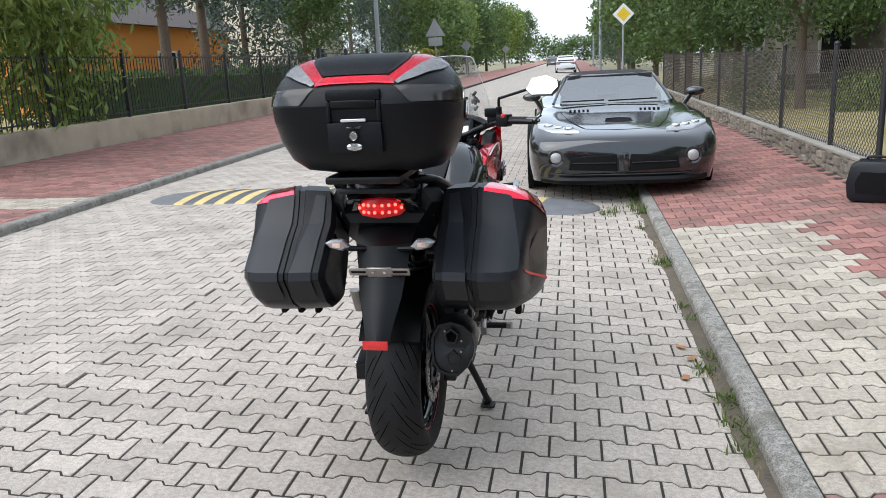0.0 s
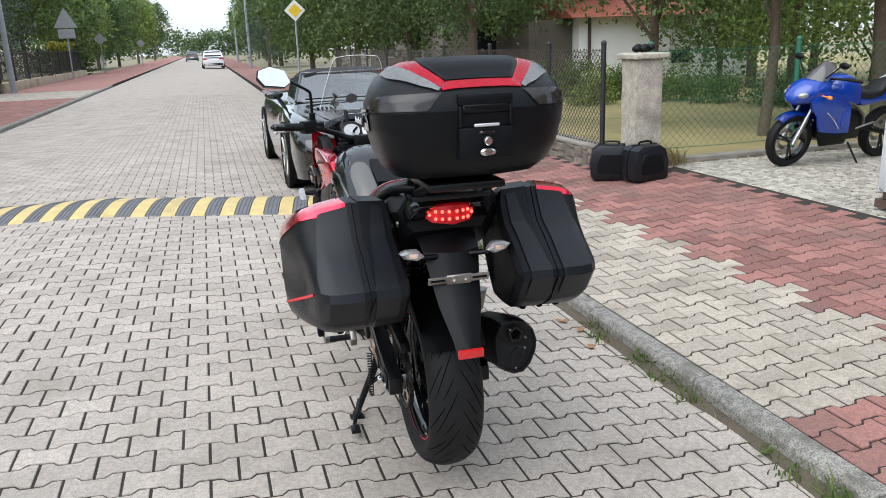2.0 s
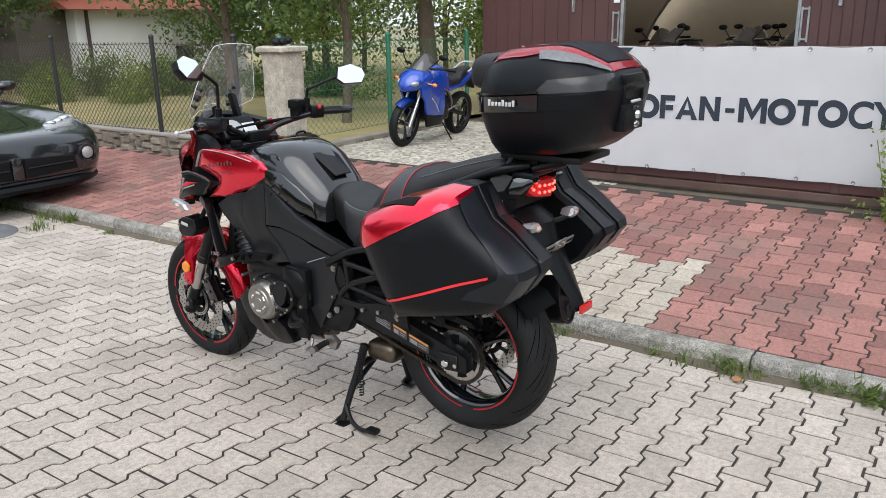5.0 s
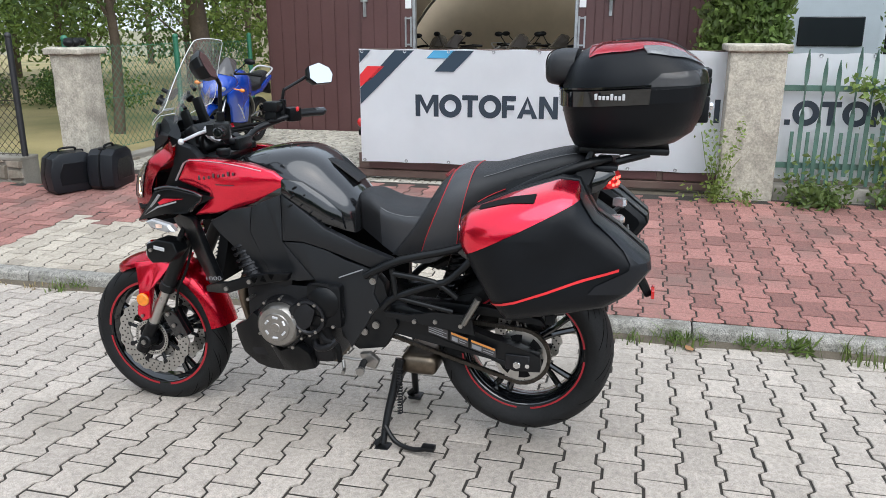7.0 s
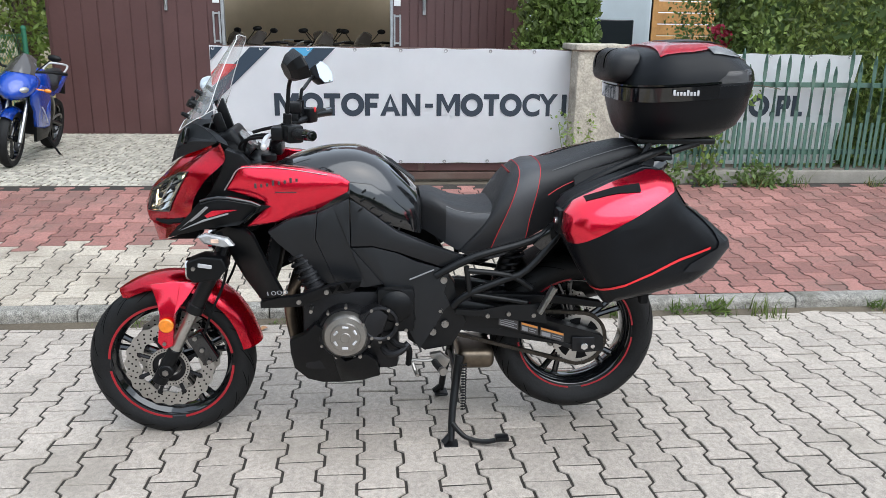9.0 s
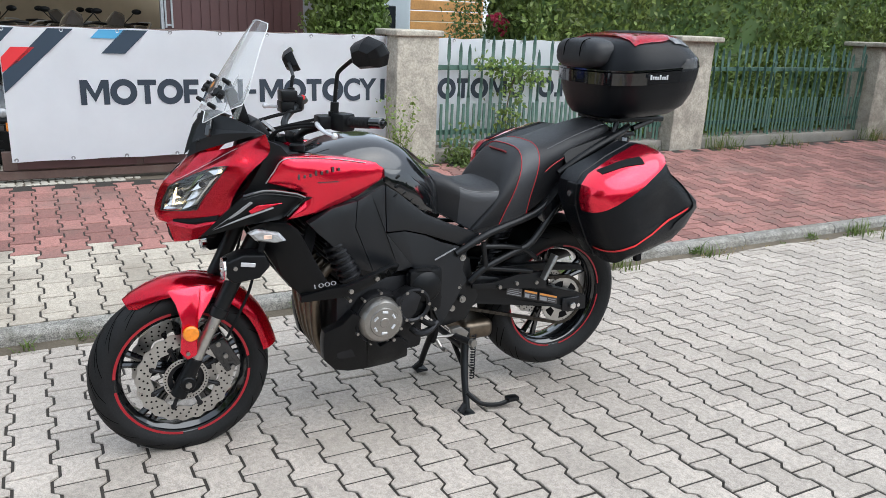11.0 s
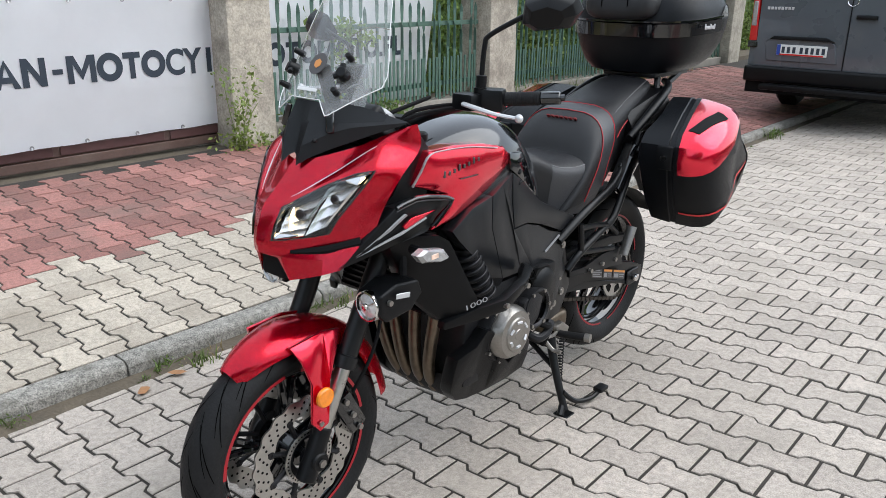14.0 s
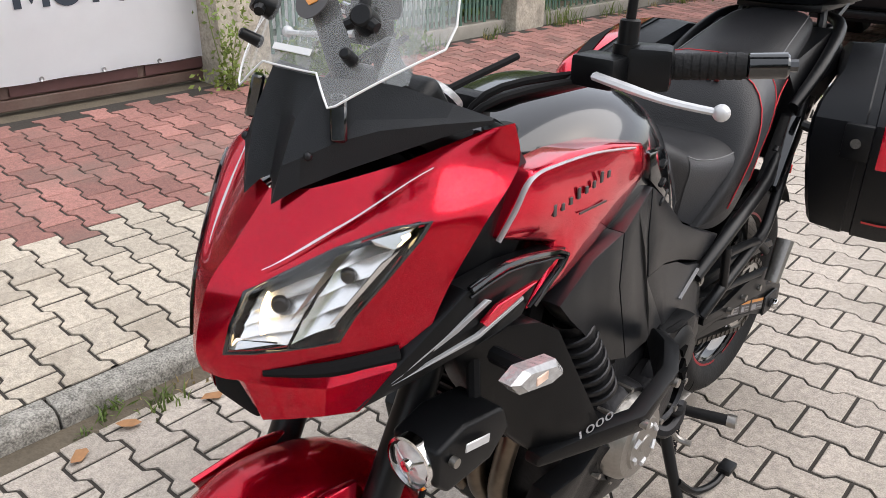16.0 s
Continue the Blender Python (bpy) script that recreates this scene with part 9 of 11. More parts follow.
# panniers
def pannier(s):
    out = [(2.850, .870), (2.845, .925), (2.815, .960), (2.690, 1.012), (2.560, 1.052), (2.505, 1.045), (2.482, 1.000), (2.448, .945), (2.385, .905), (2.288, .828), (2.282, .806), (2.345, .715), (2.400, .680), (2.55, .648), (2.700, .622), (2.755, .690), (2.805, .775)]
    cy, cz = 2.60, .845
    b = B()
    rings = []
    for X, k, dz in ((.165, .90, -.004), (.178, .975, 0), (.268, 1.0, 0), (.271, .982, 0), (.288, .982, 0), (.291, 1.0, 0), (.395, 1.0, 0), (.430, .970, 0), (.456, .905, .0), (.474, .80, 0), (.486, .64, 0), (.492, .40, 0)):
        top = max(0, (X - .30)) * .16
        rings.append([Vector((s * (X + (.06 * min(1, max(0, (y - 2.48) / .14)) if X < .25 else (.21 * max(0, y - 2.5) if X < .30 else 0))) * (1 - .11 * min(1, max(0, (2.66 - y) / .32)) * max(0, (X - .25) / .26)), cy + (y - cy) * k, cz + (z - cz) * k - top * max(0, (z - .95) / .1) + dz)) for y, z in out])
    loft(b, rings, True, True)
    root = thing("pannier", (-0.427 + s * .38, 2.6, .63), "black plastic motorcycle side case with a red top edge", "side case", "panniers")
    OFF[root.name] = Vector((s * .38, 2.6, .63))
    src = b.copy()
    shell = part("shell", b, M["black_case"], root, sharp=32)
    # graphite rear face with ridges
    b = B()
    for X0, X1 in ((.303, .420), (.200, .262)):
        b = skin(src, [((0, 2.492, .97), (0, -1, .12)), ((s * X0, 0, 0), (s, 0, 0)), ((s * X1, 0, .86), (-s, 0, -s * s * .18)), ((0, 2.3, .735), (0, 0, 1))], .0045)
        part("rear_panel", b, M["case_grey"], shell, "raised graphite rear panel", sharp=25)
    # red cover over the top and front, with a carrying slot
    line = ((0, 2.860, .815), (0, .19, .36))
    rc = part("red_cover", skin(src, [line, ((s * .306, 2.5, 0), (s, -.215, 0))], .0025), M["red"], shell, "gloss red top cover", sharp=35)
    part("carry_slot", skin(src, [((0, 2.625, .98), (0, 1, .25)), ((0, 2.790, .95), (0, -1, -.25)), ((s * .392, 2.7, 0), (s, .16, 0)), ((s * .432, 2.7, 0), (-s, -.16, 0)), ((0, 2.7, .91), (0, 0, 1))], .0045), M["black_dull"], rc, "dark carrying slot")
    nn = Vector((0, .127, .355)).normalized()
    p0 = Vector((0, 2.715, .690))
    part("red_stripe", skin(src, [(p0 - nn * .004, nn), (p0 + nn * .004, -nn), ((s * .36, 0, 0), (s, 0, 0)), ((0, 2.37, 0), (0, 1, 0))], .0035), M["red_print"], shell, "thin red stripe")
    src.free()
    b = B()
    box(b, min(s * .305, s * .365), max(s * .305, s * .365), 2.835, 2.858, .845, .925, .008, 2)
    lk = part("lock_plate", b, M["black_matt"], shell)
    b = B()
    cyl(b, (s * .335, 2.858, .885), (s * .335, 2.864, .885), .011, n=16)
    part("lock", b, M["chrome"], lk, "chrome key lock")
    b = B()
    for k in range(3):
        box(b, min(s * (.27 + .06 * k), s * (.29 + .06 * k)), max(s * (.27 + .06 * k), s * (.29 + .06 * k)), 2.55, 2.58, .615, .650, .004)
    pieces("foot", b, M["black_dull"], shell)
    b = B()
    for y in (2.76, 2.55):
        sweep(b, sd(s, [(.19, y, .88), (.262, y - .01, .86)]), .012, 8, 1)
    pieces("mount", b, M["frame_paint"], shell)
    return root


for s in (-1, 1):
    pannier(s)

# top case
tcase = thing("top_case", (-0.415, 2.37, 1.12), "black plastic top case with red trim and smoked lenses", "top case")
OFF[tcase.name] = Vector((0, 2.37, 1.12))


def case_ring(z, hw, y0, y1, p=3.2, n=88, taper=0.0):
    ring = []
    cy, hy = (y0 + y1) / 2, (y1 - y0) / 2
    for q in range(n):
        a = 2 * math.pi * q / n
        ca, sa = math.cos(a), math.sin(a)
        k = (abs(ca) ** p + abs(sa) ** p) ** (-1 / p)
        y = cy + hy * sa * k
        ring.append(Vector((hw * ca * k * (1 - taper * (y - cy) / hy), y, z + 0.075 * (2.36 - y))))
    return ring


b = B()
loft(b, [case_ring(*r, taper=.06) for r in ((1.125, .140, 2.28, 2.52), (1.135, .190, 2.215, 2.545), (1.165, .224, 2.172, 2.560), (1.215, .248, 2.150, 2.575), (1.268, .262, 2.142, 2.588))], True, True)
low = part("case_base", b, M["black_case"], tcase, sharp=40)
b = B()
loft(b, [case_ring(*r, taper=.06) for r in ((1.268, .263, 2.141, 2.589), (1.309, .266, 2.136, 2.592))], True, True)
part("case_seam", b, M["black_case"], tcase)
b = B()
loft(b, [[r[q] for q in range(-2, 48)] for r in (case_ring(*a, taper=.06) for a in ((1.266, .262, 2.140, 2.590), (1.268, .267, 2.135, 2.596), (1.314, .270, 2.131, 2.598), (1.317, .264, 2.138, 2.590)))], False, False)
band = part("case_band", b, M["black_gloss"], tcase, "gloss black band with a silver mark")
b = B()
loft(b, [[r[q] for q in range(-2, 48)] for r in (case_ring(*a, taper=.06) for a in ((1.318, .266, 2.136, 2.593), (1.319, .273, 2.128, 2.601), (1.325, .273, 2.128, 2.601), (1.326, .264, 2.138, 2.590)))], False, False)
part("case_lip", b, M["black_gloss"], tcase)
LID = ((1.309, .265, 2.137, 2.590), (1.345, .262, 2.145, 2.585), (1.362, .255, 2.158, 2.580), (1.385, .246, 2.185, 2.572), (1.412, .226, 2.222, 2.552), (1.428, .204, 2.248, 2.534), (1.440, .170, 2.280, 2.506), (1.447, .110, 2.325, 2.465), (1.449, .025, 2.380, 2.400))
b = B()
loft(b, [case_ring(*r, taper=.06) for r in LID], True, True)
lid = part("case_lid", b, M["black_case"], tcase, sharp=40)


def lid_z(x, y):
    def g(hw, y0, y1):
        cy, hy = (y0 + y1) / 2, (y1 - y0) / 2
        return ((abs(x) / (hw * (1 - .06 * (y - cy) / hy))) ** 3.2 + (abs(y - cy) / hy) ** 3.2) ** (1 / 3.2)
    lean = .015 * (2.36 - y) / .2
    for (z0, *a), (z1, *c) in zip(LID, LID[1:]):
        g0, g1 = g(*a), g(*c)
        if g0 <= 1 <= g1:
            return z0 + (z1 - z0) * (1 - g0) / max(1e-6, (1 - g0) + (g1 - 1)) + lean
    return (LID[0][0] if g(*LID[0][1:]) > 1 else LID[-1][0]) + lean


def on_lid(pts2, m, name, lift, parent, label="", n=10):
    """A skin on the lid between two lines seen from above."""
    a, c = pts2
    rows_ = []
    for i in range(n + 1):
        f = i / n
        rows_.append([Vector((p[0] + (q[0] - p[0]) * f, p[1] + (q[1] - p[1]) * f, 0)) for p, q in zip(a, c)])
    bb = B()
    loft(bb, [[Vector((v.x, v.y, lid_z(v.x, v.y) + lift)) for v in r] for r in rows_], False, False)
    bmesh.ops.solidify(bb, geom=bb.faces, thickness=.004)
    return part(name, bb, m, parent, label, sharp=40)


def along(pts, n=14):
    return [(p.x, p.y) for p in (catmull([(x, y, 0) for x, y in pts], 8)[round(q * (len(pts) - 1) * 8 / n)] for q in range(n + 1))]


for s in (-1, 1):
    a_ = along([(s * .104, 2.159), (s * .142, 2.203), (s * .190, 2.270), (s * .218, 2.38), (s * .200, 2.500)])
    c_ = along([(s * .090, 2.180), (s * .112, 2.212), (s * .136, 2.262), (s * .130, 2.36), (s * .100, 2.43)])
    on_lid((a_, c_), M["red"], "red_trim", .006, lid, "gloss red lid trim")
    a_ = along([(s * .118, 2.158), (s * .168, 2.190), (s * .222, 2.255), (s * .232, 2.330)])
    c_ = along([(s * .108, 2.162), (s * .146, 2.208), (s * .186, 2.274), (s * .202, 2.345)])
    on_lid((a_, c_), M["clearlens_grey"], "reflector_strip", .0065, lid, "clear reflector strip")
on_lid(([(-.108 + .018 * q, 2.157) for q in range(13)], [(-.094 + .01567 * q, 2.181) for q in range(13)]), M["red"], "red_trim", .0063, lid, "gloss red lid trim")
on_lid(([(-.198 + .0330 * q, 2.500) for q in range(13)], [(-.099 + .0165 * q, 2.426) for q in range(13)]), M["red"], "red_trim", .0066, lid, "gloss red lid trim")
on_lid(tuple(along([(k * .091, 2.182), (k * .112, 2.213), (k * .135, 2.262), (k * .127, 2.36), (k * .090, 2.43)]) for k in (-1, 1)), M["case_grey"], "lid_panel", .008, lid, "graphite lid panel", 16)
# rear face: smoked lenses, latch
for s in (-1, 1):
    b = B()
    prof = ((1.268, .263, 2.141, 2.589), (1.309, .266, 2.136, 2.592)) + LID[1:4]
    rows_ = []
    for k in range(5):
        row = []
        for q in range(40):
            f = q / 39
            z = (1.312 + .006 * f + .045 * max(0, .12 - f) / .12) * (1 - k / 4) + (1.358 - .004 * f - .030 * max(0, f - .82) / .18) * k / 4
            for a0, a1 in zip(prof, prof[1:]):
                if a0[0] <= z <= a1[0]:
                    g = (z - a0[0]) / (a1[0] - a0[0])
                    hw, y0, y1 = [u + (v - u) * g + d for u, v, d in zip(a0[1:], a1[1:], (.003, -.003, .003))]
            a = radians(-68 + 58 * f)
            ca, sa = math.cos(a), math.sin(a)
            rr = (abs(ca) ** 3.2 + abs(sa) ** 3.2) ** (-1 / 3.2)
            cy, hy = (y0 + y1) / 2, (y1 - y0) / 2
            y = cy + hy * sa * rr
            row.append(Vector((s * hw * ca * rr * (1 - .06 * (y - cy) / hy), y, z + .075 * (2.36 - y))))
        rows_.append(row)
    loft(b, rows_, False, False)
    bmesh.ops.solidify(b, geom=b.faces, thickness=.003)
    part("smoked_lens", b, M["smoke"], tcase, "smoked rear lens", sharp=40)
b = B()
for x0, x1, z0, z1 in ((-.074, .074, 1.200, 1.282), (-.074, -.062, 1.282, 1.338), (.062, .074, 1.282, 1.338), (-.074, .074, 1.338, 1.366)):
    box(b, x0, x1, 2.131, 2.17, z0, z1, .006, 2)
lp = part("latch_plate", b, M["black_case"], tcase)
b = B()
box(b, -.064, .064, 2.150, 2.168, 1.278, 1.342)
part("handle_recess", b, M["black_dull"], lp)
b = B()
prism(b, [(2.130, 1.340), (2.128, 1.322), (2.146, 1.310), (2.152, 1.340)], -.062, .062, "x", .003)
part("pull_grip", b, M["black_matt"], lp)
b = B()
lathe(b, [(0, -.003), (.010, -.003), (.014, 0)], (0, 2.128, 1.268), "y", 20)
for v in b.verts:
    v.co.x *= 1.5
    v.co.z = 1.268 + (v.co.z - 1.268) * .45
part("release_button", b, M["black_gloss"], lp)
b = B()
box(b, -.034, .034, 2.124, 2.132, 1.283, 1.291, .002)
part("name_bar", b, M["silver_line"], lp, "small silver label bar")
b = B()
lathe(b, [(0, -.010), (.009, -.010), (.012, -.006), (.013, 0)], (0, 2.123, 1.247), "y", 18)
part("lock", b, M["chrome"], lp, "chrome key lock")
b = B()
lathe(b, [(0, -.004), (.012, -.004), (.017, 0)], (0, 2.123, 1.218), "y", 20)
for v in b.verts:
    v.co.x *= 1.25
    v.co.z = 1.218 + (v.co.z - 1.218) * .6
part("emblem", b, M["chrome"], lp, "oval silver emblem")
b = B()
rings = []
for y, k in ((2.555, 1.0), (2.600, 1.0), (2.622, .96), (2.636, .86), (2.643, .68), (2.646, .40)):
    rings.append([Vector((.138 * k * math.copysign(abs(math.cos(a)) ** .55, math.cos(a)), y - .25 * (abs(math.cos(a)) ** .55 * .138 * k) ** 2 - .22 * max(0, math.sin(a)) * .05, 1.366 + .058 * k * math.copysign(abs(math.sin(a)) ** .6, math.sin(a)))) for a in [2 * math.pi * q / 32 for q in range(32)]])
loft(b, rings)
backrest = part("backrest", b, M["seat_vinyl"], lid, "padded black backrest")
for x in (-.052, .052):
    b = B()
    sweep(b, [(x, 2.600, 1.424), (x, 2.634, 1.408), (x, 2.6445, 1.372), (x, 2.636, 1.332), (x, 2.604, 1.312)], .0022, 6, 5)
    part("seam", b, M["groove"], backrest, "sewn backrest seam")
for s in (-1, 1):
    b = B()
    for k in range(8):
        y = 2.385 + k * .0115
        box(b, min(s * .2745, s * .277), max(s * .2745, s * .277), y, y + .0085, 1.282, 1.294 + (.006 if k in (0, 3, 7) else 0), .001)
    part("side_mark", b, M["silver_line"], band, "silver maker's mark as a bar")
b = B()
box(b, -.11, .11, 2.24, 2.52, 1.100, 1.122, .008, 2)
for s in (-1, 1):
    sweep(b, sd(s, [(.10, 2.48, 1.105), (.11, 2.50, 1.06), (.12, 2.56, 1.02)]), .012, 8, 3)
    sweep(b, sd(s, [(.10, 2.30, 1.105), (.105, 2.40, 1.075)]), .012, 8, 3)
rk = part("luggage_rack", b, M["frame_paint"], bike, "black luggage rack under the top case")

# ---- black roadster parked half on the pavement ----
def roadster():
    e = local("roadster", (0.64, 9.02, 0.0), "black two-seat roadster with a closed soft top", "car", turn=0.8)
    st = (
        (-0.99, (.50, .25), (.60, .36), (.56, .49), (.30, .560), .570),
        (-0.93, (.70, .20), (.80, .38), (.75, .550), (.42, .612), .622),
        (-0.75, (.86, .17), (.92, .40), (.87, .620), (.50, .655), .660),
        (-0.45, (.92, .15), (.955, .44), (.885, .718), (.52, .692), .695),
        (-0.05, (.93, .15), (.965, .47), (.88, .775), (.52, .730), .730),
        (0.40, (.92, .15), (.950, .48), (.88, .788), (.54, .780), .785),
        (0.80, (.91, .15), (.935, .49), (.86, .795), (.60, .840), .862),
        (1.30, (.92, .15), (.935, .48), (.85, .775), (.70, .800), .800),
        (1.95, (.93, .16), (.955, .50), (.88, .810), (.70, .850), .860),
        (2.50, (.93, .17), (.975, .52), (.90, .840), (.60, .905), .915),
        (3.15, (.86, .24), (.92, .55), (.84, .800), (.50, .880), .890),
        (3.38, (.74, .34), (.80, .55), (.70, .720), (.40, .780), .790))
    rings = []
    for y, a, s, t, c, z0 in st:
        half = catmull([Vector((a[0], y, a[1])), Vector((s[0], y, s[1])), Vector((t[0], y, t[1])), Vector((c[0], y, c[1])), Vector((0, y, z0))], 4)
        rings.append(half + [Vector((-p.x, p.y, p.z)) for p in reversed(half[:-1])])
    cols = [catmull([r[j] for r in rings], 3) for j in range(len(rings[0]))]
    b = B()
    loft(b, [[cols[j][i] for j in range(len(cols))] for i in range(len(cols[0]))], True, True)
    body = part("body", b, M["car_black"], e, sharp=45)

    def top(x, y):
        """Height of the bodywork above a place."""
        best = 0
        for (y0, *p0), (y1, *p1) in zip(st, st[1:]):
            if y0 <= y <= y1:
                f = (y - y0) / (y1 - y0)
                xs = [abs(x)]
                def hz(p):
                    q = [(0, p[4]), p[3], p[2], p[1]]
                    for (xa, za), (xb, zb) in zip(q, q[1:]):
                        if xa <= abs(x) <= xb:
                            return za + (zb - za) * (abs(x) - xa) / (xb - xa)
                    return p[1][1]
                return hz(p0) * (1 - f) + hz(p1) * f
        return .5

    def line(pts, m, name, r=.006, up=.002):
        bb = B()
        sweep(bb, [(x, y, top(x, y) + up) for x, y in pts], r, 6, 5, flat=.5)
        part(name, bb, M[m], body, sharp=40)

    for s in (-1, 1):
        line([(s * .66, .72), (s * .60, .3), (s * .52, -.1), (s * .42, -.45), (s * .36, -.60)], "black_dull", "bonnet_seam", .005)
        b = B()
        pts = [(.43, -.775), (.455, -.67), (.62, -.54), (.79, -.43), (.862, -.46), (.845, -.58), (.70, -.72)]
        cx, cy = sum(p[0] for p in pts) / 7, sum(p[1] for p in pts) / 7
        def ring(k, lift):
            return [Vector((s * (cx + (x - cx) * k), cy + (y - cy) * k, top(min(cx + (x - cx) * k, .9), cy + (y - cy) * k) + lift)) for x, y in pts]
        loft(b, [ring(1.0, -.04), ring(1.0, .022), ring(.75, .036), ring(.3, .042)], True, True)
        hl = part("headlamp", b, M["car_lens"], body, "clear headlamp with round bulbs", sharp=60)
        for x, y in ((.53, -.690), (.635, -.625), (.74, -.555)):
            b = B()
            lathe(b, [(0, .012), (.030, .012), (.042, .016), (.048, .004)], (s * x, y, top(x, y) + .034), "z", 18)
            part("bulb_ring", b, M["chrome"], hl)
        b = B()
        lathe(b, [(0, -.02), (.045, -.018), (.055, -.010), (.060, .03)], (s * .665, -.985, .430), "y", 22)
        part("fog_lamp", b, M["clearlens_grey"], body, "round fog lamp")
        b = B()
        lathe(b, [(.060, -.015), (.082, -.02), (.086, .04)], (s * .665, -.985, .428), "y", 22)
        part("fog_surround", b, M["car_black"], body)
        b = B()
        prism(b, [(s * .055, .285), (s * .54, .310), (s * .52, .430), (s * .07, .455)], -1.022, -.93, "y", .008, 2)
        gr = part("grille_opening", b, M["black_dull"], body, "black grille opening")
        b = B()
        sweep(b, [(s * .08, -1.028, .372), (s * .50, -1.026, .378)], .006, 6, 1)
        part("grille_bar", b, M["gunmetal"], gr)
        # mirror
        b = B()
        ball(b, (s * .96, .83, .955), (.11, .06, .055), 16, 10)
        sweep(b, [(s * .84, .88, .80), (s * .92, .84, .93)], .025, 8, 1)
        part("door_mirror", b, M["car_black"], body, "black door mirror")
        # wheels
        for yy in (0.0, 2.51):
            b = B()
            c = Vector((s * .83, yy, .335))
            lathe(b, [(.375, s * .10), (.375, s * .146), (.30, s * .146)], c, "x", 36)
            part("wheel_arch", b, M["black_dull"], body)
            b = B()
            lathe(b, [(.235, -.12), (.30, -.125), (.335, -.09), (.338, 0), (.335, .11), (.30, .142), (.235, .138)], Vector((s * .83, yy, .335)), "x", 40)
            if s < 0:
                for v in b.verts:
                    v.co.x = 2 * s * .83 - v.co.x
            wh = part("wheel", b, M["rubber"], e, "black tyre on a silver spoked rim")
            b = B()
            lathe(b, [(.238, s * .135), (.225, s * .145), (.215, s * .10), (.20, s * .06)], c, "x", 40)
            for k in range(6):
                a = k * math.pi / 3
                sweep(b, [c + Vector((s * .11, .03 * math.cos(a), .03 * math.sin(a))), c + Vector((s * .135, .22 * math.cos(a), .22 * math.sin(a)))], [.035, .026], 6, 1, flat=.5)
            lathe(b, [(0, s * .125), (.05, s * .122), (.055, s * .09)], c, "x", 18)
            part("rim", b, M["alu"], wh, "silver spoked rim")
            b = B()
            cyl(b, c + Vector((s * .02, 0, 0)), c + Vector((s * .05, 0, 0)), .20, n=24)
            part("brake_disc", b, M["gunmetal"], wh)
    b = B()
    box(b, -.05, .05, -1.018, -.93, .28, .47, .02, 2)
    part("grille_divider", b, M["car_black"], body)
    b = B()
    sweep(b, [(-.78, -.90, .275), (-.55, -1.0, .258), (0, -1.02, .255), (.55, -1.0, .258), (.78, -.90, .275)], .007, 6, 5)
    part("splitter_line", b, M["gunmetal"], body)
    b = B()
    sweep(b, [(-.80, -.82, .21), (-.55, -.965, .20), (0, -.995, .20), (.55, -.965, .20), (.80, -.82, .21)], .045, 8, 5)
    part("front_spoiler", b, M["black_matt"], body)
    line([(-.36, -.60), (-.18, -.66), (0, -.68), (.18, -.66), (.36, -.60)], "black_dull", "bonnet_seam", .005)
    b = B()
    n = 14
    rim_ = [(.17 * math.cos(2 * math.pi * q / n) * (1 if math.sin(2 * math.pi * q / n) < 0 else .85), -.22 + .075 * math.sin(2 * math.pi * q / n)) for q in range(n)]
    loft(b, [[Vector((x * 1.15, y * 1.0 + (.03 if y > -.22 else -.01), top(x, y) - .004)) for x, y in rim_], [Vector((x, y, top(x, y) + (.030 if y > -.22 else .004))) for x, y in rim_]], True, False)
    part("bonnet_scoop", b, M["car_black"], body)
    b = B()
    b.faces.new([b.verts.new((x * .97, y, top(x, y) + (.022 if y > -.22 else .006))) for x, y in rim_])
    part("scoop_mouth", b, M["black_dull"], body, sharp=None)
    for s in (-1, 1):
        b = B()
        for k in range(5):
            box(b, s * (.30 + .05 * k) - .012, s * (.30 + .05 * k) + .012, .45, .60, top(.4, .52) - .004, top(.4, .52) + .003)
        pieces("bonnet_vent", b, M["black_dull"], body)
    # glasshouse
    b = B()
    rows_ = []
    for z, y, hw, bow in ((.855, .74, .70, .16), (.92, .88, .67, .15), (1.00, 1.04, .63, .13), (1.10, 1.24, .57, .11), (1.165, 1.35, .53, .10)):
        rows_.append([Vector((hw * u, y + bow * u * u, z)) for u in [-1 + q / 6 for q in range(13)]])
    loft(b, rows_, False, False)
    ws = part("windscreen", b, M["car_glass"], e, "reflecting windscreen")
    ws.visible_shadow = False
    b = B()
    sweep(b, [r[0] for r in rows_] + rows_[-1][1:-1] + [r[-1] for r in reversed(rows_)], .018, 8, 2)
    part("windscreen_frame", b, M["car_black"], e)
    b = B()
    rr = []
    for y, z, hw, low in ((1.38, 1.185, .53, 1.10), (1.60, 1.225, .60, 1.02), (1.85, 1.215, .62, .96), (2.10, 1.13, .62, .90), (2.35, .98, .58, .86)):
        ring = []
        for q in range(15):
            a = math.pi * q / 14
            ring.append(Vector((hw * math.copysign(abs(math.cos(a)) ** .45, math.cos(a)), y, low + (z - low) * math.sin(a) ** .6)))
        rr.append(ring)
    loft(b, rr, True, True)
    part("soft_top", b, M["softtop"], e, "black canvas soft top", sharp=50)
    for s in (-1, 1):
        b = B()
        b.faces.new([b.verts.new(v) for v in ((s * .69, .98, .80), (s * .60, 1.36, 1.13), (s * .64, 1.75, 1.10), (s * .70, 1.85, .83))])
        part("side_window", b, M["window"], e, sharp=None)
    b = B()
    box(b, -.60, .60, 1.05, 1.9, .55, .86, .05, 2)
    for s in (-1, 1):
        box(b, s * .35 - .20, s * .35 + .20, 1.62, 1.78, .8, 1.12, .06, 3)
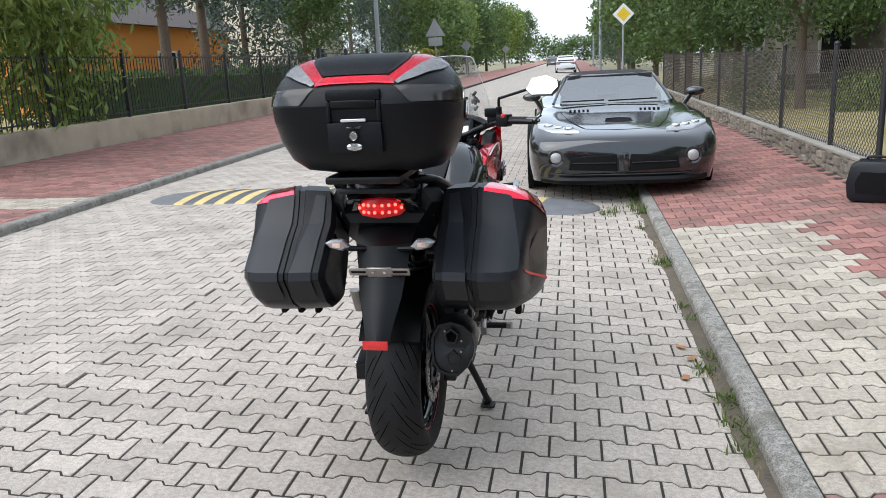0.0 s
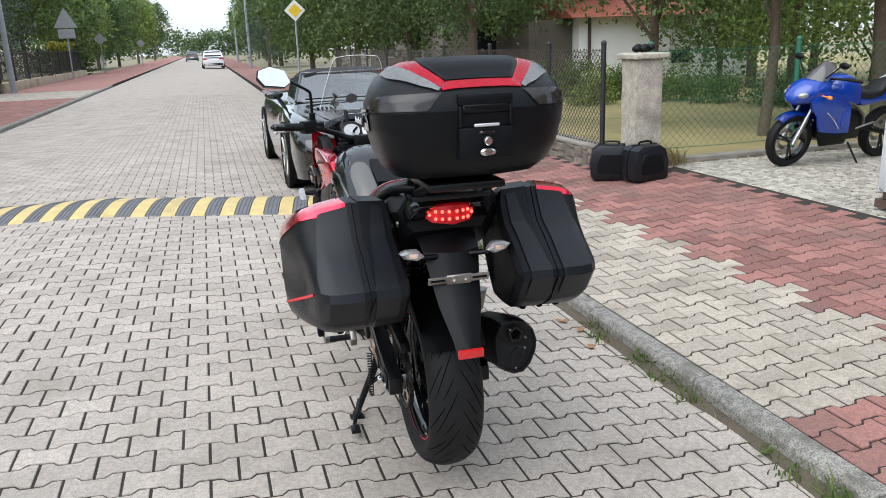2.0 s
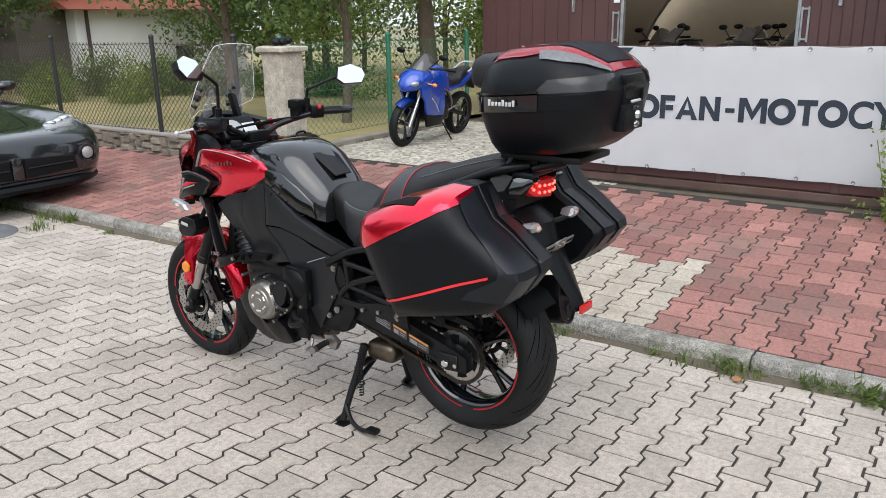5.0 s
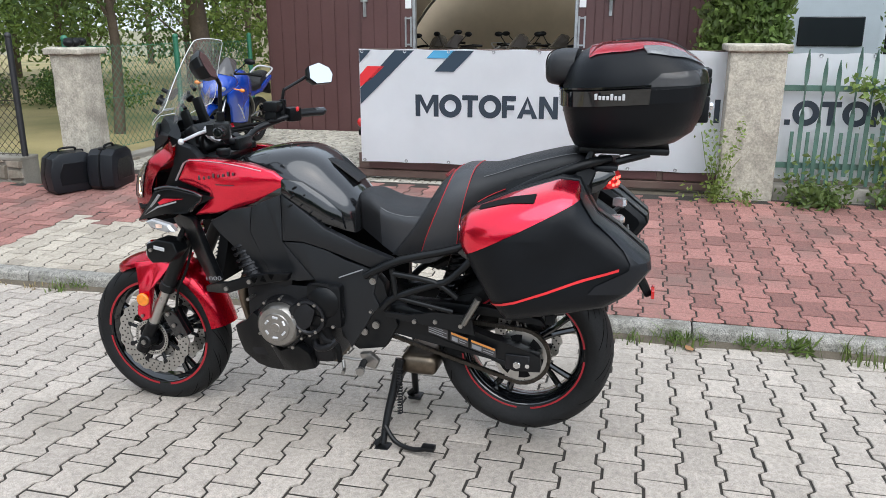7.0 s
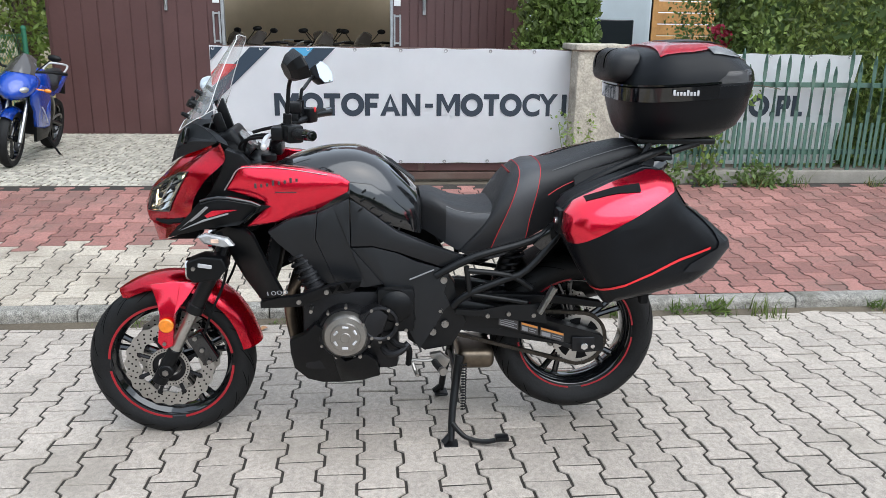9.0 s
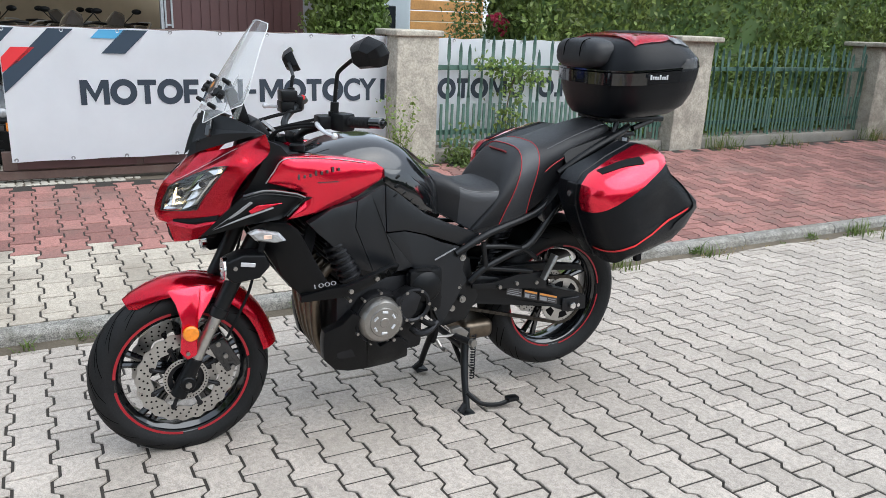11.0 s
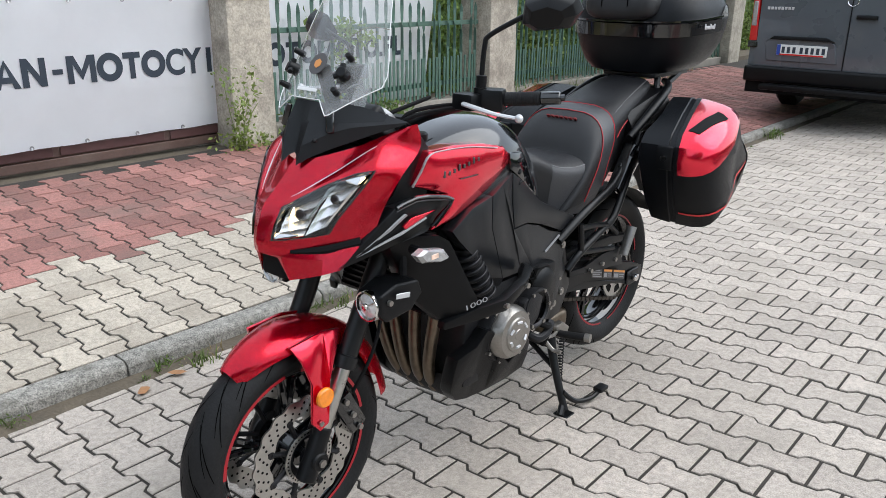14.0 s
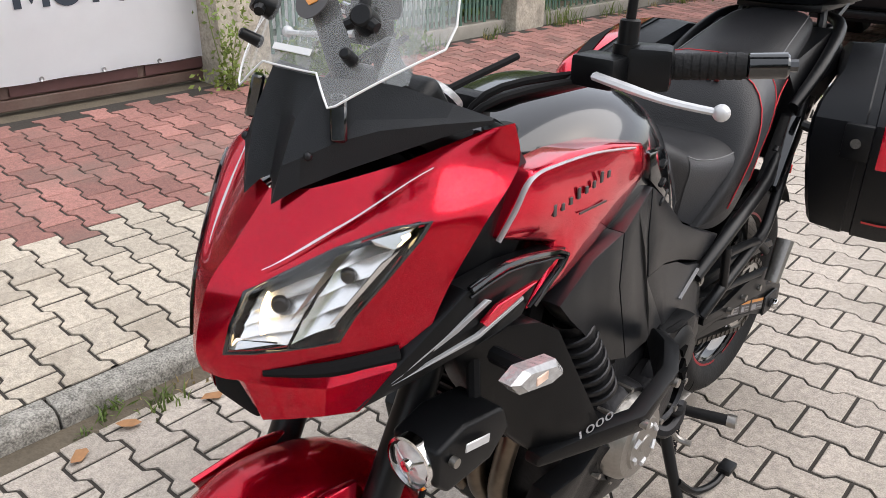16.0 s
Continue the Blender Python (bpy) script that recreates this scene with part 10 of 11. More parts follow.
    part("cabin", b, M["cabin"], e, "grey seats and dashboard")
    for x0, x1 in ((-.60, -.10), (-.05, .52)):
        b = B()
        sweep(b, [(x0, .74 + .14 * x0 * x0, .884), (x1, .74 + .14 * x1 * x1 + .02, .892)], .009, 6, 1)
        part("wiper", b, M["black_dull"], e)
    return e


roadster()


# ---- small motorcycles ----
def small_bike(at, turn, paint, label, lean=7.0, base="small_motorcycle"):
    e = local(base, at, label, "motorcycle", turn=turn)
    e.matrix_world = pose(at[0], at[1], at[2], 0, 0, turn) @ pose(0, 0, 0, 0, lean, 0)
    fa, ra, R = Vector((0, .65, .285)), Vector((0, -.65, .285)), .285
    for nm, c, w in (("front_wheel", fa, .09), ("rear_wheel", ra, .12)):
        b = B()
        lathe(b, [(.21, -.03), (.225, -w * .45), (.265, -w * .5), (R, -w * .15), (R, w * .15), (.265, w * .5), (.225, w * .45), (.21, .03)], c, "x", 40)
        t = part(nm, b, M["rubber"], e)
        b = B()
        lathe(b, [(.215, -.035), (.20, -.03), (.20, .03), (.215, .035)], c, "x", 36, True)
        for k in range(3):
            a = k * 2.094 + .3
            for d in (-.13, .13):
                sweep(b, [c + Vector((0, .03 * math.cos(a), .03 * math.sin(a))), c + Vector((0, .205 * math.cos(a + d), .205 * math.sin(a + d)))], .012, 6, 1)
        cyl(b, c - Vector((.07, 0, 0)), c + Vector((.07, 0, 0)), .03, n=14)
        part("rim", b, M["black_gloss"], t)
        b = B()
        lathe(b, [(.075, .05), (.115, .05), (.115, .054), (.075, .054)], c, "x", 30, True)
        part("brake_disc", b, M["steel"], t)
    d = Vector((0, -.40, .916))
    for s in (-1, 1):
        b = B()
        o = fa + Vector((s * .085, .01, 0))
        cyl(b, o - d * .03, o + d * .28, .024, n=12)
        part("fork_slider", b, M["steel"], e, "silver fork slider")
        b = B()
        cyl(b, o + d * .27, o + d * .68, .017, n=12)
        part("fork_tube", b, M["steel"], e)
    b = B()
    grid = []
    for k in range(14):
        a = radians(48 + 105 * k / 13)
        grid.append([fa + Vector((.062 * math.sin(t), (.318 - .05 * (1 - math.cos(t))) * math.cos(a), (.318 - .05 * (1 - math.cos(t))) * math.sin(a))) for t in [radians(-85 + 170 * q / 8) for q in range(9)]])
    loft(b, grid, False, False)
    bmesh.ops.solidify(b, geom=b.faces, thickness=.004)
    part("mudguard", b, M[paint], e)
    # nose fairing
    b = B()
    rr = []
    for y, z0, z1, hw in ((.77, .70, .745, .03), (.73, .67, .83, .10), (.63, .66, .91, .165), (.48, .69, .955, .185), (.38, .74, .935, .165)):
        ring = []
        for q in range(20):
            a = 2 * math.pi * q / 20
            ring.append(Vector((hw * math.cos(a), y, (z0 + z1) / 2 + (z1 - z0) / 2 * math.sin(a))))
        rr.append(ring)
    loft(b, rr, True, True)
    nose = part("nose_fairing", b, M[paint], e, sharp=60)
    for s in (-1, 1):
        b = B()
        ball(b, (s * .078, .662, .768), (.074, .075, .040), 18, 12)
        bmesh.ops.rotate(b, cent=(s * .078, .662, .768), matrix=Matrix.Rotation(-s * radians(20), 3, "Y"), verts=b.verts)
        part("headlamp", b, M["clearlens_grey"], nose, "clear headlamp")
        b = B()
        panel(b, sd(s, [(.172, .46, .40), (.178, .20, .36), (.176, .02, .36), (.160, .04, .24), (.150, .36, .23)]), .03, .005, 2, 1, .012)
        part("belly_fairing", b, M["black_matt"], e)
        b = B()
        sweep(b, [(s * .198, .40, .60), (s * .202, .30, .52), (s * .196, .20, .42)], .008, 6, 4, flat=.5)
        part("white_decal", b, M["white_print"], e)
        b = B()
        sweep(b, [(s * .17, .50, .78), (s * .25, .49, .78)], .009, 6, 1)
        ball(b, (s * .27, .50, .78), (.035, .022, .022), 10, 8)
        part("turn_signal", b, M["amber"], e, "amber turn signal")
        b = B()
        sweep(b, [(s * .15, .48, .95), (s * .24, .45, 1.05), (s * .26, .44, 1.08)], .007, 6, 3)
        ball(b, (s * .30, .43, 1.10), (.065, .025, .035), 12, 8)
        part("mirror", b, M["black_matt"], e)
        b = B()
        panel(b, sd(s, [(.170, .61, .73), (.195, .42, .82), (.190, .20, .77), (.186, .08, .66), (.186, .18, .58), (.180, .17, .45), (.165, .02, .30), (.155, .28, .27), (.165, .43, .40), (.172, .50, .56), (.165, .58, .64)]), .03, .006, 2, 1, .010)
        part("side_fairing", b, M[paint], e)
        b = B()
        sweep(b, [(s * .15, .20, .70), (s * .16, .02, .66), (s * .14, -.16, .52), (s * .12, -.20, .40)], [.030, .030, .026, .022], 8, 4, flat=.5)
        part("frame_spar", b, M["alu"], e, "silver frame spar")
        b = B()
        sweep(b, [(s * .10, .36, .93), (s * .26, .30, .95), (s * .34, .22, .94)], .013, 8, 3)
        cyl(b, (s * .25, .30, .95), (s * .36, .20, .94), .018, n=10)
        part("handlebar", b, M["black_matt"], e)
        b = B()
        sweep(b, [(s * .12, -.10, .38), (s * .17, -.30, .45), (s * .17, -.38, .40)], .012, 6, 3)
        part("footrest_bracket", b, M["alu"], e)
    b = B()
    rows_ = []
    for z, y, hw in ((.93, .58, .14), (1.00, .50, .13), (1.07, .41, .10), (1.10, .37, .05)):
        rows_.append([Vector((hw * u, y - .10 * u * u, z - .02 * u * u)) for u in [-1 + q / 5 for q in range(11)]])
    loft(b, rows_, False, False)
    part("windscreen", b, M["smoke"], e, "dark windscreen")
    b = B()
    rr = []
    for y, top, hw, low in ((.34, .86, .09, .70), (.22, .95, .15, .68), (.08, .96, .17, .66), (-.06, .90, .15, .66), (-.14, .80, .10, .66)):
        rr.append([Vector((hw * math.copysign(abs(math.cos(a)) ** .6, math.cos(a)), y, low + (top - low) * math.sin(a) ** .6)) for a in [math.pi * q / 14 for q in range(15)]])
    loft(b, rr, True, True)
    part("fuel_tank", b, M[paint], e, sharp=60)
    b = B()
    rr = []
    for y, top, hw, low in ((-.08, .80, .09, .70), (-.22, .775, .13, .70), (-.40, .80, .12, .72), (-.44, .86, .11, .76), (-.62, .89, .09, .82), (-.72, .90, .06, .86)):
        rr.append([Vector((hw * math.copysign(abs(math.cos(a)) ** .6, math.cos(a)), y, low + (top - low) * math.sin(a) ** .5)) for a in [math.pi * q / 12 for q in range(13)]])
    loft(b, rr, True, True)
    part("seat", b, M["seat_vinyl"], e, sharp=60)
    b = B()
    prism(b, [(-.10, .70), (-.42, .73), (-.76, .86), (-.78, .82), (-.50, .66), (-.14, .62)], -.115, .115, "x", .02, 2)
    part("tail_fairing", b, M[paint], e)
    b = B()
    sweep(b, [(-.11, -.58, .85), (-.10, -.78, .93), (0, -.82, .94), (.10, -.78, .93), (.11, -.58, .85)], .012, 8, 4)
    part("grab_rail", b, M["silver_line"], e, "silver grab rail")
    b = B()
    box(b, -.13, .13, -.18, .22, .27, .58, .03, 2)
    cyl(b, (-.17, .02, .38), (.17, .02, .38), .085, n=22)
    part("engine", b, M["gunmetal"], e)
    b = B()
    sweep(b, [(.10, .25, .45), (.12, .30, .28), (.13, .05, .22), (.15, -.30, .26), (.17, -.75, .42)], [.018, .018, .02, .035, .045], 10, 4)
    part("exhaust", b, M["alu"], e)
    b = B()
    for s in (-1, 1):
        sweep(b, [(s * .09, -.14, .40), (s * .09, -.65, .285)], .022, 8, 1)
    part("swingarm", b, M["frame_paint"], e)
    b = B()
    sweep(b, [(-.12, -.05, .24), (-.26, -.10, .035)], .011, 8, 1)
    part("side_stand", b, M["frame_paint"], e)
    b = B()
    prism(b, [(-.60, .80), (-.86, .74), (-.92, .60), (-.88, .60), (-.78, .72)], -.06, .06, "x", .006)
    part("plate_holder", b, M["black_matt"], e)
    return e


blue = small_bike((5.06, 6.84, YZ), 94.0, "blue_paint", "blue sports motorcycle with a dark screen on its side stand", -9.0)
blue.matrix_world = blue.matrix_world @ Matrix.Scale(.95, 4)
dark = small_bike((8.9, 5.2, 0.30), 95.0, "black_gloss", "dark motorcycle standing on a low deck inside the shaded garage", 5.0)
tagged(dark, "dark motorcycle standing on a low deck inside the shaded garage", "motorcycle", "garage motorcycles")
for (x, y, tn) in ((8.3, 4.7, 60), (8.5, 3.9, 75), (8.9, 3.3, 65), (9.6, 4.3, 120)):
    c = copy_thing(dark, pose(x, y, 0.30, 0, 0, tn))
    tagged(c, "dark motorcycle standing on a low deck inside the shaded garage", group="garage motorcycles")
dk = B()
box(dk, 7.5, 11.5, 2.0, 6.6, 0.07, 0.295, .02)
tagged(part("deck", dk, M["brown_beam"]), "low wooden deck inside the garage", "deck", kind="structure")


# ---- quad bike in the yard, mostly behind the banner ----
quad = thing("quad_bike", (4.95, 4.45, YZ), "dark grey quad bike with fat tyres parked behind the banner", "quad bike")
for x in (4.55, 5.65):
    for y in (4.855, 4.045):
        c = Vector((x, y, .078 + .285))
        b = B()
        lathe(b, [(.13, -.09), (.20, -.112), (.262, -.105), (.284, -.06), (.285, .06), (.262, .105), (.20, .112), (.13, .09)], c, "y", 36, True)
        t = part("tyre", b, M["rubber"], quad)
        b = B()
        for k in range(22):
            a = 2 * math.pi * k / 22
            for d in (-1, 1):
                p = c + Vector((.286 * math.cos(a + .07 * d), d * .034, .286 * math.sin(a + .07 * d)))
                box(b, p.x - .014, p.x + .014, p.y - .026, p.y + .026, p.z - .010, p.z + .010, .003)
        tagged(part("tread_block", b, M["rubber"], t), kind="stuff")
        b = B()
        lathe(b, [(.0, .05), (.06, .06), (.10, .03), (.13, .05), (.13, -.05), (.0, -.05)], c, "y", 20)
        part("rim", b, M["gunmetal"], t)
for y in (4.86, 4.04):
    b = B()
    rr = []
    for a in [radians(18 + 150 * k / 12) for k in range(13)]:
        rr.append([Vector((4.57 - (.36 + dz) * math.cos(a), y + w, .36 + (.36 + dz) * math.sin(a))) for w, dz in ((-.14, -.06), (-.12, 0), (0, .025), (.12, 0), (.14, -.06))])
    loft(b, rr, False, False)
    bmesh.ops.solidify(b, geom=b.faces, thickness=.006)
    fd = part("rear_fender", b, M["van_grey"], quad, "dark grey rear fender")
    b = B()
    box(b, 4.165, 4.20, y - .10, y + .12, .40, .455, .006)
    part("bumper_bar", b, M["black_matt"], fd)
    b = B()
    box(b, 4.158, 4.166, y - .085, y + .075, .408, .446, .002)
    part("plain_plate", b, M["grey_print"], fd)
    b = B()
    box(b, 4.156, 4.17, y - .125, y - .10, .40, .47, .003)
    part("side_marker", b, M["amber"], fd, "amber marker")
    b = B()
    ball(b, (4.21, y + .11, .52), (.03, .035, .045), 12, 8)
    part("tail_lamp", b, M["red_lens"], fd, "red tail lamp")
    b = B()
    ball(b, (4.215, y - .085, .54), (.03, .04, .04), 12, 8)
    part("reversing_lamp", b, M["car_lens"], fd, "clear lamp")
b = B()
box(b, 4.35, 5.85, 4.20, 4.70, .36, .78, .08, 4)
part("body", b, M["van_grey"], quad)
b = B()
box(b, 4.45, 5.20, 4.26, 4.64, .78, .90, .05, 4)
part("seat", b, M["seat_vinyl"], quad)
b = B()
sweep(b, [(5.45, 4.85, 1.02), (5.50, 4.62, 1.00), (5.50, 4.28, 1.00), (5.45, 4.05, 1.02)], .013, 8, 4)
sweep(b, [(5.50, 4.45, 1.00), (5.58, 4.45, .74)], .02, 8, 1)
pieces("handlebar", b, M["frame_paint"], quad)
bag = thing("plastic_bag", (4.62, 4.90, .75), "crumpled white plastic bag lying on the quad fender", "bag")
b = B()
ball(b, (4.62, 4.90, .83), (.11, .13, .10), 22, 16)
for v in b.verts:
    v.co += .045 * noise.noise_vector(v.co * 11)
part("bag_film", b, M["camper"], bag, sharp=20)


for o in quad.children:
    o.location.z += YZ - .078
bag.location.z += YZ - .078


# ---- removed side cases on the pavement ----
def side_case(at, turn, label):
    e = local("side_case", at, label, "side case", "side cases on the pavement", turn=turn)
    out = [(-.20, .02), (-.17, .0), (.17, .0), (.20, .03), (.215, .16), (.185, .30), (.12, .345), (-.10, .345), (-.17, .30), (-.21, .17)]
    b = B()
    rings = []
    for x, k in ((-.125, .86), (-.115, .96), (-.06, 1.0), (-.012, 1.0), (-.008, .985), (.008, .985), (.012, 1.0), (.06, 1.0), (.105, .95), (.125, .84)):
        rings.append([Vector((x, y * k, .17 + (z - .17) * k + (1 - k) * -.0)) for y, z in out])
    loft(b, rings, True, True)
    lowest = min(v.co.z for v in b.verts)
    bmesh.ops.translate(b, verts=b.verts, vec=(0, 0, -lowest))
    sh = part("shell", b, M["case_grey"], e, sharp=30)
    b = B()
    loft(b, [[Vector((x, y * 1.006, .17 + (z - .17) * 1.006 - lowest)) for y, z in out] for x in (-.006, .006)], True, True)
    part("hinge_band", b, M["black_matt"], e)
    b = B()
    sweep(b, [(0, -.07, .335), (0, -.06, .368), (0, .06, .368), (0, .07, .335)], .010, 8, 4)
    part("carry_handle", b, M["black_matt"], e)
    for y in (-.11, .11):
        b = B()
        box(b, -.03, .03, y - .02, y + .02, .315, .350, .006, 2)
        part("latch", b, M["black_matt"], e)
    b = B()
    for x0, x1 in ((.118, .128), (-.128, -.118)):
        prism(b, [(-.13, .07), (.13, .07), (.14, .16), (.10, .26), (-.10, .26), (-.14, .16)], x0, x1, "x", .006)
    pieces("side_pad", b, M["black_case"], e)
    return e


side_case((2.66, 7.10, float(gz(2.66))), 62, "black plastic side case standing by the pillar")
side_case((2.87, 6.84, float(gz(2.87))), 99, "second black plastic side case beside the first one")


# ---- grey delivery van behind ----
def van():
    e = thing("delivery_van", (0.40, -5.0, 0.0), "dark grey delivery van seen from behind, parked on the kerb", "van")
    prof = [(-1.01, .48), (-1.01, 1.35), (-.96, 2.10), (-.86, 2.50), (-.70, 2.62), (.70, 2.62), (.86, 2.50), (.96, 2.10), (1.01, 1.35), (1.01, .48)]
    b = B()
    rings = []
    for y, k in ((-3.78, .985), (-3.86, 1.0), (-8.2, 1.0), (-9.2, .93)):
        rings.append([Vector((.40 + x * k, y + .10 * max(0, (z - 1.3)) * (-1 if y > -4 else 0), .48 + (z - .48) * (1 if y > -9 else .55))) for x, z in prof])
    loft(b, rings, True, True)
    body = part("body", b, M["van_grey"], e, sharp=35)
    for s in (-1, 1):
        b = B()
        x0, x1 = (.405, 1.32) if s > 0 else (-.52, .395)
        loft(b, [[Vector((x, y - .10 * max(0, z - 1.3), z)) for x, y in ((x0, -3.758), (x1, -3.758), (x1, -3.80), (x0, -3.80))] for z in (.60, 1.3, 1.9, 2.45)])
        dr = part("rear_door", b, M["van_grey"], body)
        b = B()
        box(b, x0 + .10, x1 - .10, -3.80, -3.775, 1.50, 2.10, .04, 2, turn=(5.7, 0, 0))
        part("door_window", b, M["window"], dr)
        b = B()
        lx = 1.365 if s > 0 else -.565
        prism(b, [(lx - .045, .86), (lx + .045, .86), (lx + .045, 1.42), (lx - .02, 1.42)], -3.84, -3.755, "y", .02, 2)
        tl = part("tail_light", b, M["red_lens"], body, "tall red tail light")
        b = B()
        prism(b, [(lx - .02, 1.02), (lx + .035, 1.02), (lx + .035, 1.28), (lx - .008, 1.28)], -3.80, -3.748, "y", .006)
        part("clear_section", b, M["clearlens_grey"], tl)
        b = B()
        prism(b, [(lx - .06, .79), (lx + .05, .79), (lx + .05, .86), (lx - .06, .86)], -3.82, -3.752, "y", .006)
        part("light_base", b, M["black_gloss"], tl)
        b = B()
        box(b, lx - .12, lx + .04, -3.765, -3.71, .475, .525, .004)
        part("bumper_reflector", b, M["red_lens"], body, "red bumper reflector")
        for yy in (-5.05, -8.3):
            b = B()
            c = Vector((.40 + s * .86, yy, .345 + (.03 if s > 0 else 0)))
            lathe(b, [(.20, -.11), (.30, -.115), (.345, -.07), (.345, .07), (.30, .115), (.20, .11)], c, "x", 32)
            wh = part("wheel", b, M["rubber"], e)
            b = B()
            lathe(b, [(.0, s * .08), (.12, s * .08), (.20, s * .10), (.21, s * .06)], c, "x", 24)
            part("rim", b, M["gunmetal"], wh)
    b = B()
    box(b, -.60, 1.40, -3.82, -3.68, .43, .60, .03, 3)
    part("bumper", b, M["black_matt"], body, "dark rear bumper")
    b = B()
    box(b, -.35, 1.16, -3.66, -3.52, .365, .425, .015, 2)
    part("tow_step", b, M["black_matt"], body, "black rear step")
    b = B()
    box(b, -.6, 1.4, -8.0, -3.8, .30, .48)
    part("underbody", b, M["black_dull"], body)
    b = B()
    prism(b, [(.46, .66), (1.19, .66), (1.22, .86), (1.12, .92), (.62, .92), (.50, .86)], -3.76, -3.742, "y", .006)
    part("plate_recess", b, M["van_grey"], body)
    b = B()
    prism(b, [(.50, .885), (1.18, .885), (1.13, .925), (.60, .925)], -3.762, -3.715, "y", .01, 2)
    part("plate_handle", b, M["black_matt"], body)
    b = B()
    box(b, .565, 1.087, -3.7405, -3.732, .725, .838, .004)
    pl = part("number_plate", b, M["plate_white"], body, "white number plate with dark bars")
    b = B()
    box(b, 1.045, 1.084, -3.7318, -3.7305, .727, .836)
    part("plate_band", b, M["plate_blue"], pl)
    for k in range(8):
        b = B()
        x = 1.015 - k * .056 - (.02 if k > 2 else 0)
        box(b, x - .016, x + .016, -3.7318, -3.7303, .750, .815)
        part("plate_bar", b, M["letters"], pl)
    b = B()
    box(b, .60, 1.05, -3.7318, -3.7305, .7265, .742)
    part("plate_strip", b, M["red_lens"], pl)
    b = B()
    for k in range(8):
        x = 1.235 - k * .036
        box(b, x - .013, x + .013, -3.757, -3.752, 1.195, 1.225, .002)
    part("model_mark", b, M["silver_line"], body, "silver model mark as bars")
    b = B()
    lathe(b, [(.045, -.0), (.052, .006), (.058, 0)], (.40, -3.752, 1.30), "y", 24)
    part("emblem_ring", b, M["chrome"], body, "round chrome emblem")
    b = B()
    box(b, .14, .34, -3.752, -3.715, 1.12, 1.165, .015, 2)
    part("door_handle", b, M["black_matt"], body)
    b = B()
    box(b, .395, .405, -3.757, -3.748, .60, 1.3)
    part("door_gap", b, M["black_dull"], body)
    return e


van()


# ---- cars further down the street ----
def saloon(at, turn, paint, label):
    e = local("parked_car", at, label, "car", "cars down the street", turn=turn)
    b = B()
    rr = []
    for y, w, z0, z1 in ((-2.2, .70, .30, .62), (-2.12, .84, .22, .80), (-1.4, .89, .20, .98), (0.9, .89, .20, .92), (1.9, .86, .22, .80), (2.15, .70, .30, .60)):
        rr.append([Vector((x * w, y, z)) for x, z in ((-.92, z0), (-1, (z0 + z1) / 2), (-.90, z1), (.90, z1), (1, (z0 + z1) / 2), (.92, z0))])
    loft(b, rr, True, True)
    bevel(b, .05, 2)
    body = part("body", b, M[paint], e)
    b = B()
    rr = []
    for z, y0, y1, w in ((.92, -1.95, 1.0, .82), (1.20, -1.65, .55, .74), (1.42, -1.25, .05, .64), (1.46, -1.0, -.15, .58)):
        rr.append([Vector((-w, y0, z)), Vector((w, y0, z)), Vector((w, y1, z)), Vector((-w, y1, z))])
    loft(b, rr, True, True)
    part("cabin_roof", b, M[paint], body)
    b = B()
    b.faces.new([b.verts.new(v) for v in ((-.68, -1.90, 1.0), (.68, -1.90, 1.0), (.60, -1.36, 1.38), (-.60, -1.36, 1.38))])
    part("rear_window", b, M["window"], body, sharp=None)
    for s in (-1, 1):
        b = B()
        box(b, s * .62 - .16, s * .62 + .16, -2.17, -2.10, .74, .84, .02)
        part("tail_light", b, M["red_lens"], body)
        b = B()
        b.faces.new([b.verts.new((s * x, y, z)) for x, y, z in ((.815, -1.6, .98), (.815, .7, .98), (.70, .1, 1.38), (.70, -1.2, 1.38))])
        part("side_window", b, M["window"], body, sharp=None)
        for y in (-1.35, 1.35):
            b = B()
            cyl(b, (s * .70, y, .31), (s * .88, y, .31), .31, n=24, bev=.02)
            part("wheel", b, M["rubber"], e)
    b = B()
    box(b, -.75, .75, -2.20, -2.14, .28, .46, .02)
    part("bumper", b, M["black_matt"], body)
    b = B()
    box(b, -.26, .26, -2.215, -2.20, .55, .66)
    part("number_plate", b, M["plate_white"], body)
    return e


saloon((-.35, 70.5, 0), 1.0, "car_white", "white saloon car parked on the street")
saloon((-.25, 90, 0), 1.0, "car_white", "pale car far down the street")
saloon((-2.6, 120, 0), 1.0, "cabin", "grey car far down the street")

# litter by the kerb
for k, (x, y, tn) in enumerate(((.70, 2.02, 20), (.66, 3.62, 70), (.69, 4.02, 120), (.72, 3.86, 45))):
    b = B()
    pts = [(-.035, -.004), (-.012, -.020), (.020, -.016), (.040, 0), (.018, .016), (-.015, .018)]
    c0 = b.verts.new((0, 0, .012))
    ring = [b.verts.new((u, v, .004 + .010 * abs(math.sin(u * 60 + k)))) for u, v in pts]
    for i in range(6):
        b.faces.new((c0, ring[i], ring[(i + 1) % 6]))
    lf = local("dry_leaf", (x, y, float(gz(x)) + 0.002), "curled brown dry leaf lying by the kerb", "leaf", "dry leaves", turn=tn)
    part("blade", b, M["leafdry"], lf)
# bulky black hand luggage lying on the pillar cap
e = thing("camera_bag", (3.02, 7.18, 1.33), "small black bag lying on the pillar cap", "bag")
b = B()
for k in range(6):
    ball(b, (2.95 + .030 * k, 7.18 + .02 * math.sin(k * 2), 1.36 + .012 * (k % 2)), (.045, .05, .035), 10, 6)
part("bag_body", b, M["black_matt"], e)

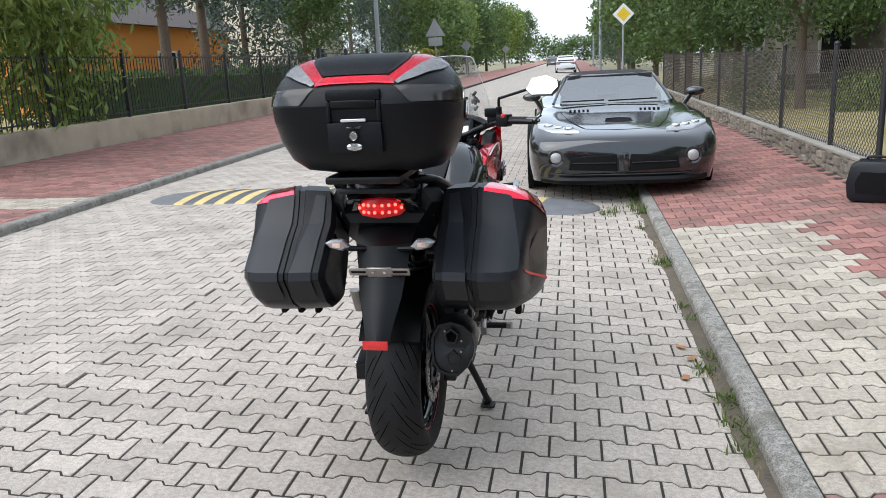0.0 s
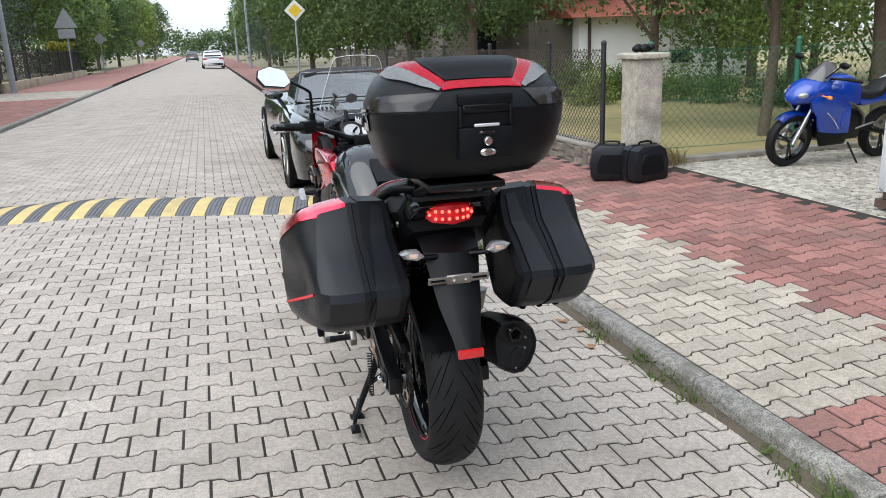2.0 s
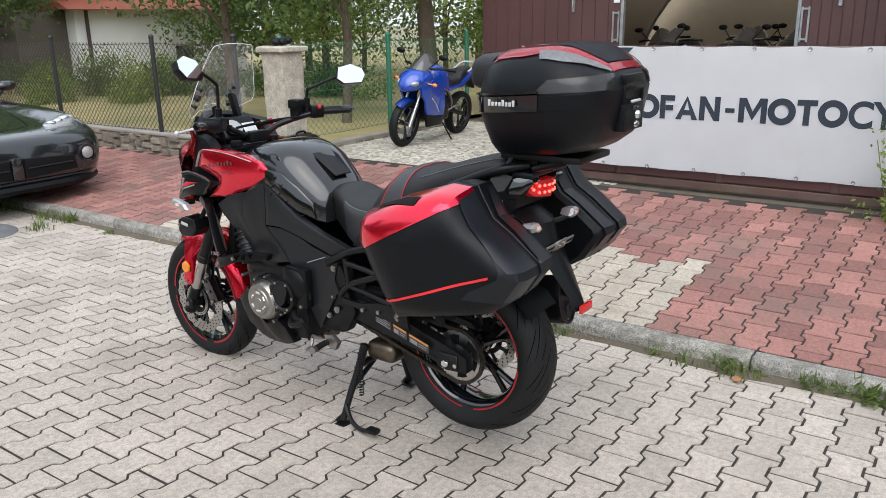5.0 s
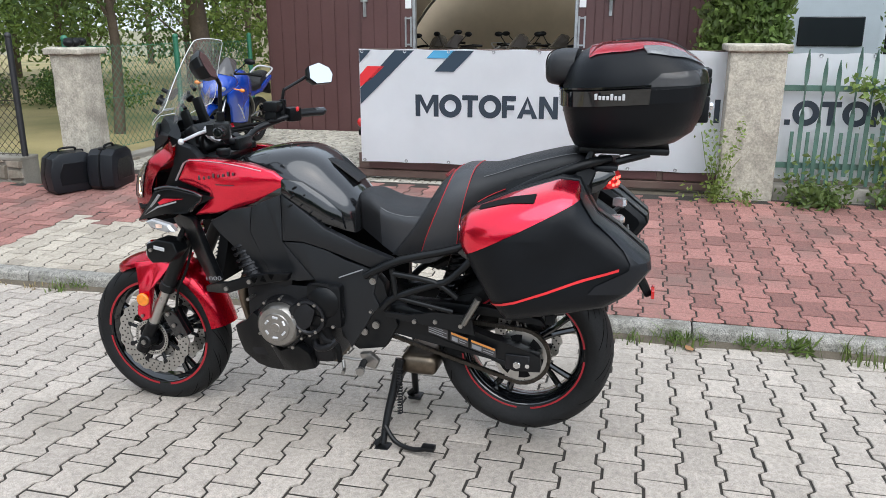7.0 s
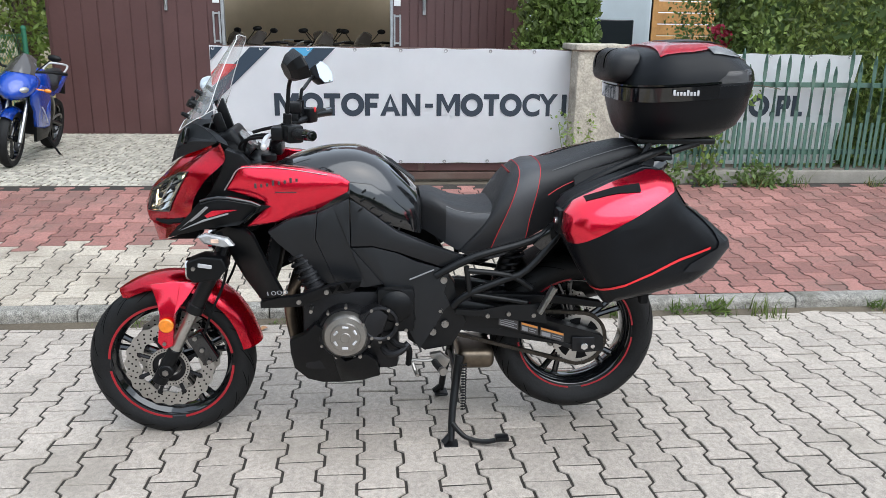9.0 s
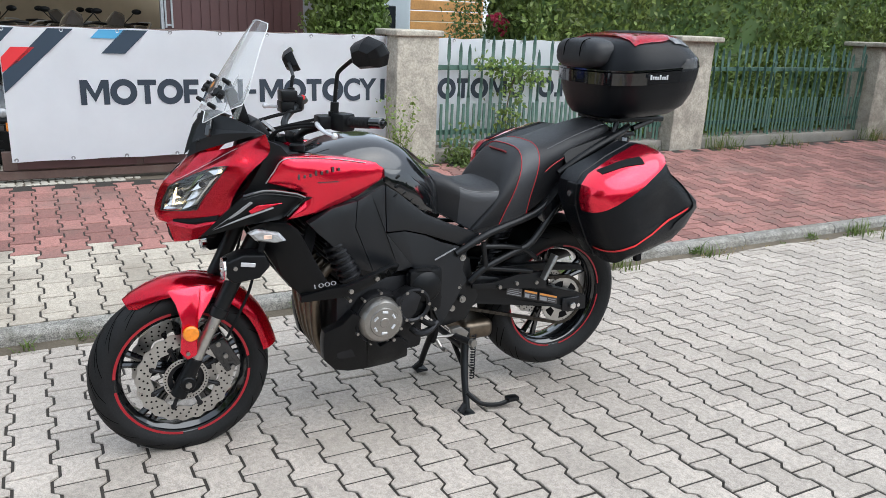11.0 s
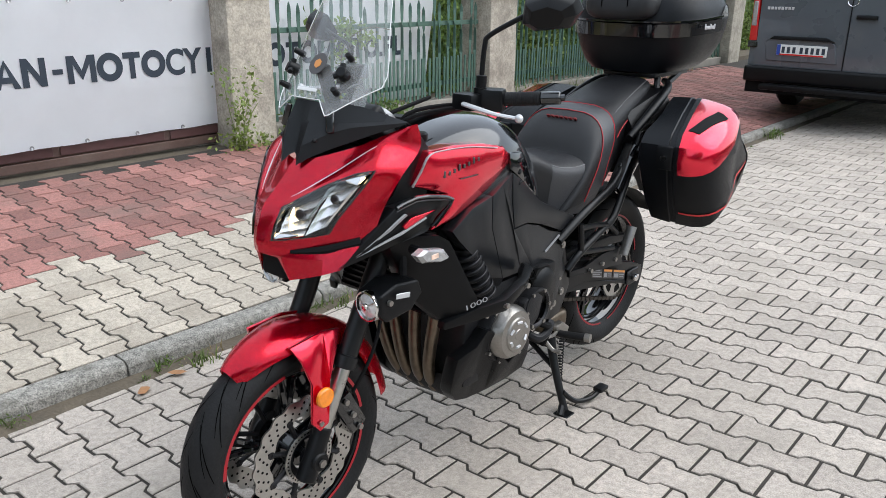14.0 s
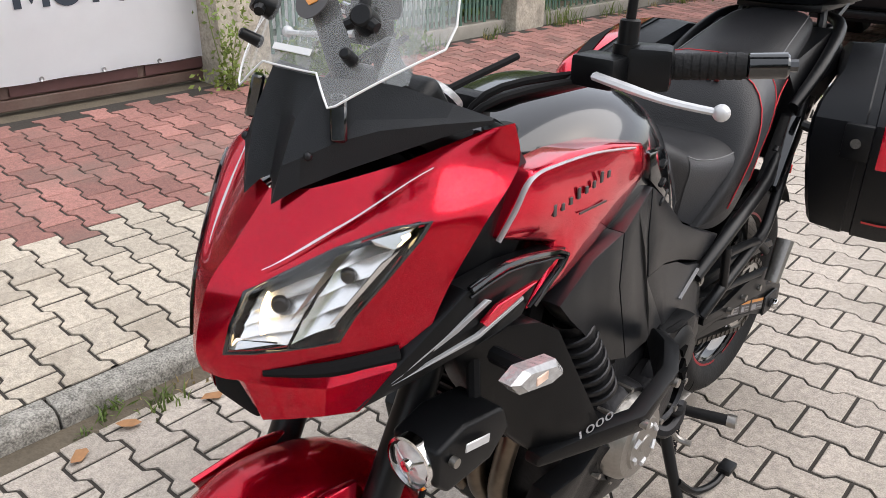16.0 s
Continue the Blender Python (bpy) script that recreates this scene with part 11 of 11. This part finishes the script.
# ---- interlocking pavers, the last of the file ----
PL, PW, JT = 0.1965, 0.1385, 0.0102
R0Y, R0X = 2.605, 0.252


def paver_shape(scale=1.0):
    """Outline of a double-T paver about its middle: wide at both ends, narrow at the waist."""
    hx, wide, waist = PL / 2 - 0.0050, PW / 2 + 0.0125 - JT / 2, PW / 2 - 0.0125 - JT / 2
    a, c = 0.0400, 0.0615
    up = [(-hx, wide), (-c, wide), (-a, waist), (a, waist), (c, wide), (hx, wide)]
    return up + [(x, -y) for x, y in reversed(up)]


def paver_mesh(name, m, top, deep=0.014, ch=0.0022):
    s = paver_shape()
    n = len(s)
    b = B()
    rings = []
    for z, k in ((-deep, 0.0), (-ch, 0.0), (0.0, ch)):
        rings.append([Vector((x - math.copysign(min(k, abs(x)), x), y - math.copysign(k, y), z)) for x, y in s])
    loft(b, rings, True, False)
    b.faces.new([v for v in list(b.verts)[-n:]])
    return mesh_of(name, b, m, 30)


def rows(x0, x1, y0, y1):
    k0, k1 = int(math.ceil((y0 - R0Y) / PW)), int(math.floor((y1 - R0Y) / PW))
    for k in range(k0, k1 + 1):
        cy = R0Y + k * PW
        off = R0X + PL / 2 + (PL / 2 if k % 2 else 0)
        i0, i1 = int(math.ceil((x0 - off) / PL)), int(math.floor((x1 - off) / PL))
        for i in range(i0 - 1, i1 + 2):
            yield off + i * PL, cy, k, i


def joined(name, spots, m, parent, z, ch=0.0022, deep=0.012, seed=1, lo=None, hi=None, lie=True):
    """Many pavers as one mesh, cut straight at the borders lo and hi."""
    r = np.random.RandomState(seed)
    s = np.array(paver_shape())
    n = len(s)
    N = len(spots)
    if not N:
        return None
    c = np.array(spots)[:, None, :]
    top = s - np.sign(s) * ch
    zj = z + r.uniform(-0.0015, 0.0015, (N, 1, 1))
    tilt = r.normal(0, 0.008, (N, 1, 2))
    V = []
    for shape, dz in ((s, -deep), (s, -ch), (top, 0.0)):
        xy = c + shape[None]
        if lo is not None:
            xy[..., 0] = np.clip(xy[..., 0], lo, hi)
        zz = np.broadcast_to(zj + dz, (N, n, 1)) + (shape[None] * tilt).sum(-1, keepdims=True) + (gz(xy[..., :1]) if lie else 0)
        V.append(np.concatenate([xy, zz], -1))
    V = np.stack(V, 1).reshape(-1, 3)
    base = np.arange(N) * (3 * n)
    F = []
    for lev in (0, 1):
        for i in range(n):
            j = (i + 1) % n
            F.append(np.stack([base + lev * n + i, base + lev * n + j, base + (lev + 1) * n + j, base + (lev + 1) * n + i], 1))
    quads = np.concatenate(F).tolist()
    tops = (base[:, None] + 2 * n + np.arange(n)[None]).tolist()
    ob = raw(name, V, quads + tops, m, parent)
    return tagged(ob, kind="stuff")


NEAR = (-3.25, -1.30, 0.9, 5.0)
near, rest, edge = [], [], []
for x, y, k, i in rows(-5.25, 0.86, -8, 28):
    if x > 0.73 or x < -5.18:
        edge.append((x, y))
    elif NEAR[0] < x < NEAR[1] and NEAR[2] < y < NEAR[3]:
        near.append((x, y))
    else:
        rest.append((x, y))
joined("road_pavers", rest, M["paver_grey"], road_ob, 0.0, seed=1)
joined("road_edge_pavers", [p for p in edge if 0.73 < p[0] < 0.92 or -5.3 < p[0] < -5.1], M["paver_grey"], road_ob, 0.0, seed=2, lo=-5.228, hi=0.832)
me = paver_mesh("paver", M["paver_grey_ob"], 0)
rp = random.Random(4)
for x, y in near[:300]:
    o = new("paver", me)
    o.parent = road_ob
    o.location = (x, y, float(gz(x)) + rp.uniform(-0.0015, 0.0015))
    o.rotation_euler = (rp.gauss(0, 0.008), (0.048 if x > -2.2 else -0.03) + rp.gauss(0, 0.008), 0)
joined("road_pavers", near[300:], M["paver_grey"], road_ob, 0.0, seed=3)

white, red = [], []
for x, y, k, i in rows(0.93, 3.32, -8, 26):
    if x < 0.87 or (x > 2.74 and y > 7.0) or x > 3.33 or (x > 3.30 and y > 4.8):
        continue
    if 2.58 < y < 6.55 and x < 1.93 - 0.06 * ((k // 2) % 2):
        white.append((x, y))
    else:
        red.append((x, y))
joined("pale_pavers", white, M["paver_white"], pave_r_ob, 0.0, seed=5, lo=0.944, hi=3.4)
joined("red_pavers", red, M["paver_red"], pave_r_ob, 0.0, seed=6, lo=0.944, hi=3.4)
lw, lr = [], []
for x, y, k, i in rows(-9.1, -5.42, 1, 36):
    band = 7.6 < y + (x + 5.4) * 0.10 < 8.3 or 30 < y < 36 or y < 5.4
    (lw if band else lr).append((x, y))
joined("red_pavers", lr, M["paver_red"], pave_l_ob, 0.072, seed=7, lo=-9.12, hi=-5.375, lie=False)
joined("pale_pavers", lw, M["paver_white"], pave_l_ob, 0.072, seed=8, lo=-9.12, hi=-5.375, lie=False)

# granite setts of the yard
r = random.Random(11)
V, F = [], []
y = 0.95
while y < 7.5:
    x = 3.32
    while x < 6.8:
        if not (x < 3.36 and y > 7.2) and (y > 4.2 or (x < 3.68 and y > 3.7 + 0.3 * r.random())):
            sz = r.uniform(0.026, 0.040)
            cx, cy, a0 = x + r.uniform(-.008, .008), y + r.uniform(-.008, .008), r.uniform(0, 6)
            k = len(V)
            n = 6
            el = r.uniform(0.75, 1.5)
            rr = [r.uniform(0.8, 1.15) for _ in range(n)]
            zt = YZ + r.uniform(-0.001, 0.002)
            for lev, sc in ((YZ - 0.012, 1.0), (zt - 0.004, 0.99), (zt, 0.90)):
                for q in range(n):
                    a = a0 + 6.2832 * q / n
                    V.append((cx + sz * sc * rr[q] * math.cos(a) * el, cy + sz * sc * rr[q] * math.sin(a) / el, lev))
            for lev in (0, 1):
                for q in range(n):
                    w = (q + 1) % n
                    F.append((k + lev * n + q, k + lev * n + w, k + (lev + 1) * n + w, k + (lev + 1) * n + q))
            F.append(tuple(k + 2 * n + q for q in range(n)))
        x += 0.064
    y += 0.056
tagged(raw("granite_setts", V, F, M["cobble"], yard_ob), kind="stuff")
